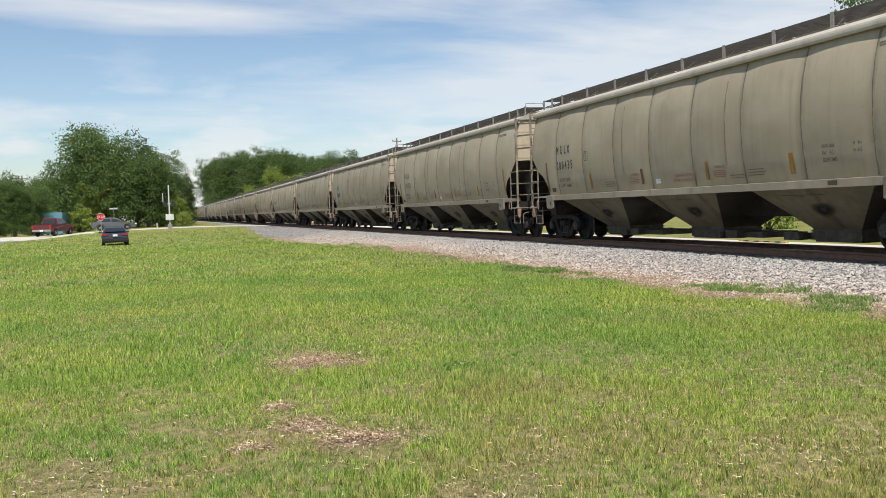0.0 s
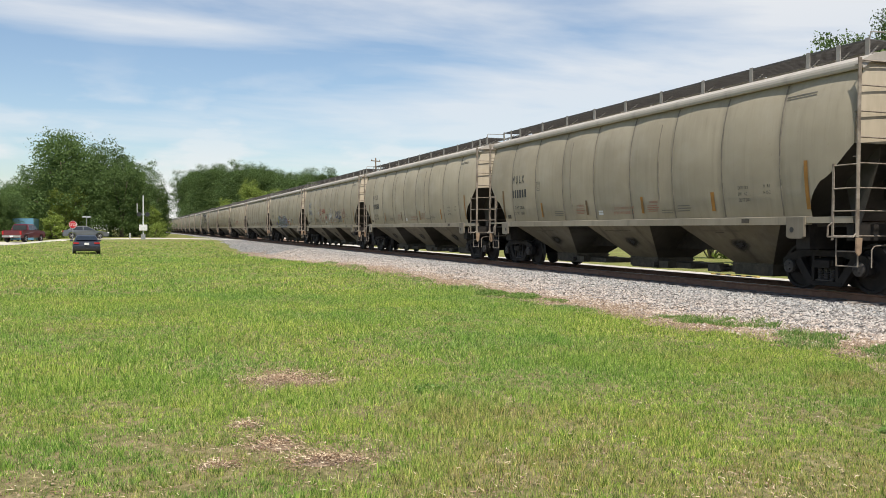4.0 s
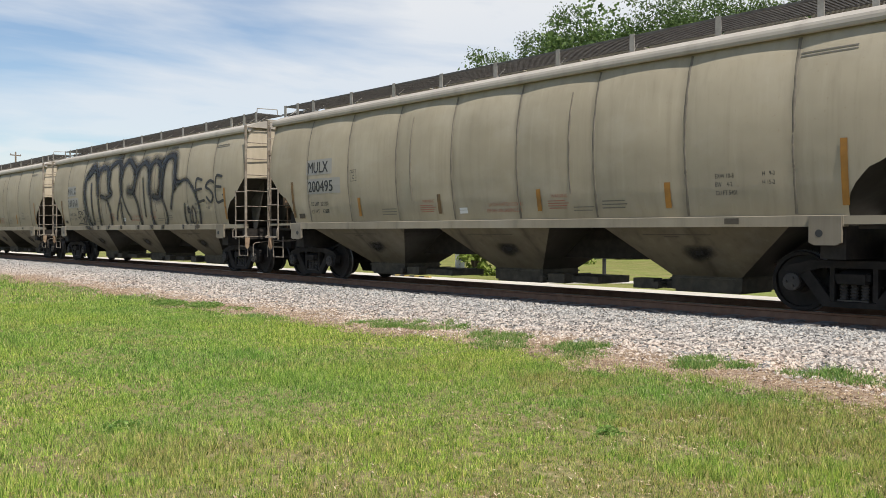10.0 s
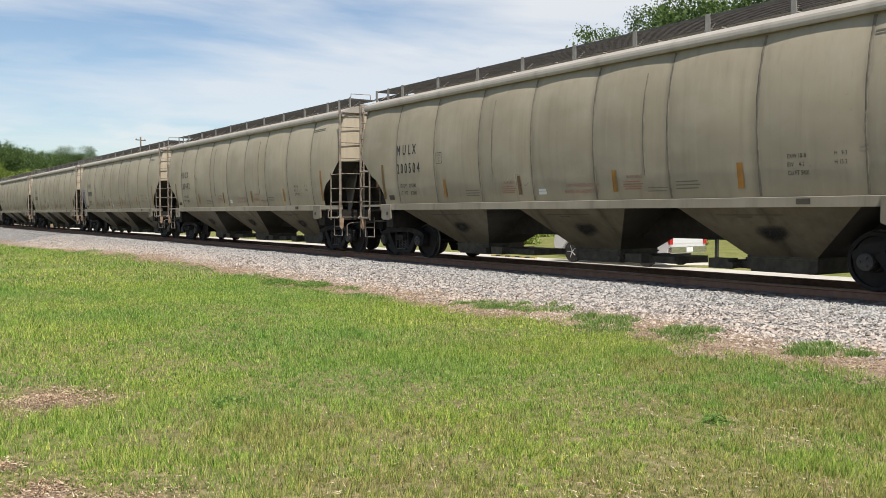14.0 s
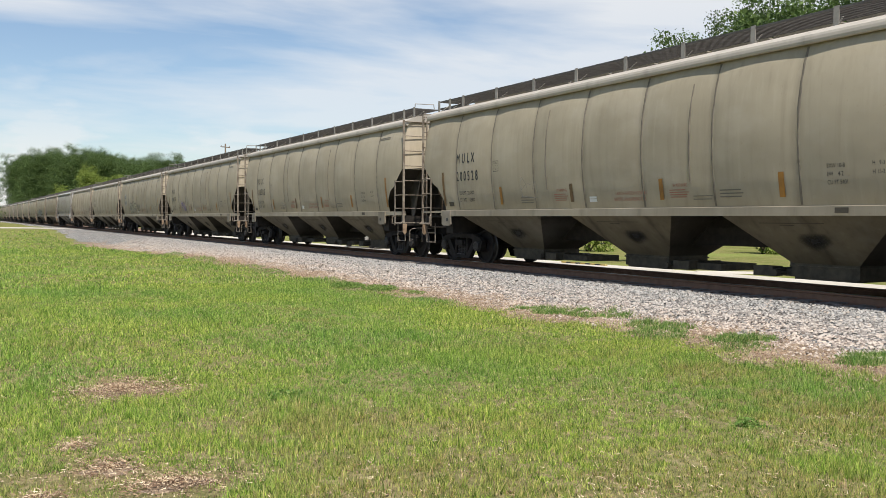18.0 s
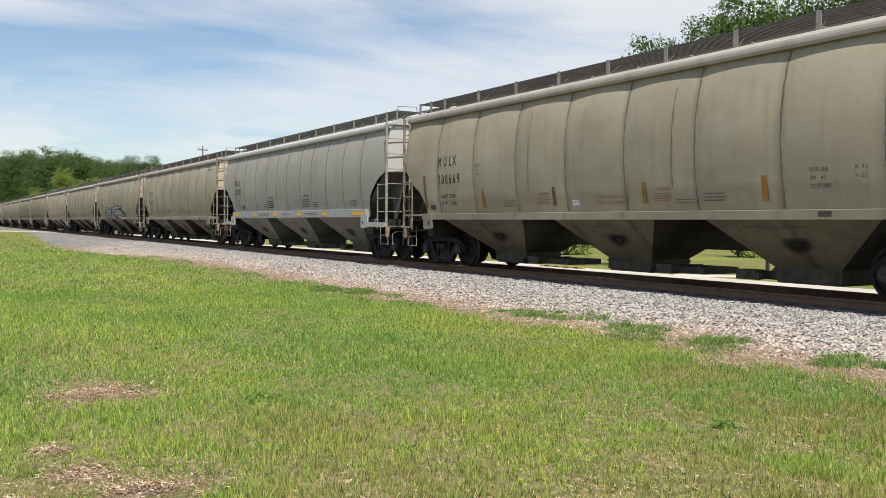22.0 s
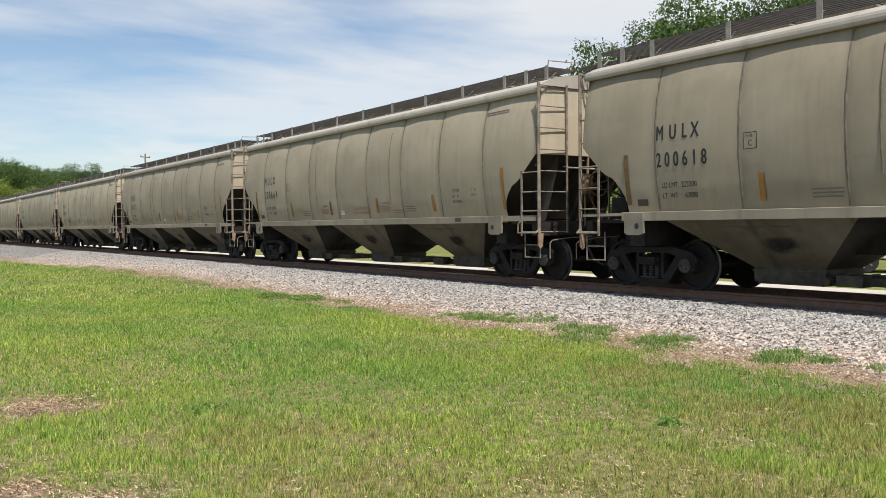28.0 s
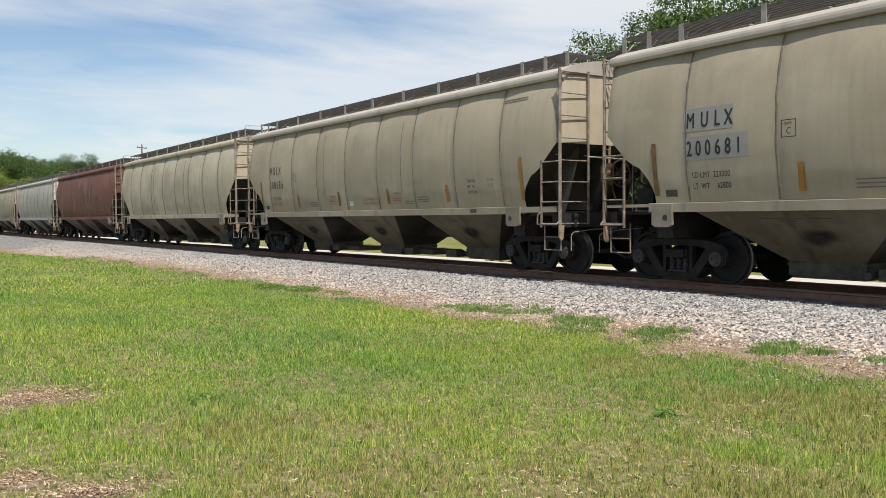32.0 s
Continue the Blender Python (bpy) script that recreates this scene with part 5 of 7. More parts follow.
def blades(n, x0, x1, y0, y1, tall, wide, bias=1.0):
    # blades spring from clumps and lean outwards
    k = n // 8
    pick = rng.integers(0, k, n)
    off = rng.normal(0, 3.4 * wide, (n, 2))
    y = (y0 + (y1 - y0) * rng.random(k) ** bias)[pick] + off[:, 1]
    x = (x0 + (x1 - x0) * rng.random(k))[pick] + off[:, 0]
    vigour = (0.55 + 0.9 * rng.random(k))[pick]
    d = patch_dist(x, y)
    verge = verge_edge(y) + 0.05
    keep = (rng.random(n) < smooth(0.2, 1.6, d + 0.35 * np.sin(23 * x + 4 * np.sin(19 * y)) * np.sin(21 * y)) * 0.8 + 0.2) & (x < verge + rng.normal(0, 0.16, n))
    tuft = np.sin(17 * x + 3.1 * np.sin(8.3 * y)) * np.sin(15 * y + 2.7 * np.sin(10.1 * x + 1.0)) + 0.6 * np.sin(6.1 * x + 2 * np.sin(4.7 * y)) * np.sin(5.3 * y + 1.3 * np.sin(3.9 * x))
    keep &= rng.random(n) < 0.75 + 0.35 * tuft
    keep &= rng.random(n) < 1 - 0.85 * smooth(0.0, 0.75, worn_at(x, y)) * smooth(8.0, 4.6, y) * (0.32 + 0.7 * smooth(3.8, 1.2, x))
    x, y, tuft, off, vigour = x[keep], y[keep], tuft[keep], off[keep], vigour[keep]
    n = len(x)
    h = vigour * tall * (0.4 + 0.8 * rng.random(n)) * (1.0 + 0.4 * tuft) * (0.75 + 0.5 * (0.5 + 0.5 * np.sin(x * 1.3 + np.sin(y * 0.9) * 2))) * (0.5 + 0.5 * smooth(0.6, 1.6, d[keep]))
    w = wide * (0.6 + 0.8 * rng.random(n))
    a = rng.random(n) * 2 * np.pi
    lean = h * (0.05 + 0.7 * rng.random(n))
    la = np.arctan2(off[:, 1], off[:, 0]) + rng.normal(0, 0.7, n)
    z = height(x, y) - 0.004
    ux, uy = np.cos(a) * w, np.sin(a) * w
    p = np.empty((n, 3, 3))
    p[:, 0] = np.stack([x - ux, y - uy, z], -1)
    p[:, 1] = np.stack([x + ux, y + uy, z], -1)
    p[:, 2] = np.stack([x + np.cos(la) * lean, y + np.sin(la) * lean, z + h], -1)
    return p.reshape(-1, 3), n


for nm, n, args in (("lawn_grass", 820000, (-1.8, 8.8, 2.2, 8.0, 0.046, 0.0025, 1.2)), ("lawn_grass", 700000, (-4.5, 8.8, 7.6, 19.0, 0.046, 0.0038, 1.1)),
                    ("lawn_grass", 190000, (-9, 8.8, 18.0, 44.0, 0.06, 0.009, 1.1)), ("lawn_grass", 90000, (-20, 9.2, 42.0, 92.0, 0.08, 0.02, 1.0))):
    co, n = blades(n, *args)
    tagged(new(nm, quads(nm, co, n, M["blade"], 3)), "short mown grass blades, green mixed with straw", "grass", kind="stuff")

# dead straw and reddish litter lying on the bare verge and in the worn spots
M["straw"] = mat("dead_straw", (0.4, 0.28, 0.17), 0.9, 0, 0.1)
g = Graph(M["straw"])
isl = g.node("ShaderNodeNewGeometry").outputs["Random Per Island"]
g.base(g.ramp(isl, (0.0, (0.10, 0.055, 0.035)), (0.3, (0.31, 0.195, 0.125)), (0.6, (0.5, 0.37, 0.23)), (1.0, (0.72, 0.6, 0.42))))
nl = 46000
ly = 0.5 + 34 * rng.random(nl) ** 1.5
lx = verge_edge(ly) + rng.normal(0.45, 0.42, nl)
for px, py, a, b, s in PATCHES:
    m = int(2600 * a * b / 0.17)
    ca, cr = rng.random(m) * 2 * np.pi, np.abs(rng.normal(0, 0.9, m))
    lx, ly = np.concatenate([lx, px + a * cr * np.cos(ca)]), np.concatenate([ly, py + b * cr * np.sin(ca)])
wx, wy = -1.5 + 9.0 * rng.random(60000), 2.2 + 4.5 * rng.random(60000) ** 1.3
wk = rng.random(60000) < 0.45 * smooth(-0.1, 0.8, worn_at(wx, wy)) * smooth(7.0, 3.4, wy)
lx, ly = np.concatenate([lx, wx[wk]]), np.concatenate([ly, wy[wk]])
nl = len(lx)
la = rng.random(nl) * 2 * np.pi
ll, lw = 0.012 + 0.04 * rng.random(nl) ** 2, 0.0016 + 0.0022 * rng.random(nl)
lz = ballast_height(lx, ly) + 0.018 + 0.014 * rng.random(nl)
lp = np.empty((nl, 3, 3))
lp[:, 0] = np.stack([lx - np.sin(la) * lw, ly + np.cos(la) * lw, lz], -1)
lp[:, 1] = np.stack([lx + np.sin(la) * lw, ly - np.cos(la) * lw, lz + 0.003], -1)
lp[:, 2] = np.stack([lx + np.cos(la) * ll, ly + np.sin(la) * ll, lz + rng.normal(0.006, 0.008, nl)], -1)
tagged(new("straw_litter", quads("straw_litter", lp.reshape(-1, 3), nl, M["straw"], 3)), "dead straw and reddish litter on the bare verge", "straw", kind="stuff")

# broad-leaved weeds at the foot of the bank
M["weed"] = mat("weed_leaf", (0.06, 0.15, 0.03), 0.6, 0, 0.3)
g = Graph(M["weed"])
isl = g.node("ShaderNodeNewGeometry").outputs["Random Per Island"]
g.base(g.ramp(isl, (0.0, (0.08, 0.17, 0.03)), (0.6, (0.2, 0.33, 0.07)), (1.0, (0.36, 0.42, 0.13))))
thin_leaf(M["weed"], 0.35)


def weed(x, y, rx, ry, n, tall):
    a, r = rng.random(n) * 2 * np.pi, np.sqrt(rng.random(n))
    wob = 1 + 0.25 * np.sin(3 * a + x)
    px, py = x + rx * r * wob * np.cos(a), y + ry * r * wob * np.sin(a)
    h = tall * (1 - 0.6 * r ** 2) * rng.random(n)
    pz = ballast_height(px, py) + h
    s = 0.009 + 0.012 * rng.random(n)
    d = rng.normal(0, 1, (n, 3))
    d[:, 2] = np.abs(d[:, 2]) * 0.4
    d /= np.linalg.norm(d, axis=1)[:, None]
    e = np.cross(d, rng.normal(0, 1, (n, 3)))
    e /= np.linalg.norm(e, axis=1)[:, None]
    c = np.stack([px, py, pz], -1)
    p = np.stack([c - d * s[:, None], c + e * s[:, None] * 0.55, c + d * s[:, None], c - e * s[:, None] * 0.55], 1)
    ob = new("weed_clump", quads("weed_clump", p.reshape(-1, 3), n, M["weed"], 4))
    tagged(ob, "low green broad-leaved weed clump at the ballast's edge", "weed", "weeds along the track", "stuff")


for x, y, rx, ry, n, tall in ((7.62, 17.2, 0.34, 0.42, 1500, 0.14), (7.95, 16.3, 0.34, 0.4, 1500, 0.14), (8.3, 15.4, 0.2, 0.4, 300, 0.08), (7.6, 22.5, 0.4, 1.2, 500, 0.12), (7.7, 30.0, 0.3, 1.4, 400, 0.15), (8.0, 36.0, 0.3, 0.9, 300, 0.15),
                              (5.2, 4.2, 0.12, 0.10, 90, 0.05), (2.55, 6.76, 0.16, 0.12, 160, 0.06)):
    weed(x, y, rx, ry, int(n * 2.2), tall)

# tufts of fine dark grass and creeping weed on the verge
M["tuft"] = mat("tuft_blade", (0.07, 0.16, 0.03), 0.65, 0, 0.25)
g = Graph(M["tuft"])
isl = g.node("ShaderNodeNewGeometry").outputs["Random Per Island"]
g.base(g.ramp(isl, (0.0, (0.06, 0.13, 0.03)), (0.45, (0.16, 0.30, 0.065)), (0.85, (0.32, 0.45, 0.12)), (1.0, (0.6, 0.5, 0.28))))
thin_leaf(M["tuft"], 0.4)


def grass_tuft(x, y, rx, ry, n, tall):
    n = int(n * 0.55)
    k = 34
    ca, cr = rng.random(k) * 2 * np.pi, np.sqrt(rng.random(k))
    pick = rng.integers(0, k, n)
    size = rng.random(k) ** 1.5
    px = x + 1.15 * rx * (cr * np.cos(ca))[pick] + rng.normal(0, 1, n) * (0.02 + 0.06 * size[pick])
    py = y + 1.15 * ry * (cr * np.sin(ca))[pick] + rng.normal(0, 1, n) * (0.02 + 0.06 * size[pick])
    h = tall * (0.2 + 0.6 * rng.random(n)) * (0.35 + 0.75 * size[pick])
    a, la = rng.random(n) * 2 * np.pi, rng.random(n) * 2 * np.pi
    w, lean = 0.004 + 0.003 * rng.random(n), h * (0.2 + 0.9 * rng.random(n))
    z = ballast_height(px, py)
    p = np.empty((n, 3, 3))
    p[:, 0] = np.stack([px - np.cos(a) * w, py - np.sin(a) * w, z], -1)
    p[:, 1] = np.stack([px + np.cos(a) * w, py + np.sin(a) * w, z], -1)
    p[:, 2] = np.stack([px + np.cos(la) * lean, py + np.sin(la) * lean, z + h], -1)
    ob = new("grass_tuft", quads("grass_tuft", p.reshape(-1, 3), n, M["tuft"], 3))
    tagged(ob, "tuft of dark green grass and creeping weed on the soil verge", "grass", "tufts along the track", "stuff")


for x, y, rx, ry, n, tall in ((8.55, 11.3, 0.35, 0.75, 7000, 0.15), (8.85, 10.4, 0.4, 0.6, 6000, 0.15), (8.45, 8.65, 0.5, 0.5, 7000, 0.16), (8.0, 8.1, 0.3, 0.35, 3000, 0.12), (8.55, 7.2, 0.36, 0.4, 6000, 0.17), (8.1, 6.75, 0.3, 0.3, 2500, 0.11),
                              (8.55, 5.4, 0.42, 0.4, 6500, 0.16), (8.6, 4.05, 0.3, 0.42, 4500, 0.16), (8.75, 3.4, 0.3, 0.3, 3000, 0.15), (7.95, 19.4, 0.4, 0.7, 3500, 0.14), (7.8, 13.6, 0.3, 0.6, 2200, 0.1), (7.9, 25.5, 0.3, 0.8, 1500, 0.14)):
    grass_tuft(x, y, rx, ry, n, tall)

# ---- trees ----
M["bark"] = grimy_metal("bark", (0.11, 0.085, 0.065), (0.18, 0.145, 0.115), 0.95, 0.0, 3.0)


def leaf_material(name, dark, mid, light):
    m = mat(name, mid, 0.6, 0, 0.25)
    gg = Graph(m)
    r = gg.node("ShaderNodeNewGeometry").outputs["Random Per Island"]
    c = gg.ramp(r, (0.0, dark), (0.55, mid), (1.0, light))
    n = gg.node("ShaderNodeHueSaturation")
    gg.link(gg.math("ADD", 0.85, gg.math("MULTIPLY", gg.random(), 0.3)), n.inputs["Value"])
    gg.link(c, n.inputs["Color"])
    gg.base(n.outputs[0])
    thin_leaf(m, 0.35)
    return m


M["leaf"] = leaf_material("oak_leaves", (0.055, 0.095, 0.028), (0.10, 0.158, 0.045), (0.15, 0.215, 0.066))
M["leaf_light"] = leaf_material("young_leaves", (0.12, 0.17, 0.03), (0.22, 0.29, 0.055), (0.32, 0.37, 0.09))
M["leaf_dark"] = leaf_material("pine_leaves", (0.05, 0.08, 0.026), (0.09, 0.135, 0.042), (0.15, 0.2, 0.065))


def crown_points(r, n_clumps, rx, rz, z0, lobes):
    """Clumps of foliage spread over a few uneven lobes."""
    centres = []
    for i in range(lobes):
        a = r.random() * 2 * np.pi
        rad = r.random() ** 0.6 * 0.62
        centres.append((math.cos(a) * rad * rx, math.sin(a) * rad * rx, z0 + rz * (0.18 + 0.70 * r.random()), (0.30 + 0.25 * r.random())))
    pts = []
    for _ in range(n_clumps):
        cx, cy, cz, s = centres[int(r.random() * lobes)]
        d = r.normal(0, 1, 3)
        d /= np.linalg.norm(d)
        d *= (0.55 + 0.5 * r.random())
        pts.append((cx + d[0] * s * rx, cy + d[1] * s * rx, max(z0 * 0.75, cz + d[2] * s * rz * 0.8), s))
    return centres, pts


def tree(name, label, seed, tall, rx, trunk_r, z0, clumps, per, leaf, material, lobes=14, shrub=False):
    r = np.random.default_rng(seed)
    root = new(name)
    tagged(root, label, "bush" if shrub else "tree")
    centres, pts = crown_points(r, clumps, rx, tall - z0, z0, lobes)
    bm = bmesh.new()
    if shrub:
        for cx, cy, cz, s in centres:
            rod(bm, (cx * 0.1, cy * 0.1, -0.1), (cx * 0.7, cy * 0.7, cz * 0.85), trunk_r, 5)
    else:
        hs = np.linspace(-0.3, tall * 0.62, 7)
        rings = []
        for i, h in enumerate(hs):
            rr = trunk_r * (1.25 if i == 0 else 1.0) * (1 - 0.75 * i / 6)
            ox, oy = r.normal(0, trunk_r * 0.25, 2) * (i > 1)
            rings.append([bm.verts.new((ox + rr * math.cos(2 * math.pi * j / 8), oy + rr * math.sin(2 * math.pi * j / 8), h)) for j in range(8)])
        for a, b in zip(rings, rings[1:]):
            for j in range(8):
                bm.faces.new([a[j], a[(j + 1) % 8], b[(j + 1) % 8], b[j]])
        for cx, cy, cz, s in centres:
            z1 = min(cz, tall * 0.6) * (0.45 + 0.3 * r.random())
            rod(bm, (0, 0, z1), (cx * 0.6, cy * 0.6, (z1 + cz) / 2), trunk_r * 0.28, 5)
            rod(bm, (cx * 0.6, cy * 0.6, (z1 + cz) / 2), (cx, cy, cz), trunk_r * 0.16, 5)
    part("trunk", bm, M["bark"], root, smoothed=True)
    pts = np.array(pts)
    n = len(pts) * per
    c = np.repeat(pts[:, :3], per, 0)
    sz = np.repeat(pts[:, 3], per) * rx
    c = c + r.normal(0, 1, (n, 3)) * (0.16 * sz)[:, None] * [1, 1, 0.75]
    d = r.normal(0, 1, (n, 3))
    d /= np.linalg.norm(d, axis=1)[:, None]
    e = np.cross(d, r.normal(0, 1, (n, 3)))
    e /= np.linalg.norm(e, axis=1)[:, None]
    s = leaf * (0.6 + 0.8 * r.random(n))[:, None]
    p = np.stack([c - d * s, c + e * s * 0.6, c + d * s, c - e * s * 0.6], 1)
    ob = new("crown", quads("crown", p.reshape(-1, 3), n, material, 4))
    ob.parent = root
    return root


def place(ob, x, y, scale=1.0, turn=0.0, dz=0.0):
    ob.location = (x, y, float(height(x, y)) + dz)
    ob.rotation_euler = (0, 0, turn)
    ob.scale = (scale, scale, scale)
    return ob


def more(ob, x, y, scale=1.0, turn=0.0):
    ob.scale = (1, 1, 1)
    c = copy_thing(ob, pose(x, y, float(height(x, y)), 0, 0, math.degrees(turn)))
    c.scale = (scale, scale, scale)
    return c


OAK = tree("oak_tree", "broad dark green oak tree with a full rounded crown", 11, 13.2, 7.6, 0.45, 1.0, 1300, 46, 0.135, M["leaf"], 28)
OAK2 = tree("oak_tree", "spreading green shade tree with dense foliage", 12, 11.5, 5.2, 0.35, 0.8, 800, 46, 0.125, M["leaf"], 22)
LIGHT = tree("young_tree", "bright yellow-green young tree", 13, 9.0, 4.2, 0.22, 0.5, 560, 46, 0.12, M["leaf_light"], 18)
PINE = tree("pine_tree", "tall dark pine tree with a ragged open crown", 14, 19.0, 4.4, 0.35, 7.5, 420, 36, 0.2, M["leaf_dark"], 20)
TALL = tree("tall_tree", "tall hardwood tree with layered green crown", 15, 18.5, 5.6, 0.4, 3.0, 1300, 60, 0.115, M["leaf"], 36)
BUSH = tree("bush", "rounded green roadside bush", 16, 3.0, 1.9, 0.05, 0.15, 130, 30, 0.1, M["leaf_light"], 10, True)

# the clump left of the line, by the crossing
place(OAK, -8.6, 128, 1.03, 0.3)
for x, y, s, a, src in ((-11.0, 131, 0.66, 1.9, OAK), (0.2, 133, 0.80, 2.7, OAK2), (-1.6, 126, 0.78, 0.8, OAK2), (2.6, 140, 0.62, 1.0, OAK2), (-8.5, 124, 0.62, 2.2, LIGHT), (3.0, 150, 0.7, 1.6, LIGHT), (1.6, 127, 0.5, 0.2, LIGHT), (2.6, 165, 0.6, 0.7, OAK2),
                        (3.4, 190, 0.6, 2.0, OAK2), (4.0, 215, 0.62, 2.9, OAK2), (4.6, 245, 0.62, 0.4, OAK2), (5.0, 310, 0.8, 1.4, OAK2), (6.5, 360, 0.9, 2.4, OAK2), (8.0, 420, 1.0, 0.9, OAK2), (4.8, 275, 0.68, 0.1, OAK2),
                        (-18, 150, 0.6, 0.4, OAK), (-24, 152, 0.6, 1.1, OAK), (-30, 155, 0.62, 2.2, OAK), (-37, 150, 0.64, 2.9, OAK), (-45, 150, 0.62, 0.2, OAK), (-15.5, 146, 0.7, 1.2, OAK2), (-21, 142, 0.6, 0.5, OAK2),
                        (-27, 146, 0.62, 2.0, OAK2), (-33, 143, 0.6, 0.9, OAK2), (-16.5, 112, 0.55, 0.4, OAK2), (-19.5, 113, 0.52, 1.4, OAK2), (-23.0, 114, 0.55, 2.4, OAK2), (-27.0, 113, 0.5, 0.1, OAK2), (-14.4, 113, 0.42, 2.1, OAK2)):
    more(src, x, y, s, a)
place(OAK2, -3.4, 135, 0.9, 0.5)
# woods beyond the line on the far side
rw = random.Random(5)
place(LIGHT, 23, 175, 0.95, 0.6)
place(TALL, 22.5, 268, 0.82, 0.0)
place(PINE, 55, 282, 0.9, 0.3)
for x, y, s, a, src in ((27, 178, 0.85, 1.2, LIGHT), (31, 186, 0.95, 2.2, LIGHT), (19.5, 190, 0.7, 0.2, LIGHT), (36, 190, 0.8, 0.9, LIGHT), (42, 196, 0.8, 1.9, LIGHT), (56, 285, 0.88, 1.3, TALL), (60, 288, 0.9, 2.0, TALL), (52, 280, 0.84, 0.6, TALL)):
    more(src, x, y, s, a)
for x, y, s, a in ((24.5, 432, 1.42, 0.4), (27.5, 440, 1.35, 1.4), (29.5, 436, 1.4, 2.4), (35, 440, 1.3, 0.2), (41, 438, 1.38, 1.1)):
    more(TALL, x, y, s, a)
for i in range(20):
    x = 22 + i * 2.1 + rw.uniform(-1.2, 1.2)
    y = 255 + rw.uniform(-10, 30)
    more((OAK, OAK, TALL, OAK2)[i % 4], x, y, rw.uniform(0.86, 0.95) if i % 4 == 2 else rw.uniform(1.25, 1.45), rw.uniform(0, 6.2))
# tall trees beyond the road on the far side
for x, y, s, a, src in ((52.4, 51.0, 0.80, 0.4, TALL), (55.4, 47.6, 0.88, 1.9, TALL), (60, 48, 1.0, 2.8, TALL), (63, 40, 1.0, 0.9, TALL), (68, 36, 1.1, 2.1, TALL), (60, 38, 0.8, 1.1, OAK), (72, 30, 1.1, 0.2, TALL), (67, 44, 1.08, 0.2, TALL),
                        (72, 24, 1.05, 1.1, OAK), (76, 14, 1.1, 1.6, TALL), (78, 4, 1.0, 2.6, OAK), (80, -8, 1.1, 0.3, TALL), (60, 30, 0.6, 2.0, OAK2), (53.2, 50.0, 1.24, 0.9, OAK2), (58.5, 46.5, 1.5, 2.3, OAK2)):
    more(src, x, y, s, a)
for i in range(26):
    more((OAK2, OAK, LIGHT)[i % 3], 84 + rw.uniform(-8, 14), 40 + i * 8 + rw.uniform(-3, 3), rw.uniform(0.6, 0.9), rw.uniform(0, 6.2))
# bushes on the verge of the far road
place(BUSH, 23.9, 25.0, 0.55, 0.4)
for x, y, s, a in ((29.5, 36, 0.7, 1.0), (33, 43, 0.9, 2.0), (36, 30, 0.7, 0.4), (44, 33, 1.0, 1.4), (47, 40, 1.1, 0.2), (52, 34, 1.2, 2.2), (58, 24, 1.2, 2.9), (40, 47, 0.9, 0.8), (2.4, 116, 0.55, 0.2), (3.2, 124, 0.6, 1.2), (-9.5, 118, 0.9, 1.8)):
    more(BUSH, x, y, s, a)

# ---- roads ----
M["concrete"] = mat("pale_road", (0.5, 0.46, 0.4), 0.85, 0, 0.25)
g = Graph(M["concrete"])
c1, c2 = g.noise(g.coord(), 0.5, 5.0), g.noise(g.coord(), 22.0, 4.0)
cc = g.mix(g.ramp(c1, (0.35, (0, 0, 0)), (0.7, (1, 1, 1))), (0.56, 0.52, 0.45), (0.44, 0.40, 0.34))
g.base(g.mix(g.math("MULTIPLY", g.ramp(c2, (0.5, (0, 0, 0)), (0.7, (1, 1, 1))), 0.4), cc, (0.36, 0.33, 0.29)))
g.bump(c2, 0.4, 0.01)
M["asphalt"] = grimy_metal("old_asphalt", (0.14, 0.14, 0.145), (0.2, 0.2, 0.2), 0.9, 0.0, 2.0)


def strip(name, line, wide, material, label, lift=0.05):
    """A road that follows the ground along a centre line."""
    p = []
    for (x0, y0), (x1, y1) in zip(line, line[1:]):
        n = max(2, int(math.hypot(x1 - x0, y1 - y0) / 2))
        p += [(x0 + (x1 - x0) * i / n, y0 + (y1 - y0) * i / n) for i in range(n)]
    p = np.array(p + [line[-1]], float)
    d = np.gradient(p, axis=0)
    d /= np.linalg.norm(d, axis=1)[:, None]
    nrm = np.stack([-d[:, 1], d[:, 0]], 1)
    us = np.linspace(-0.5, 0.5, 7) * wide
    co = p[:, None] + nrm[:, None] * us[None, :, None]
    z = height(co[..., 0], co[..., 1]) + lift - 0.04 * (np.abs(us) > wide * 0.45)[None]
    k = len(us)
    i = (np.arange(len(p) - 1)[:, None] * k + np.arange(k - 1)[None]).ravel()
    ob = part(name, (np.concatenate([co, z[..., None]], -1).reshape(-1, 3).tolist(), np.stack([i, i + 1, i + k + 1, i + k], 1).tolist()), material, smoothed=True)
    return tagged(ob, label, "road", kind="structure")


strip("road_crossing", [(-160, 70), (-60, 92), (-25, 98), (-6, 101), (10.5, 107), (17, 109), (40, 114), (120, 125)], 7.5, M["concrete"], "pale sun-bleached concrete road that crosses the track")
strip("road_apron", [(-90, 82), (-40, 90), (-20, 92.5), (-7, 95.5)], 8.0, M["concrete"], "pale concrete apron beside the crossing road", 0.055)
strip("road_side", [(-120, 20), (-40, 66), (-18, 86), (-13, 97)], 7.0, M["asphalt"], "grey asphalt side road", 0.04)
strip("road_parallel", [(18.9, -160), (18.9, 60), (19.6, 90), (22, 110)], 4.7, M["concrete"], "pale gravelly road along the track", 0.05)
strip("driveway", [(20.9, 19.9), (22.6, 18.4), (24.3, 17.0), (26.5, 15.0), (31, 13.0)], 0.9, M["concrete"], "pale narrow concrete driveway", 0.045)


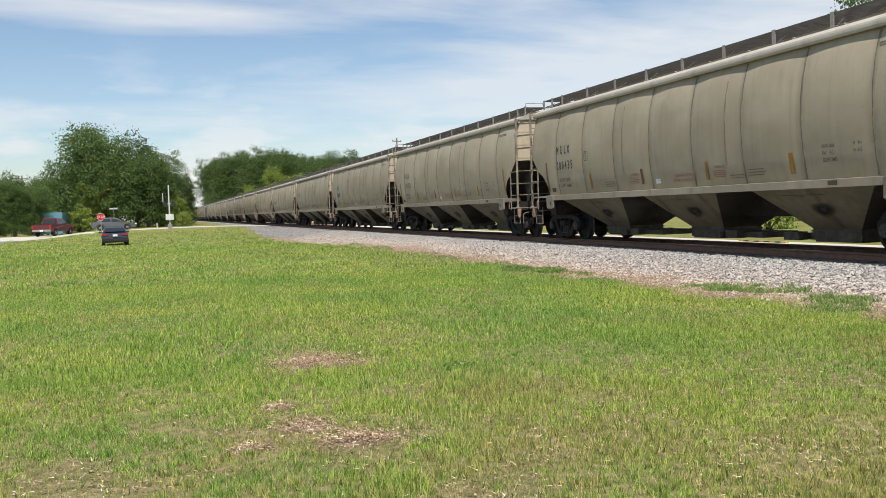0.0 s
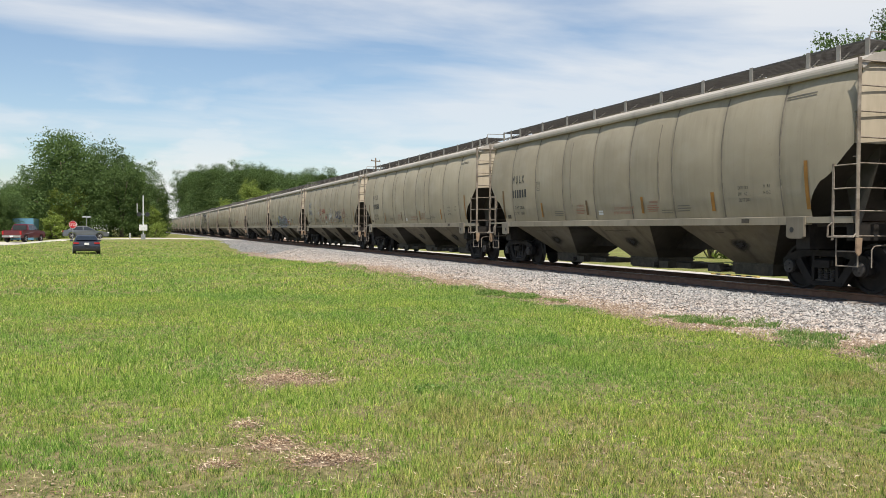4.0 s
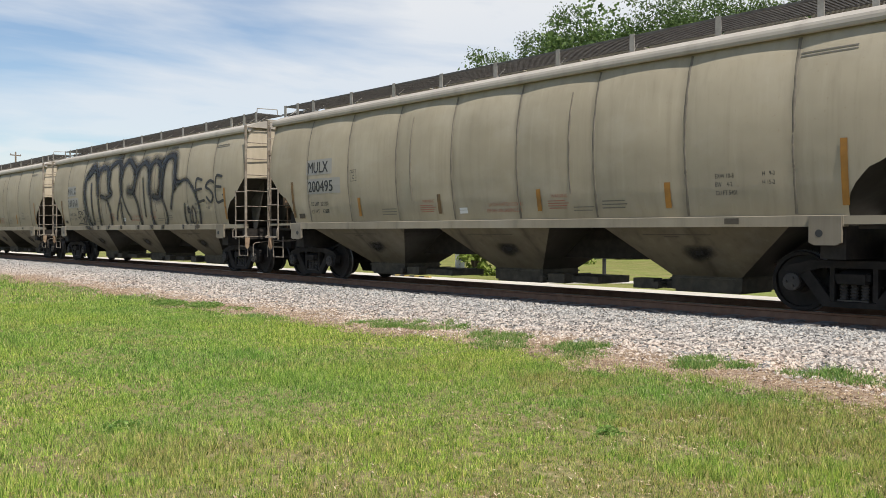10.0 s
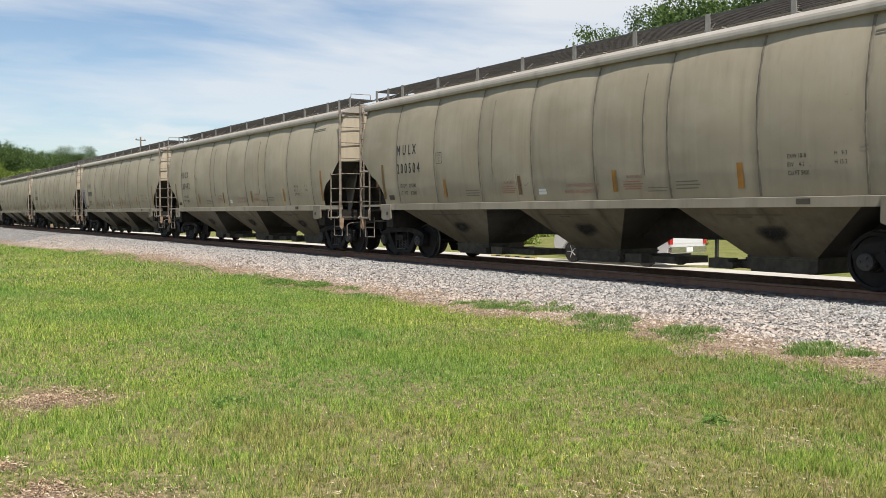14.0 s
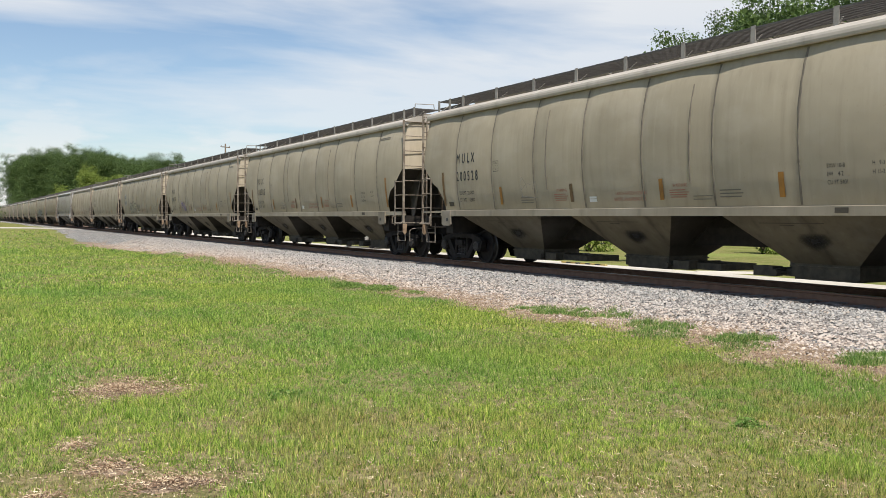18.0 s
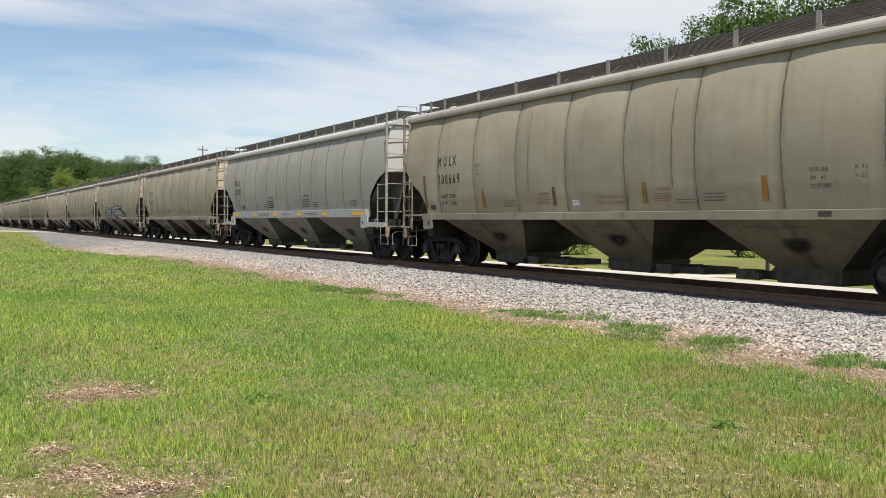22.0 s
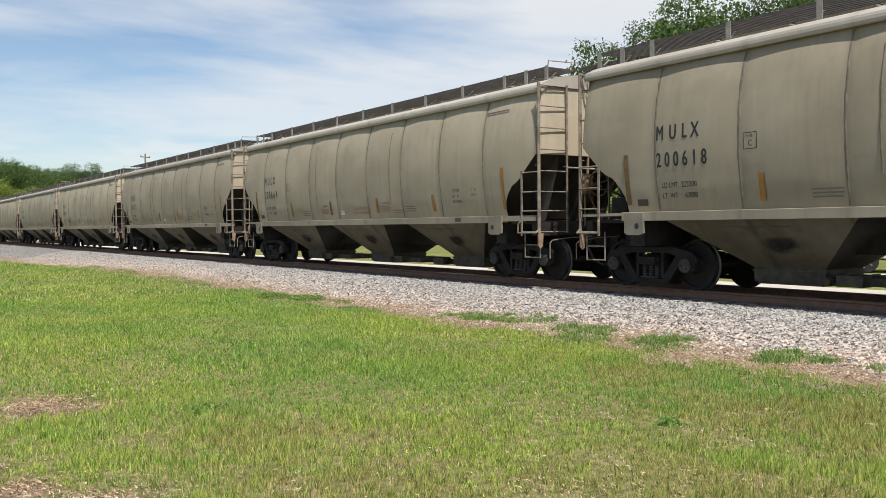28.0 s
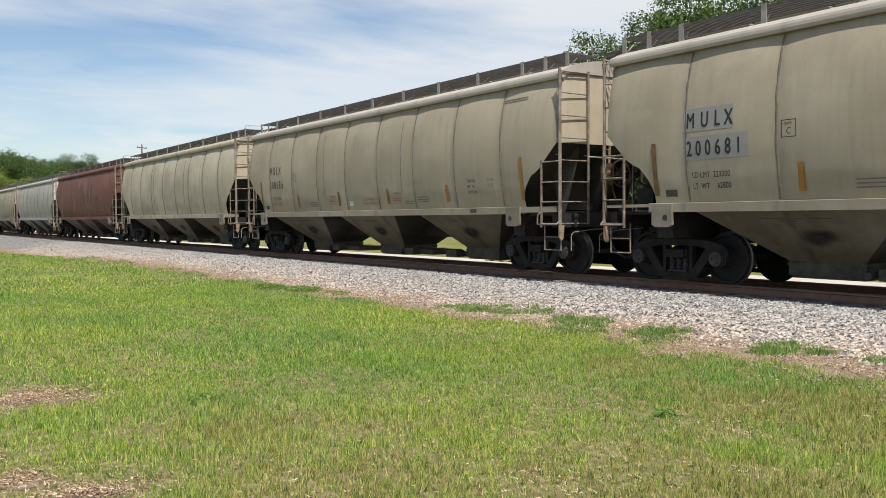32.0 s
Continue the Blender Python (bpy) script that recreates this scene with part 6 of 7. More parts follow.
# ---- vehicles ----
def car_body_paint(name, color, rough=0.3):
    m = mat(name, color, rough, 0.25, 0.5)
    m.node_tree.nodes["Principled BSDF"].inputs["Coat Weight"].default_value = 0.6
    gg = Graph(m)
    gg.base(gg.mix(gg.math("MULTIPLY", gg.noise(gg.coord(), 3.0, 4.0), 0.25), color, tuple(v * 0.7 + 0.03 for v in color)))
    return m


M["glass"] = mat("dark_window_glass", (0.02, 0.025, 0.03), 0.06, 0.0, 0.7)
M["tyre"] = grimy_metal("tyre_rubber", (0.02, 0.02, 0.02), (0.04, 0.038, 0.035), 0.9)
M["alloy"] = mat("alloy_rim", (0.5, 0.5, 0.5), 0.3, 0.9)
M["tail"] = mat("tail_lamp_red", (0.4, 0.02, 0.02), 0.25)
M["lamp"] = mat("head_lamp", (0.75, 0.75, 0.72), 0.15)
M["trim_black"] = mat("black_trim", (0.02, 0.02, 0.02), 0.5)
M["plate_white"] = mat("plate_white", (0.7, 0.7, 0.68), 0.5)
M["chrome"] = mat("chrome_bumper", (0.6, 0.6, 0.6), 0.2, 1.0)


def tapered(bm, outline, half, tuck, zb, zt):
    """A prism across the car whose sides lean in from half, at zb, by tuck at zt."""
    def w(z):
        return half - tuck * max(0.0, min(1.0, (z - zb) / (zt - zb)))
    lo, hi = [[bm.verts.new((s * w(z), y, z)) for y, z in outline] for s in (-1, 1)]
    n = len(outline)
    for i in range(n):
        bm.faces.new([lo[i], lo[(i + 1) % n], hi[(i + 1) % n], hi[i]])
    bm.faces.new(lo[::-1])
    bm.faces.new(hi)
    bmesh.ops.recalc_face_normals(bm, faces=list(bm.faces))
    bmesh.ops.bevel(bm, geom=list(bm.edges), offset=0.045, segments=2, affect="EDGES")


def arched(y0, y1, zlow, axles, r):
    """The lower edge of a body with wheel arches, from back to front."""
    pts = [(y0, zlow)]
    for a in sorted(axles):
        for k in range(9):
            t = math.pi - math.pi * k / 8
            pts.append((a + r * math.cos(t), max(zlow, 0.34 + r * math.sin(t)) if 0 < k < 8 else zlow))
    pts.append((y1, zlow))
    return pts


def vehicle(name, label, kind, paint):
    root = tagged(new(name), label, "pickup" if kind == "pickup" else "car", "motor vehicles")
    if kind == "pickup":
        half, ax, r = 0.98, (-1.85, 1.85), 0.40
        low = arched(-2.85, 2.85, 0.48, ax, 0.50)
        out = low + [(2.92, 0.75), (2.85, 1.08), (2.6, 1.16), (1.3, 1.24), (-2.88, 1.22), (-2.9, 0.8)]
        cab = [(1.35, 1.2), (0.65, 1.82), (0.3, 1.88), (-0.75, 1.88), (-0.98, 1.75), (-1.08, 1.2)]
        glassw = [[(1.15, 1.27), (0.62, 1.74), (0.1, 1.76), (0.1, 1.27)], [(0.02, 1.27), (0.02, 1.76), (-0.7, 1.76), (-0.92, 1.27)]]
        rear, front, zt = (-1.065, 1.28, 1.74), (1.33, 0.70, 1.25, 1.80), 1.88
    else:
        half, ax, r = 0.91, (-1.42, 1.40), 0.33
        low = arched(-2.3, 2.3, 0.27, ax, 0.40)
        out = low + [(2.38, 0.5), (2.3, 0.68), (1.9, 0.80), (0.95, 0.92), (-1.75, 0.99), (-2.28, 0.96), (-2.38, 0.6)]
        cab = [(1.05, 0.9), (0.25, 1.36), (-0.2, 1.43), (-0.9, 1.41), (-1.35, 1.28), (-1.95, 0.97)]
        glassw = [[(0.8, 0.97), (0.25, 1.29), (-0.25, 1.35), (-0.25, 0.97)], [(-0.33, 0.97), (-0.33, 1.35), (-0.9, 1.33), (-1.3, 1.2), (-1.5, 0.99)]]
        rear, front, zt = (-1.95, 1.0, 1.36), (1.02, 0.28, 0.93, 1.34), 1.43
    bm = bmesh.new()
    tapered(bm, out, half, 0.06, 0.8, out[-3][1] + 0.05)
    body = part("body", bm, paint, root)
    bm = bmesh.new()
    zb = cab[0][1]
    tapered(bm, cab, half - 0.06, 0.22, zb, zt)
    cabin = part("cabin", bm, paint, root)
    def cab_w(z):
        return half - 0.06 - 0.22 * (z - zb) / (zt - zb)
    for s in (-1, 1):
        for poly in glassw:
            bm = bmesh.new()
            vs = [bm.verts.new((s * (cab_w(z) + 0.006), y, z)) for y, z in poly]
            ws = [bm.verts.new((s * (cab_w(z) - 0.02), y, z)) for y, z in poly]
            bm.faces.new(vs)
            for i in range(len(vs)):
                bm.faces.new([vs[i], vs[(i + 1) % len(vs)], ws[(i + 1) % len(vs)], ws[i]])
            part("side_window", bm, M["glass"], cabin)
        bm = bmesh.new()
        box(bm, *sorted((s * (half - 0.05), s * (half + 0.16))), 0.72, 0.84, zb + 0.03, zb + 0.18)
        part("wing_mirror", bm, paint if kind != "pickup" else M["trim_black"], cabin)
    bm = bmesh.new()
    y0, z0, z1 = rear
    if kind == "pickup":
        box(bm, -0.68, 0.68, y0 - 0.02, y0 + 0.03, z0, z1)
    else:
        vs = [bm.verts.new(p) for p in ((-0.72, -1.97, 1.03), (0.72, -1.97, 1.03), (0.6, -1.38, 1.30), (-0.6, -1.38, 1.30))]
        for v in vs:
            v.co += Vector((0, -0.02, 0.035))
        bm.faces.new(vs)
    part("rear_window", bm, M["glass"], cabin)
    bm = bmesh.new()
    ya, yb, za, zc = front
    vs = [bm.verts.new(p) for p in ((-0.74, ya, za), (0.74, ya, za), (0.62, yb, zc), (-0.62, yb, zc))]
    for v in vs:
        v.co += Vector((0, 0.03, 0.03))
    bm.faces.new(vs)
    part("windscreen", bm, M["glass"], cabin)
    yb = -2.92 if kind == "pickup" else -2.39
    yf = 2.93 if kind == "pickup" else 2.38
    for s in (-1, 1):
        bm = bmesh.new()
        if kind == "pickup":
            box(bm, *sorted((s * 0.80, s * 0.955)), yb - 0.01, yb + 0.1, 0.80, 1.18)
        else:
            box(bm, *sorted((s * 0.5, s * 0.88)), yb - 0.0, yb + 0.14, 0.80, 0.90)
        part("tail_lamp", bm, M["tail"], body, "red tail lamp")
        bm = bmesh.new()
        box(bm, *sorted((s * 0.5, s * 0.9)), yf - 0.2, yf - 0.02, 0.62 if kind != "pickup" else 0.85, 0.74 if kind != "pickup" else 1.05)
        part("head_lamp", bm, M["lamp"], body)
    bm = bmesh.new()
    box(bm, -half + 0.04, half - 0.04, yb - 0.05, yb + 0.1, 0.36 if kind != "pickup" else 0.52, 0.52 if kind != "pickup" else 0.72)
    bmesh.ops.bevel(bm, geom=list(bm.edges), offset=0.03, segments=2, affect="EDGES")
    part("rear_bumper", bm, M["trim_black"] if kind != "pickup" else M["chrome"], body)
    bm = bmesh.new()
    zp = 0.80 if kind != "pickup" else 0.62
    box(bm, -0.16, 0.16, yb - 0.07, yb - 0.045, zp - 0.08, zp + 0.08)
    part("plate", bm, M["plate_white"], body)
    for a in ax:
        for s in (-1, 1):
            bm = bmesh.new()
            turned(bm, [(s * (half - 0.2), r * 0.7), (s * (half - 0.21), r * 0.95), (s * (half - 0.17), r), (s * (half - 0.03), r), (s * half, r * 0.95), (s * (half - 0.005), r * 0.68)], 22, "x")
            w = part("wheel", bm, M["tyre"], root)
            w.location = (0, a, r)
            bm = bmesh.new()
            turned(bm, [(s * (half - 0.12), r * 0.67), (s * (half - 0.01), r * 0.66), (s * (half - 0.03), r * 0.56), (s * (half - 0.04), 0.05), (s * (half - 0.02), 0.0001)], 16, "x")
            for q in range(5):
                an = q * 1.2566
                rod(bm, (s * (half - 0.025), 0, 0), (s * (half - 0.02), r * 0.6 * math.cos(an), r * 0.6 * math.sin(an)), 0.03, 5)
            part("rim", bm, M["alloy"], w)
    return root


def park(ob, x, y, turn, dz=0.0):
    ob.location = (x, y, float(height(x, y)) + dz)
    ob.rotation_euler = (0, 0, radians(turn))


SEDAN = vehicle("sedan", "dark blue-grey sedan parked on the grass, rear towards the lawn", "sedan", car_body_paint("paint_slate", (0.03, 0.033, 0.045)))
park(SEDAN, -3.3, 68, 4, -0.05)
RED = vehicle("pickup_truck", "dark red crew-cab pickup waiting on the road", "pickup", car_body_paint("paint_red", (0.11, 0.008, 0.01)))
park(RED, -10.7, 98.0, -17, 0.06)
SILVER_CAR = vehicle("sedan", "silver grey sedan standing at the crossing", "sedan", car_body_paint("paint_silver", (0.10, 0.105, 0.105)))
park(SILVER_CAR, -5.0, 102.2, -86, 0.05)
WHITE = vehicle("pickup_truck", "white compact pickup driving along the road beyond the track", "pickup", car_body_paint("paint_white", (0.72, 0.72, 0.72)))
for ob in WHITE.children:
    ob.location *= 0.86
    ob.scale = (0.86, 0.86, 0.86)
PARKED = vehicle("pickup_truck", "white pickup parked beyond the road", "pickup", car_body_paint("paint_white_old", (0.7, 0.7, 0.69)))
park(PARKED, 30.2, 14.7, 31)
DARK = vehicle("sedan", "dark green car parked beside the white house", "sedan", car_body_paint("paint_green", (0.025, 0.04, 0.035)))
park(DARK, 41.0, 19.6, 40)


# ---- signs, poles, street things ----
M["white_steel"] = grimy_metal("white_painted_steel", (0.68, 0.68, 0.66), (0.5, 0.5, 0.48), 0.5)
M["sign_red"] = mat("sign_red", (0.42, 0.015, 0.02), 0.45)
M["galv"] = grimy_metal("galvanised_post", (0.38, 0.38, 0.38), (0.28, 0.28, 0.28), 0.5, 0.6)
M["wood_pole"] = grimy_metal("pole_wood", (0.16, 0.12, 0.09), (0.24, 0.19, 0.15), 0.9)

stop = tagged(new("stop_sign"), "red octagonal stop sign on a steel post", "stop sign")
bm = bmesh.new()
box(bm, -0.03, 0.03, -0.02, 0.02, -0.3, 2.0)
part("post", bm, M["galv"], stop)
bm = bmesh.new()
octo = [(0.40 * math.cos(math.pi / 8 + i * math.pi / 4), 1.58 + 0.40 * math.sin(math.pi / 8 + i * math.pi / 4)) for i in range(8)]
prism(bm, octo, "y", -0.05, -0.03)
face = part("sign_face", bm, M["sign_red"], stop)
uv, fs = lettering("STOP", 0.26, 0.85)
uv = uv - uv.mean(0) + [0.0, 1.58]
part("legend", ([(a, -0.056, b) for a, b in uv], fs), M["white_steel"], face)
bm = bmesh.new()
for i in range(8):
    a, b = Vector((octo[i][0], -0.053, octo[i][1])), Vector((octo[(i + 1) % 8][0], -0.053, octo[(i + 1) % 8][1]))
    c = Vector((0, -0.053, 1.58))
    bm.faces.new([bm.verts.new(q) for q in (a.lerp(c, 0.03), b.lerp(c, 0.03), b.lerp(c, 0.09), a.lerp(c, 0.09))])
part("border", bm, M["white_steel"], face)
stop.location = (-5.75, 93, float(height(-5.75, 93)))

street = tagged(new("street_sign"), "street name sign on a thin post", "street sign")
bm = bmesh.new()
rod(bm, (0, 0, -0.3), (0, 0, 2.6), 0.03, 8)
part("post", bm, M["galv"], street)
bm = bmesh.new()
box(bm, -0.48, 0.48, -0.01, 0.01, 2.42, 2.62)
blade = part("name_blade", bm, M["galv"], street)
bm = bmesh.new()
box(bm, -0.36, 0.36, -0.014, -0.011, 2.49, 2.55)
part("writing", bm, M["white_steel"], blade)
street.location = (-5.1, 105.5, float(height(-5.1, 105.5)))

signal = tagged(new("crossing_signal"), "railway crossing signal mast with twin lamps and a white relay box", "crossing signal")
bm = bmesh.new()
rod(bm, (0, 0, 0.3), (0, 0, 4.75), 0.065, 10)
part("mast", bm, M["white_steel"], signal)
bm = bmesh.new()
box(bm, -0.22, 0.22, -0.22, 0.22, -0.3, 0.55)
part("base", bm, M["galv"], signal)
bm = bmesh.new()
box(bm, -0.42, 0.42, -0.22, 0.22, 0.95, 1.6)
bmesh.ops.bevel(bm, geom=list(bm.edges), offset=0.03, segments=1, affect="EDGES")
part("relay_box", bm, M["white_steel"], signal)
bm = bmesh.new()
rod(bm, (-0.5, 0, 2.72), (0.5, 0, 2.72), 0.04, 8)
arm = part("cross_arm", bm, M["white_steel"], signal)
for s in (-1, 1):
    bm = bmesh.new()
    turned(bm, [(-0.12, 0.25), (-0.10, 0.25), (-0.09, 0.11), (0.1, 0.09), (0.12, 0.0001)], 16, "y", (s * 0.42, 0, 2.72))
    part("lamp_hood", bm, M["trim_black"], arm)
bm = bmesh.new()
rod(bm, (-0.62, 0, 2.9), (-0.62, 0, 3.9), 0.04, 6)
part("gate_arm_stub", bm, M["white_steel"], signal)
signal.location = (0.95, 98, float(height(0.95, 98)))

bm = bmesh.new()
rod(bm, (0, 0, -0.2), (0, 0, 0.7), 0.06, 8)
mk = tagged(part("marker_post", bm, M["white_steel"]), "short white marker post by the crossing", "marker post")
mk.location = (-0.4, 98.5, float(height(-0.4, 98.5)))

box_ = tagged(new("storage_container"), "pale blue steel container behind the trees", "container")
bm = bmesh.new()
box(bm, -1.25, 1.25, -3, 3, 0.15, 2.75)
body = part("box", bm, car_body_paint("container_blue", (0.10, 0.26, 0.38), 0.6), box_)
for i in range(9):
    bm = bmesh.new()
    box(bm, -1.1 + i * 0.27, -1.0 + i * 0.27, -3.03, -2.99, 0.25, 2.65)
    part("rib", bm, M["spray_teal"], body)
bm = bmesh.new()
for x in (-1.1, 1.1):
    for y in (-2.8, 2.8):
        box(bm, x - 0.12, x + 0.12, y - 0.15, y + 0.15, -0.3, 0.15)
part("skid", bm, M["under"], box_)
box_.location = (-12.6, 116, float(height(-12.6, 116)))


def utility_pole(x, y, tall, arm):
    root = tagged(new("utility_pole"), "wooden utility pole with a cross arm", "utility pole", "utility poles")
    bm = bmesh.new()
    turned(bm, [(-0.5, 0.17), (tall * 0.5, 0.14), (tall, 0.1)], 10, "z")
    part("pole", bm, M["wood_pole"], root)
    bm = bmesh.new()
    box(bm, -arm, arm, -0.06, 0.06, tall - 0.55, tall - 0.42)
    ca = part("cross_arm", bm, M["wood_pole"], root)
    for s in (-0.9, 0.0, 0.9):
        bm = bmesh.new()
        turned(bm, [(tall - 0.42, 0.04), (tall - 0.36, 0.07), (tall - 0.28, 0.05), (tall - 0.22, 0.02)], 8, "z", (s * arm, 0, 0))
        part("insulator", bm, M["galv"], ca)
    root.location = (x, y, float(height(x, y)))
    root.rotation_euler = (0, 0, 0.5)


utility_pole(34.3, 125, 12.4, 0.9)
utility_pole(-19.0, 138, 8.5, 0.8)

ped = tagged(new("cable_pedestal"), "white utility pedestal on the far verge", "pedestal")
bm = bmesh.new()
box(bm, -0.16, 0.16, -0.14, 0.14, -0.1, 0.92)
bmesh.ops.bevel(bm, geom=list(bm.edges), offset=0.02, segments=1, affect="EDGES")
part("cabinet", bm, M["white_steel"], ped)
bm = bmesh.new()
box(bm, -0.19, 0.19, -0.17, 0.17, 0.92, 1.02)
part("cap", bm, M["galv"], ped)
ped.location = (25.0, 27.1, float(height(25.0, 27.1)))

mail = tagged(new("mailbox"), "dark roadside mailbox on a post", "mailbox")
bm = bmesh.new()
box(bm, -0.045, 0.045, -0.045, 0.045, -0.2, 1.05)
part("post", bm, M["trim_black"], mail)
bm = bmesh.new()
prism(bm, [(-0.12, 1.05), (0.12, 1.05), (0.12, 1.2), (0.085, 1.27), (0.0, 1.3), (-0.085, 1.27), (-0.12, 1.2)], "y", -0.25, 0.25)
mb = part("box", bm, M["trim_black"], mail)
bm = bmesh.new()
box(bm, 0.12, 0.135, -0.05, 0.1, 1.12, 1.3)
part("flag", bm, M["sign_red"], mb)
mail.location = (23.1, 18.0, float(height(23.1, 18.0)))

M["faded_yellow"] = grimy_metal("faded_yellow_paint", (0.5, 0.36, 0.09), (0.38, 0.29, 0.11))
bar = tagged(new("striped_kerb"), "low black and yellow striped parking kerb", "kerb")
for i in range(9):
    bm = bmesh.new()
    box(bm, -0.06, 0.06, i * 0.28, i * 0.28 + 0.278, 0.0, 0.045)
    part("stripe", bm, M["faded_yellow"] if i % 2 == 0 else M["trim_black"], bar)
bar.location = (20.2, 23.5, float(height(20.2, 23.5)) + 0.05)

# white house with a porch beyond the road
house = tagged(new("house"), "white sided single-storey house with a porch", "house")
M["siding"] = grimy_metal("white_siding", (0.7, 0.69, 0.66), (0.6, 0.59, 0.56), 0.6, 0.0, 1.0)
M["shingle"] = grimy_metal("roof_shingle", (0.13, 0.12, 0.115), (0.19, 0.175, 0.165), 0.95)
bm = bmesh.new()
box(bm, 0, 8, -7, 6, -0.3, 2.9)
hw = part("wall", bm, M["siding"], house)
bm = bmesh.new()
prism(bm, [(-2.9, 2.75), (4, 5.2), (9, 2.75), (9, 2.9), (4, 5.4), (-2.9, 2.9)], "y", -7.5, 6.5)
part("roof", bm, M["shingle"], house)
bm = bmesh.new()
box(bm, -2.6, 0, -7, 6, -0.3, 0.25)
part("porch_floor", bm, M["concrete"], house)
for y in (-6.6, -2.4, 1.8, 5.8):
    bm = bmesh.new()
    box(bm, -2.5, -2.25, y - 0.12, y + 0.12, 0.25, 2.78)
    part("porch_column", bm, M["siding"], house)
for y in (-4.5, 3.5):
    bm = bmesh.new()
    box(bm, -0.05, -0.01, y - 0.6, y + 0.6, 1.0, 2.3)
    wd = part("window", bm, M["white_steel"], hw)
    bm = bmesh.new()
    box(bm, -0.07, -0.052, y - 0.5, y + 0.5, 1.1, 2.2)
    part("pane", bm, M["glass"], wd)
bm = bmesh.new()
box(bm, -0.06, -0.01, -0.5, 0.5, 0.25, 2.3)
part("door", bm, M["trim_black"], hw)
house.location = (46, 12.5, float(height(46, 12.5)))

# ---- numbers on the cars, paint scrawls ----
NUMBERS = {-1: "200435", 0: "200458", 1: "200688", 6: "200665", 7: "200578", 8: "200666", 9: "200427", 10: "200656", 11: "200495", 12: "200560", 13: "200569", 14: "200405", 15: "200671", 16: "200504",
           17: "200442", 20: "200440", 21: "200528", 22: "200585", 23: "200678", 24: "200692", 25: "200649", 26: "200669", 28: "200653", 29: "200679", 30: "200657", 33: "200618", 34: "200664", 35: "200675",
           36: "200482", 37: "200603", 38: "200681", 39: "200686"}
PATCHED = (6, 12, 24, 38)
BOLD = (1, 2, 11, 13, 14, 37)
def stencil(text):
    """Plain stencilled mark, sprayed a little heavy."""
    a = lettering(text, 0.26, 0.66, 0, 1.66)
    return joined(a, moved(a, 0.012, 0), moved(a, 0.006, 0.005))


MARK = stencil("MULX")
for k, car in CARS.items():
    if k in ODD:
        continue
    if k in PATCHED:
        on_side("renumber_patch", bars([(-0.06, 0.98, -0.06, 0.33)]), 6.40, 2.72, M["patch_grey"], car, 0.002)
        on_side("renumber_patch", bars([(-0.06, 1.26, -0.06, 0.33)]), 6.40, 2.24, M["patch_grey"], car, 0.002)
    if k in BOLD:
        heavy = [lettering(w, 0.275, s) for w, s in (("MULX", 0.9), (NUMBERS.get(k, "200000"), 0.98))]
        on_side("renumber_patch", bars([(-0.06, 1.12, -0.05, 0.33)]), 6.40, 2.70, M["patch_grey"], car, 0.002)
        on_side("renumber_patch", bars([(-0.06, 1.45, -0.05, 0.33)]), 6.40, 2.22, M["patch_grey"], car, 0.002)
        for z, w in ((4.06, 0.48), (3.82, 0.58)):
            part("end_patch", ([(0.93 - w / 2, -HALF - 0.05, z), (0.93 + w / 2, -HALF - 0.05, z), (0.93 + w / 2, -HALF - 0.05, z + 0.15), (0.93 - w / 2, -HALF - 0.05, z + 0.15)], [(0, 1, 2, 3)]), M["patch_grey"], car)
        on_side("reporting_mark", joined(heavy[0], moved(heavy[0], 0.014, 0)), 6.40, 2.70, M["black_paint"], car)
        if k in NUMBERS:
            on_side("car_number", joined(heavy[1], moved(heavy[1], 0.014, 0)), 6.40, 2.22, M["black_paint"], car)
        continue
    on_side("reporting_mark", MARK, 6.40, 2.72, M["black_paint"], car)
    on_side("car_number", stencil(NUMBERS[k]) if k in NUMBERS else bars([(i * 0.2, i * 0.2 + 0.13, 0, 0.26) for i in range(6)]), 6.40, 2.24, M["black_paint"], car)

car = CARS[27]
on_side("reporting_mark", lettering("MULX", 0.27, 0.82), 6.74, 2.76, M["black_paint"], car)
on_side("car_number", lettering("201280", 0.27, 0.82), 6.74, 2.38, M["black_paint"], car)
on_side("load_data", joined(moved(lettering("LD LMT 225300", 0.09, 0.85), 0, 0.32), moved(lettering("LT  WT   60700", 0.09, 0.85), 0, 0.16), moved(lettering("FT      5200", 0.09, 0.85), 0.14, 0)), 6.70, 1.74, M["black_paint"], car)
on_side("card_holder", bars([(0.0, 0.26, 0.0, 0.16)]), 5.70, 1.74, M["gate"], car)
for y in (2.25, -1.53):
    on_side("warning_heading", lettering("WARNING", 0.1, 0.9), y, 2.12, M["black_paint"], car)
    on_side("warning_text", bars([(-0.1, 0.6, 0.24, 0.27), (-0.1, 0.66, 0.16, 0.19), (-0.1, 0.62, 0.08, 0.11), (-0.1, 0.54, 0.0, 0.03)]), y, 1.76, M["stain"], car)
for y in (2.88, -2.45, -5.75):
    on_side("small_stencil", bars([(0.0, 0.4, 0.14, 0.16), (0.0, 0.42, 0.07, 0.09), (0.0, 0.4, 0.0, 0.02)]), y, 1.75, M["stain"], car)
for y, w in ((7.08, 0.9), (4.12, 0.5), (1.62, 0.5), (-1.02, 0.5), (-3.5, 0.46), (-5.98, 0.9)):
    on_side("reflector", bars([(0.0, w, 0.0, 0.11)]), min(y, 6.9), 1.43, M["yellow_reflector"], car, 0.004)
on_side("sill_text", lettering("DO NOT HAMMER ON CAR", 0.085, 0.82), 3.33, 1.445, M["black_paint"], car, 0.004)
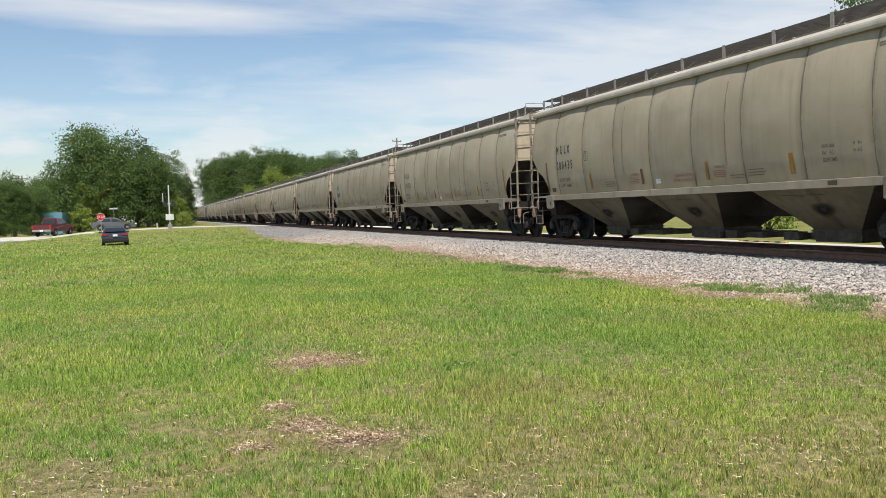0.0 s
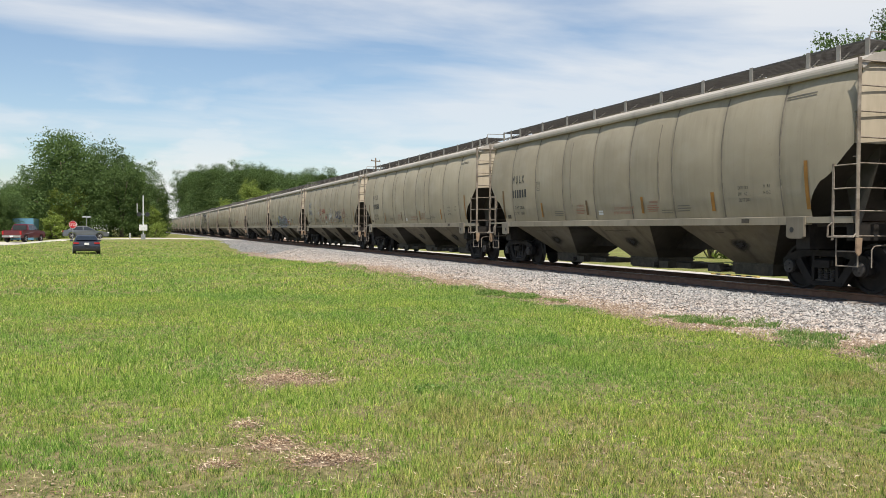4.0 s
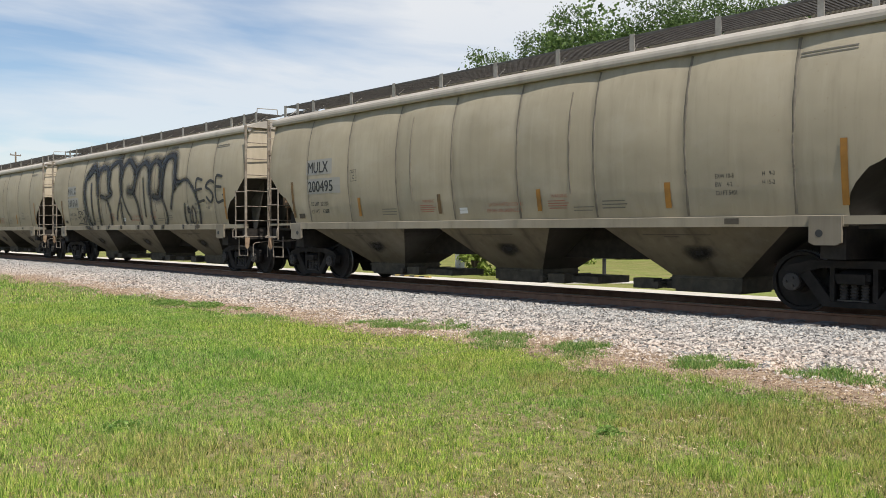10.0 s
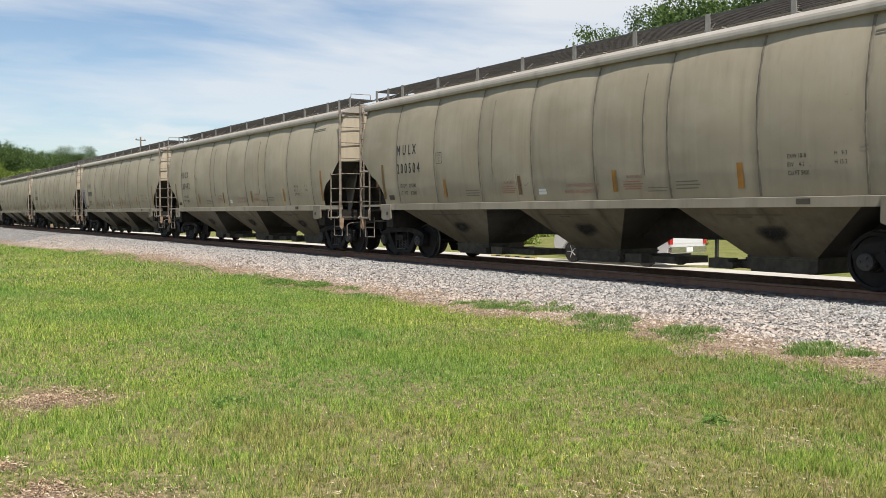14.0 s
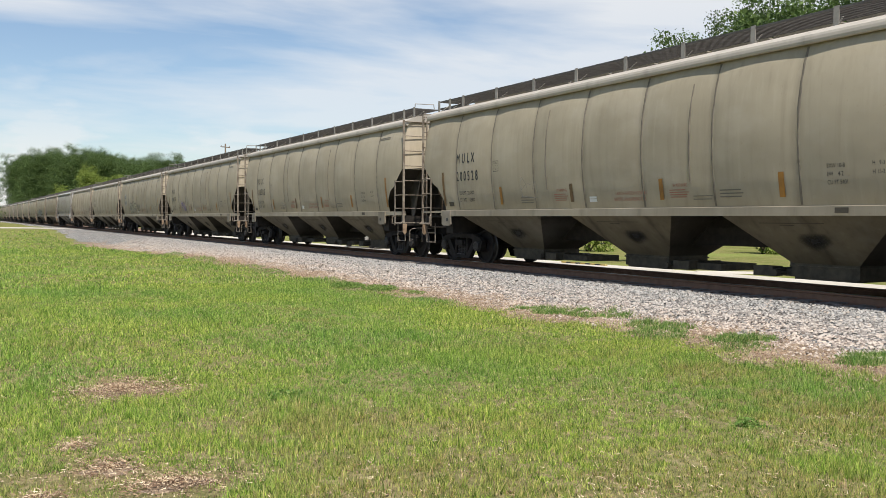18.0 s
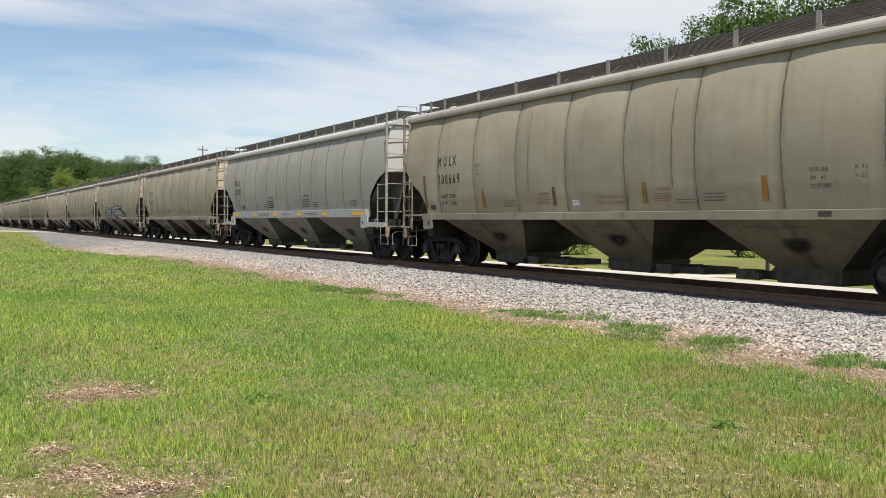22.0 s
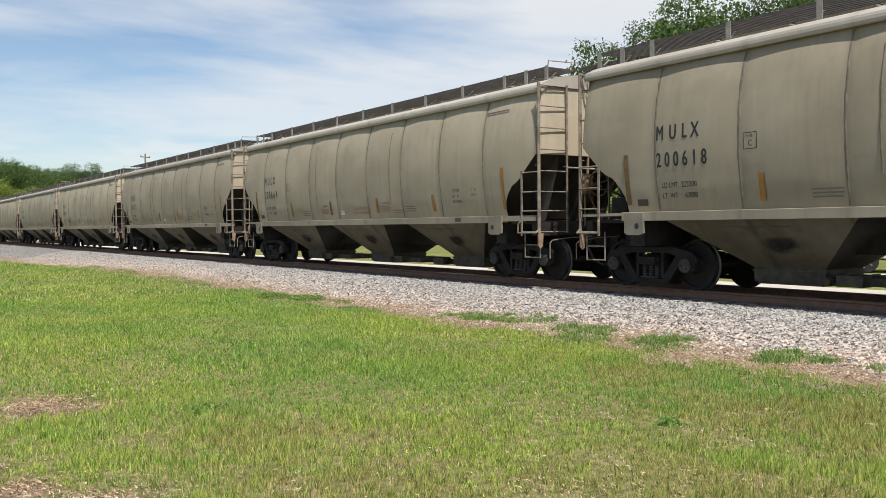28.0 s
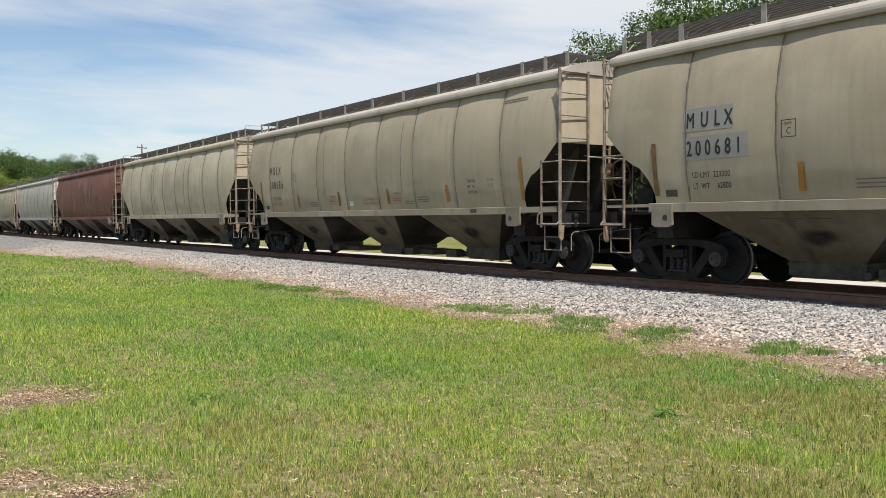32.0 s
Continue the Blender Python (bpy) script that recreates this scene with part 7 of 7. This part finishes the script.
on_side("sill_text", lettering("VENT CAR WHEN UNLOADING", 0.055, 0.8), 0.65, 1.46, M["black_paint"], car, 0.004)
on_side("sill_text", lettering("DO NOT HAMMER ON CAR", 0.085, 0.82), -1.8, 1.445, M["black_paint"], car, 0.004)


def spline(points, n=7):
    """A smooth line through a few points."""
    p = np.array(points, float)
    if len(p) < 3:
        return np.array([p[0] + (p[-1] - p[0]) * t for t in np.linspace(0, 1, 5)])
    closed = np.allclose(p[0], p[-1])
    q = np.concatenate([[p[-2] if closed else 2 * p[0] - p[1]], p, [p[1] if closed else 2 * p[-1] - p[-2]]])
    t = np.linspace(0, 1, n, endpoint=False)[:, None]
    out = [0.5 * (2 * b + (c - a) * t + (2 * a - 5 * b + 4 * c - d) * t ** 2 + (3 * b - a - 3 * c + d) * t ** 3) for a, b, c, d in zip(q, q[1:], q[2:], q[3:])]
    return np.concatenate(out + [p[-1:]])


def spray_stroke(line, width):
    """A sprayed stroke with round ends: corners, faces and how far each corner lies inside its soft edge."""
    p = np.asarray(line, float)
    d = np.gradient(p, axis=0)
    d /= np.maximum(np.linalg.norm(d, axis=1), 1e-6)[:, None]
    nrm = np.stack([-d[:, 1], d[:, 0]], 1) * width / 2
    k = len(p)
    uv = [p + nrm, p, p - nrm]
    soft = [np.zeros(k), np.ones(k), np.zeros(k)]
    fs = [(j * k + i, j * k + i + 1, (j + 1) * k + i + 1, (j + 1) * k + i) for j in (0, 1) for i in range(k - 1)]
    for e, sgn, a, c, b in ((0, -1, 0, k, 2 * k), (k - 1, 1, k - 1, 2 * k - 1, 3 * k - 1)):
        base = sum(len(x) for x in uv)
        ang = np.linspace(0, np.pi, 7)[1:-1]
        uv.append(p[e] + nrm[e] * np.cos(ang)[:, None] + sgn * d[e] * np.sin(ang)[:, None] * width / 2)
        soft.append(np.zeros(5))
        rim = [a, *range(base, base + 5), b]
        fs += [(c, rim[i], rim[i + 1]) for i in range(6)]
    return np.concatenate(uv), fs, np.concatenate(soft)


# hand lettering: strokes on a grid of ten by ten
HAND = {"A": "00 49 80,24 64", "B": "00 09 58 75 55 05,55 83 61 00", "C": "87 59 17 13 50 82", "D": "00 09 59 85 50 00", "E": "79 09 00 80,05 65", "F": "00 09 79,05 65", "G": "87 49 05 40 81 84 54", "H": "00 09,80 89,05 85",
        "I": "40 49", "K": "00 09,79 05 80", "L": "09 00 70", "M": "00 19 43 79 80", "N": "00 09 80 89", "O": "49 05 40 85 49", "P": "00 09 68 75 04", "R": "00 09 68 75 05,45 80", "S": "88 49 07 45 73 40 02", "U": "09 12 40 72 89",
        "V": "09 40 89", "W": "09 20 46 60 89", "1": "27 49 40", "2": "08 49 77 00 80", "3": "08 59 66 35 63 40 02", "6": "79 24 40 73 45 13"}


def hand_strokes(ch, u, v, w, h, jig, r):
    for s in HAND[ch].split(","):
        pts = [(u + w * int(q[0]) / 8.5 + r.normal(0, jig) * w, v + h * int(q[1]) / 9.0 + r.normal(0, jig) * h) for q in s.split()]
        yield pts


def spray(name, strokes, widths, y, z, material, car, lift=0.012, label=""):
    """Sprays strokes on a car's side as one mesh, with the falloff of the spray kept on its corners."""
    done = [spray_stroke(s, w) for s, w in zip(strokes, widths)]
    uv, fs = joined(*[(a, f) for a, f, _ in done])
    return on_side(name, (uv, fs), y, z, material, car, lift, label, np.concatenate([q for _, _, q in done]))


def scrawl(car, y, z, text, high, material, wide=0.62, thick=0.03, seed=1, jig=0.05):
    """A word written by hand."""
    r = np.random.default_rng(seed + len(text))
    lines = []
    for i, ch in enumerate(text):
        if ch != " ":
            lines += [spline(p, 5) for p in hand_strokes(ch, i * high * wide, r.normal(0, 0.04) * high, high * wide * 0.8, high * (0.9 + 0.2 * r.random()), jig, r)]
    spray("graffiti_word", lines, [thick] * len(lines), y, z, material, car, 0.012, "hand sprayed word")


def fat_piece(car, y, z, letters, layers, seed=1, jig=0.04, label="sprayed graffiti lettering"):
    """Fat outlined letters: each layer of paint is narrower than the one below."""
    r = np.random.default_rng(seed)
    lines, u = [], 0.0
    for ch, w, h, dv in letters:
        lines += [spline(p, 5) for p in hand_strokes(ch, u, dv, w * 0.86, h, jig, r)]
        u += w
    for i, (material, width) in enumerate(layers):
        spray("graffiti" if i == 0 else "graffiti_fill", lines, [width] * len(lines), y, z, material, car, 0.010 + 0.004 * i, label if i == 0 else "")


def tag(car, y, z, wide, high, material, seed, letters=5, thick=0.028, label="small sprayed tag"):
    """A scribbled tag: hooks and spikes that nobody can read."""
    r = np.random.default_rng(seed)
    w = wide / letters
    lines = []
    for i in range(letters):
        s = HAND[r.choice(list("BCDEGNOPRSU236"))].split(",")[0].split()
        s = s[: 3 + int(r.random() * 3)]
        flip = r.random() < 0.5
        h = high * (0.55 + 0.5 * r.random())
        pts = [(i * w + w * ((8 - int(q[0]) if flip else int(q[0])) / 8.0 + r.normal(0, 0.14)), h * (int(q[1]) / 9.0 + r.normal(0, 0.1))) for q in s]
        lines.append(spline(pts, 5))
    s = np.linspace(0, 1, 8)
    if r.random() < 0.6:
        lines.append(np.stack([wide * s, -0.14 * high + 0.06 * high * np.sin(5 * s + seed)], 1))
    spray("graffiti_tag", lines, [thick] * len(lines), y, z, material, car, 0.012, label)


def blob(car, y, z, wide, high, n, material, seed):
    """Overspray and dabs of colour."""
    r = np.random.default_rng(seed)
    lines = [spline([(wide * r.random(), high * r.random()) for _ in range(3)], 4) for _ in range(n)]
    spray("graffiti_dab", lines, [0.16 + 0.12 * r.random() for _ in range(n)], y, z, material, car, 0.009)


# wild-style letters: where each one starts, its width, and its outlines on a grid of 36 by 36
WIDE_PIECE = (
    ("C", 4.82, 2.91, "11 0d 2n 7r js kk bj 8h 8b 85,c7 bc oe j7 c7,js ut wp zn ue o0,lk uk pc,zn xd s2"),
    ("R", 2.04, 1.31, "0e 3o 0y dz vx zr,1w fv hr fj a7,md mq qw to ri md,b8 j7 mb s7 yc vi,e0 f5 v5"),
    ("K", 0.85, 1.30, "0i 5r ax sy qq hq fi gf,5g 7o dt,ae 91 46,gf sa z8,be l5 w6,h5 q0,w5 z1"),
    ("D", 0.15, 2.83, "0j 3s bs bk 4j 1g 78,bk mk qh rc r8 78,bk bs pt ur xj z7 w3,2d 9e ne ob o8 88 2d"))
GREY_PIECE = (
    ("B", 2.93, 1.31, "82 39 8j 0s 5v yw zp ql uf n5 55,hm pq hs hm,fb lh dg fb"),
    ("A", 2.12, 0.88, "04 gl qp zn x5 m6 lb c5,jf qk sf"),
    ("S", 1.30, 0.99, "zm dv 7p 9k ng ka 37 c2 x2 yf lm zj,0a bc"),
    ("E", 0.43, 1.26, "6j 8t pv zw zr fp hl qj gg c9 qa t6 71 09 6j"),
    ("L", -0.49, 1.54, "0n 8r ab mb kg sj z8 x1 j5 e1 36 0n,k9 sg x8"))

# balloon letters, the same grid: each stroke led by its breadth in steps of two centimetres
BALLOONS = (
    ("a", 4.44, 1.49, "h=lt cr 4p 0i 2b 64 c1,7=jm j3,7=d0 m0,c=br gu ou vr yh,5=im j3,9=ye y4 z1"),
    ("b", 3.07, 3.10, "d=0q 3t at dp,a=dq ej hh bf 4g,9=bf e9 e3 d1,e=ej es jv nv pr ri,6=rh nb k5,6=rh va z5,8=qc q6 r1"),
    ("c", 0.73, 2.78, "e=0o 3t 8v es hp gk eh 9h,8=eh ic j7 k1,d=hp ls qt ur wo wg,6=pm qe q6,9=xd x5 z1"),
    ("d", -1.81, 2.03, "d=0q 5t cs fp fj de 6e,8=fe k9 l5 j1,b=jr hl gg,f=go is ou vu yr zj,8=zk wf s9"),
    ("e", -3.82, 1.64, "9=0h 3j 8j,7=6j gk oi ve z9 z5 y1,6=da c5 d1,4=k8 h9 h7 k7 j3 m3,4=n7 p9 s7 r3 n3 n7"))


def wild_piece(car, letters, z, high, grounds, coats, inks, label):
    """A painted piece: coats of fill inside broad letters, then thin outlines and highlights."""
    lines = []
    for _, y, wide, text in letters:
        for st in text.split(","):
            lines.append(spline([(-y + wide * int(q[0], 36) / 35, high * int(q[1], 36) / 35) for q in st.split()], 6))
    # the ground coat reaches from the lowest to the highest outline
    pts = np.concatenate([np.stack([np.interp(np.linspace(0, len(q) - 1, 8 * len(q)), np.arange(len(q)), q[:, j]) for j in (0, 1)], 1) for q in lines])
    us = np.arange(pts[:, 0].min() - 0.02, pts[:, 0].max() + 0.02, 0.05)
    tops = np.array([pts[np.abs(pts[:, 0] - u) < 0.06, 1].max(initial=0.0) for u in us])
    feet = np.array([pts[np.abs(pts[:, 0] - u) < 0.06, 1].min(initial=9.0) for u in us])
    for i, (material, grow) in enumerate(grounds):
        a, b = np.minimum(feet, tops) - grow, tops + grow
        rows = [a, a + min(grow + 0.03, 0.2)] + [a + (b - a) * q for q in (0.25, 0.4, 0.55, 0.7, 0.8)] + [b - min(grow + 0.03, 0.2), b]
        rows = np.maximum.accumulate(np.stack(rows), 0)
        uv = np.stack([np.broadcast_to(us, rows.shape), rows], -1).reshape(-1, 2)
        m, k = len(us), len(rows)
        edge = np.ones((k, m))
        edge[[0, -1]] = 0
        edge[:, [0, -1]] = 0
        spread = [(j * m + q, j * m + q + 1, (j + 1) * m + q + 1, (j + 1) * m + q) for j in range(k - 1) for q in range(m - 1)]
        on_side("graffiti" if i == 0 else "graffiti_fill", (uv, spread), 0.0, z, material, car, 0.009 + 0.003 * i, label if i == 0 else "", edge.ravel())
    for i, (material, width) in enumerate(coats):
        spray("graffiti_fill", lines, [width] * len(lines), 0.0, z, material, car, 0.016 + 0.003 * i)
    for i, (material, width, du, dv) in enumerate(inks):
        spray("graffiti_outline", [q + [du, dv] for q in lines], [width] * len(lines), 0.0, z, material, car, 0.026 + 0.003 * i)


def flecks(car, y, z, wide, high, n, width, material, seed, lift=0.03):
    """Small dots and dabs of paint."""
    r = np.random.default_rng(seed)
    at = np.stack([wide * r.random(n), high * r.random(n)], 1)
    spray("graffiti_dab", [np.array([p, p + [0.02, 0.03], p + [0.035, 0.05]]) for p in at], [width * (0.6 + 0.8 * r.random()) for _ in range(n)], y, z, material, car, lift)


car = CARS[6]
a = np.linspace(0, 2 * np.pi, 30)
ring = np.stack([0.36 * np.cos(a), 0.33 * np.sin(a)], 1)
spray("graffiti_sign", [ring, spline([(-0.2, -0.3), (-0.02, 0.36)]), spline([(-0.02, 0.36), (0.16, -0.34)]), spline([(-0.3, -0.05), (0.34, -0.02)])], [0.04] * 4, 2.35, 2.22, M["spray_red"], car, 0.012, "circled letter sprayed in red")
scrawl(car, 1.75, 2.26, "REDRUM", 0.24, M["spray_red"], 0.66, 0.045)
scrawl(car, 0.95, 1.86, "AFGHAN", 0.22, M["spray_red"], 0.58, 0.035)
scrawl(car, 3.75, 2.14, "IDGAF", 0.40, M["spray_pale"], 0.58, 0.03)
scrawl(car, 3.95, 1.74, "BALLS B", 0.17, M["spray_black"], 0.75, 0.028)
scrawl(car, 1.95, 1.37, "VAG", 0.11, M["spray_black"], 0.9, 0.02)
scrawl(car, -1.45, 2.15, "6", 0.36, M["spray_black"], 0.6, 0.035)
tag(car, 0.35, 2.0, 0.5, 0.25, M["spray_black"], 5, 4, 0.022)
tag(car, -0.3, 2.15, 0.9, 0.4, M["spray_pale"], 6, 5, 0.03)
blob(car, -0.3, 1.8, 0.75, 0.32, 5, M["spray_pale"], 61)
tag(car, 5.2, 1.75, 0.5, 0.35, M["spray_pale"], 7, 4, 0.018)
tag(car, -1.3, 1.72, 1.0, 0.25, M["spray_pale"], 81, 6, 0.028)
tag(car, -2.3, 1.95, 1.5, 0.4, M["spray_navy"], 8, 7, 0.06)
tag(car, -3.2, 1.65, 0.6, 0.35, M["spray_navy"], 82, 3, 0.06)
tag(car, -4.2, 2.0, 0.8, 0.45, M["spray_red"], 9, 5, 0.035)
car = CARS[7]
blob(car, 3.3, 1.55, 0.5, 0.55, 4, M["spray_yellow"], 211)
blob(car, 1.5, 2.1, 0.9, 0.2, 4, M["spray_orange"], 212)
blob(car, -0.7, 1.75, 1.0, 0.25, 5, M["spray_violet"], 213)
wild_piece(car, GREY_PIECE, 1.28, 1.10, ((M["spray_steel"], 0.0),), ((M["spray_steel"], 0.14),), ((M["spray_black"], 0.07, 0, 0), (M["spray_white_soft"], 0.022, -0.03, 0.03)), "steel grey graffiti letters outlined in black and white")
flecks(car, 2.6, 1.33, 4.0, 0.3, 10, 0.12, M["spray_yellow"], 215, 0.02)
flecks(car, 1.2, 1.35, 2.2, 0.2, 6, 0.14, M["spray_violet"], 216, 0.02)
blob(car, -2.3, 1.6, 0.75, 0.3, 5, M["spray_orange"], 214)
tag(car, -2.30, 1.64, 0.72, 0.30, M["spray_white_soft"], 26, 3, 0.075)
blob(car, -3.75, 1.78, 0.4, 0.15, 3, M["spray_faint"], 217)
tag(car, 4.05, 1.60, 0.85, 0.30, M["spray_black"], 23, 7, 0.03)
tag(car, 3.95, 1.56, 0.75, 0.25, M["spray_violet"], 24, 5, 0.04)
tag(car, 4.1, 1.34, 1.05, 0.07, M["spray_pale"], 25, 9, 0.03)
car = CARS[9]
tag(car, 0.55, 1.83, 1.0, 0.36, M["spray_red"], 31, 6, 0.045, "rust red sprayed scrawl")
tag(car, -0.40, 1.86, 0.6, 0.42, M["spray_red"], 32, 4, 0.05, "rust red sprayed scrawl")
spray("graffiti_tag", [spline([(0, 0.1), (0.2, 0.02), (0.45, 0.12)]), spline([(0.5, 0), (0.62, 0.2), (0.78, 0.05)])], [0.05, 0.05], 1.5, 1.85, M["spray_red"], car)
car = CARS[12]
for _, y, wide, text in BALLOONS:
    lines, breadth = [], []
    for st in text.split(","):
        w, st = st.split("=")
        breadth.append(0.02 * int(w, 36))
        lines.append(spline([(wide * int(q[0], 36) / 35, 2.80 * int(q[1], 36) / 35) for q in st.split()], 8))
    broad = [q + [0.0, 0.05] for q, w in zip(lines, breadth) if w > 0.21]
    spray("graffiti_haze", broad + lines, [0.62] * len(broad) + [2.2 * w for w in breadth], y, 1.28, M["overspray"], car, 0.009)
    spray("graffiti", lines, breadth, y, 1.28, M["spray_black_soft"], car, 0.012, "huge black balloon letters sprayed over the side")
# the piece was sprayed over the middle reflectors
for ob in list(car.children):
    if ob.name.startswith("reflector") and abs(ob.data.vertices[0].co.y) < 5.0:
        bpy.data.objects.remove(ob)
scrawl(car, -5.36, 2.14, "ESE", 0.66, M["spray_black"], 0.95, 0.1, 3, 0.02)
tag(car, -7.0, 1.9, 0.16, 0.5, M["spray_black"], 46, 1, 0.06)
tag(car, 5.38, 1.86, 0.8, 0.26, M["spray_black"], 43, 5, 0.045)
tag(car, 5.36, 1.56, 0.85, 0.26, M["spray_black"], 44, 6, 0.045)
for u in (3.5, 2.1, -0.7, -1.9, -2.8, -4.5, -5.3):
    spray("paint_run", [spline([(0, 0), (0.02, -0.2 - 0.06 * (u % 2))])], [0.055], u, 1.52, M["spray_black"], car, 0.03)
car = CARS[14]
scrawl(car, 3.66, 1.72, "F", 0.6, M["spray_black"], 0.7, 0.035, 6)
scrawl(car, 3.2, 1.8, "UC", 0.4, M["spray_black"], 0.9, 0.035, 6)
scrawl(car, 2.4, 1.84, "K", 0.55, M["spray_black"], 0.7, 0.035, 6)
scrawl(car, 1.65, 1.92, "12", 0.42, M["spray_black"], 0.55, 0.03, 7)
tag(car, 0.95, 1.86, 2.3, 0.34, M["spray_black"], 53, 13, 0.026, "long handwritten scrawl in black")
tag(car, -1.75, 2.02, 1.55, 0.34, M["spray_black"], 57, 8, 0.032, "long handwritten scrawl in black")
tag(car, -3.75, 1.7, 1.05, 0.85, M["spray_black"], 54, 4, 0.035)
spray("graffiti_sign", [spline([(0.0, 0.55), (0.1, 0.1), (0.45, 0.0), (0.85, 0.3), (0.95, 0.75), (0.7, 0.55), (0.2, 0.5), (0.0, 0.55)])], [0.035], -3.75, 1.68, M["spray_black"], car, 0.012, "leaf-like sprayed outline")
tag(car, -2.9, 1.66, 0.25, 0.22, M["spray_black"], 56, 3, 0.05)
tag(CARS[15], 5.35, 1.76, 0.8, 0.22, M["spray_black"], 61, 6, 0.035, "small black star-topped tag")
tag(CARS[15], 5.05, 1.6, 0.25, 0.25, M["spray_black"], 69, 3, 0.03)
spray("graffiti_tag", [spline([(0, 0), (0.12, 0.3), (0.25, 0.0)]), spline([(-0.03, 0.18), (0.28, 0.2)])], [0.03, 0.03], 5.35, 1.62, M["spray_black"], CARS[15])
tag(CARS[16], 1.8, 1.8, 0.7, 0.25, M["spray_faint"], 62, 4, 0.02)
tag(CARS[18], 7.6, 1.75, 0.6, 1.1, M["spray_blue"], 63, 3, 0.12, "blue and white tag at the car's end")
tag(CARS[18], 7.5, 1.75, 0.6, 1.0, M["spray_pale"], 163, 3, 0.08)
tag(CARS[22], 3.2, 1.7, 0.5, 0.3, M["spray_faint"], 64, 4, 0.018)
scrawl(CARS[23], 3.85, 1.90, "FOSIL", 0.26, M["spray_violet"], 0.8, 0.045, 3)
scrawl(CARS[23], 3.65, 1.62, "2  3O", 0.22, M["spray_violet"], 0.8, 0.04, 4)
spray("graffiti_tag", [spline([(0, 0), (0.0, 0.22)]), spline([(-0.1, 0.12), (0.0, 0.24), (0.1, 0.12)])], [0.035, 0.035], 3.2, 1.62, M["spray_violet"], CARS[23])
fat_piece(CARS[24], 3.95, 1.66, (("C", 0.72, 0.58, 0.0), ("W", 0.8, 0.6, 0.0), ("O", 0.65, 0.62, 0.05), ("S", 0.6, 0.55, 0.0)), ((M["spray_black"], 0.34), (M["bubble_fill"], 0.22)), 67, 0.03, "black outlined throw-up lettering")
tag(CARS[24], 0.85, 1.8, 1.1, 0.4, M["spray_black"], 68, 6, 0.05)
car = CARS[29]
wild_piece(car, WIDE_PIECE, 1.28, 1.10, ((M["halo"], 0.16), (M["spray_slate"], 0.02)), (), ((M["spray_black"], 0.10, 0.02, -0.02), (M["spray_white_soft"], 0.055, 0, 0)), "wide slate, teal and violet graffiti piece outlined in white")
for seed, (name, y, z, wide, high, n) in enumerate((("spray_teal", 4.4, 1.5, 1.6, 0.5, 5), ("spray_haze_blue", 3.9, 1.75, 1.1, 0.3, 4), ("spray_mauve", 2.6, 1.6, 1.0, 0.6, 5), ("spray_teal", 2.2, 1.5, 0.8, 0.6, 4), ("spray_mauve", 0.7, 1.55, 1.0, 0.5, 4),
                                                    ("spray_teal", -0.5, 2.0, 0.8, 0.25, 4), ("spray_mauve", -1.3, 1.9, 1.0, 0.3, 4), ("spray_haze_blue", -0.3, 1.72, 1.9, 0.2, 5), ("spray_teal", -1.75, 1.5, 0.7, 0.5, 5), ("spray_mauve", 3.0, 1.32, 4.5, 0.12, 7))):
    spray_seed = np.random.default_rng(720 + seed)
    spray("graffiti_fill", [spline([(wide * spray_seed.random(), high * spray_seed.random()) for _ in range(3)], 6) for _ in range(n)], [0.2 + 0.14 * spray_seed.random() for _ in range(n)], y, z, M[name], car, 0.016 + 0.0006 * seed)
blob(car, -1.9, 2.0, 0.5, 0.25, 3, M["spray_teal"], 722)
blob(car, -2.6, 1.55, 0.8, 0.3, 5, M["overspray"], 723)
blob(car, -2.65, 1.58, 0.6, 0.2, 3, M["spray_teal"], 726)
flecks(car, 4.4, 1.45, 6.4, 0.55, 22, 0.04, M["spray_white_soft"], 724)
tag(car, -2.82, 1.86, 0.64, 0.2, M["spray_white_soft"], 73, 5, 0.035)
flecks(car, -2.8, 2.0, 0.6, 0.06, 6, 0.08, M["spray_white_soft"], 725)
on_side("graffiti_word", bars([(q * 0.16, q * 0.16 + 0.11, 0.0, 0.1) for q in range(6)]), -2.68, 1.325, M["spray_white_bar"], car, 0.006, "white hand-painted word on the sill")
tag(CARS[36], 5.1, 1.76, 0.9, 0.24, M["spray_black"], 73, 6, 0.035, "small black tag with a crown of dots")
tag(CARS[36], 4.8, 1.6, 0.25, 0.25, M["spray_black"], 75, 3, 0.03)
tag(CARS[30], 4.0, 1.72, 0.3, 0.15, M["spray_pale"], 74, 3, 0.025)
tag(CARS[20], 1.5, 1.8, 0.5, 0.25, M["spray_faint"], 75, 3, 0.02)
tag(CARS[21], 3.3, 1.8, 0.6, 0.4, M["spray_faint"], 76, 3, 0.02)


# ---- what moves ----
def motions():
    for k, car in CARS.items():
        walk(car, [(t, pose(XT, car_centre(k, t), RAIL)) for t in (0, 4, 8, 12, 16, 20, 24, 28, 32)])
    walk(WHITE, [(t, pose(20.6, y, float(height(20.6, y)) + 0.05)) for t, y in ((0, -84.6), (6, -39.6), (10, -9.6), (12.5, 11.2), (14, 19.6), (15.4, 27.2), (19, 50.0), (25, 66.0), (32, 76.0))])


motions()
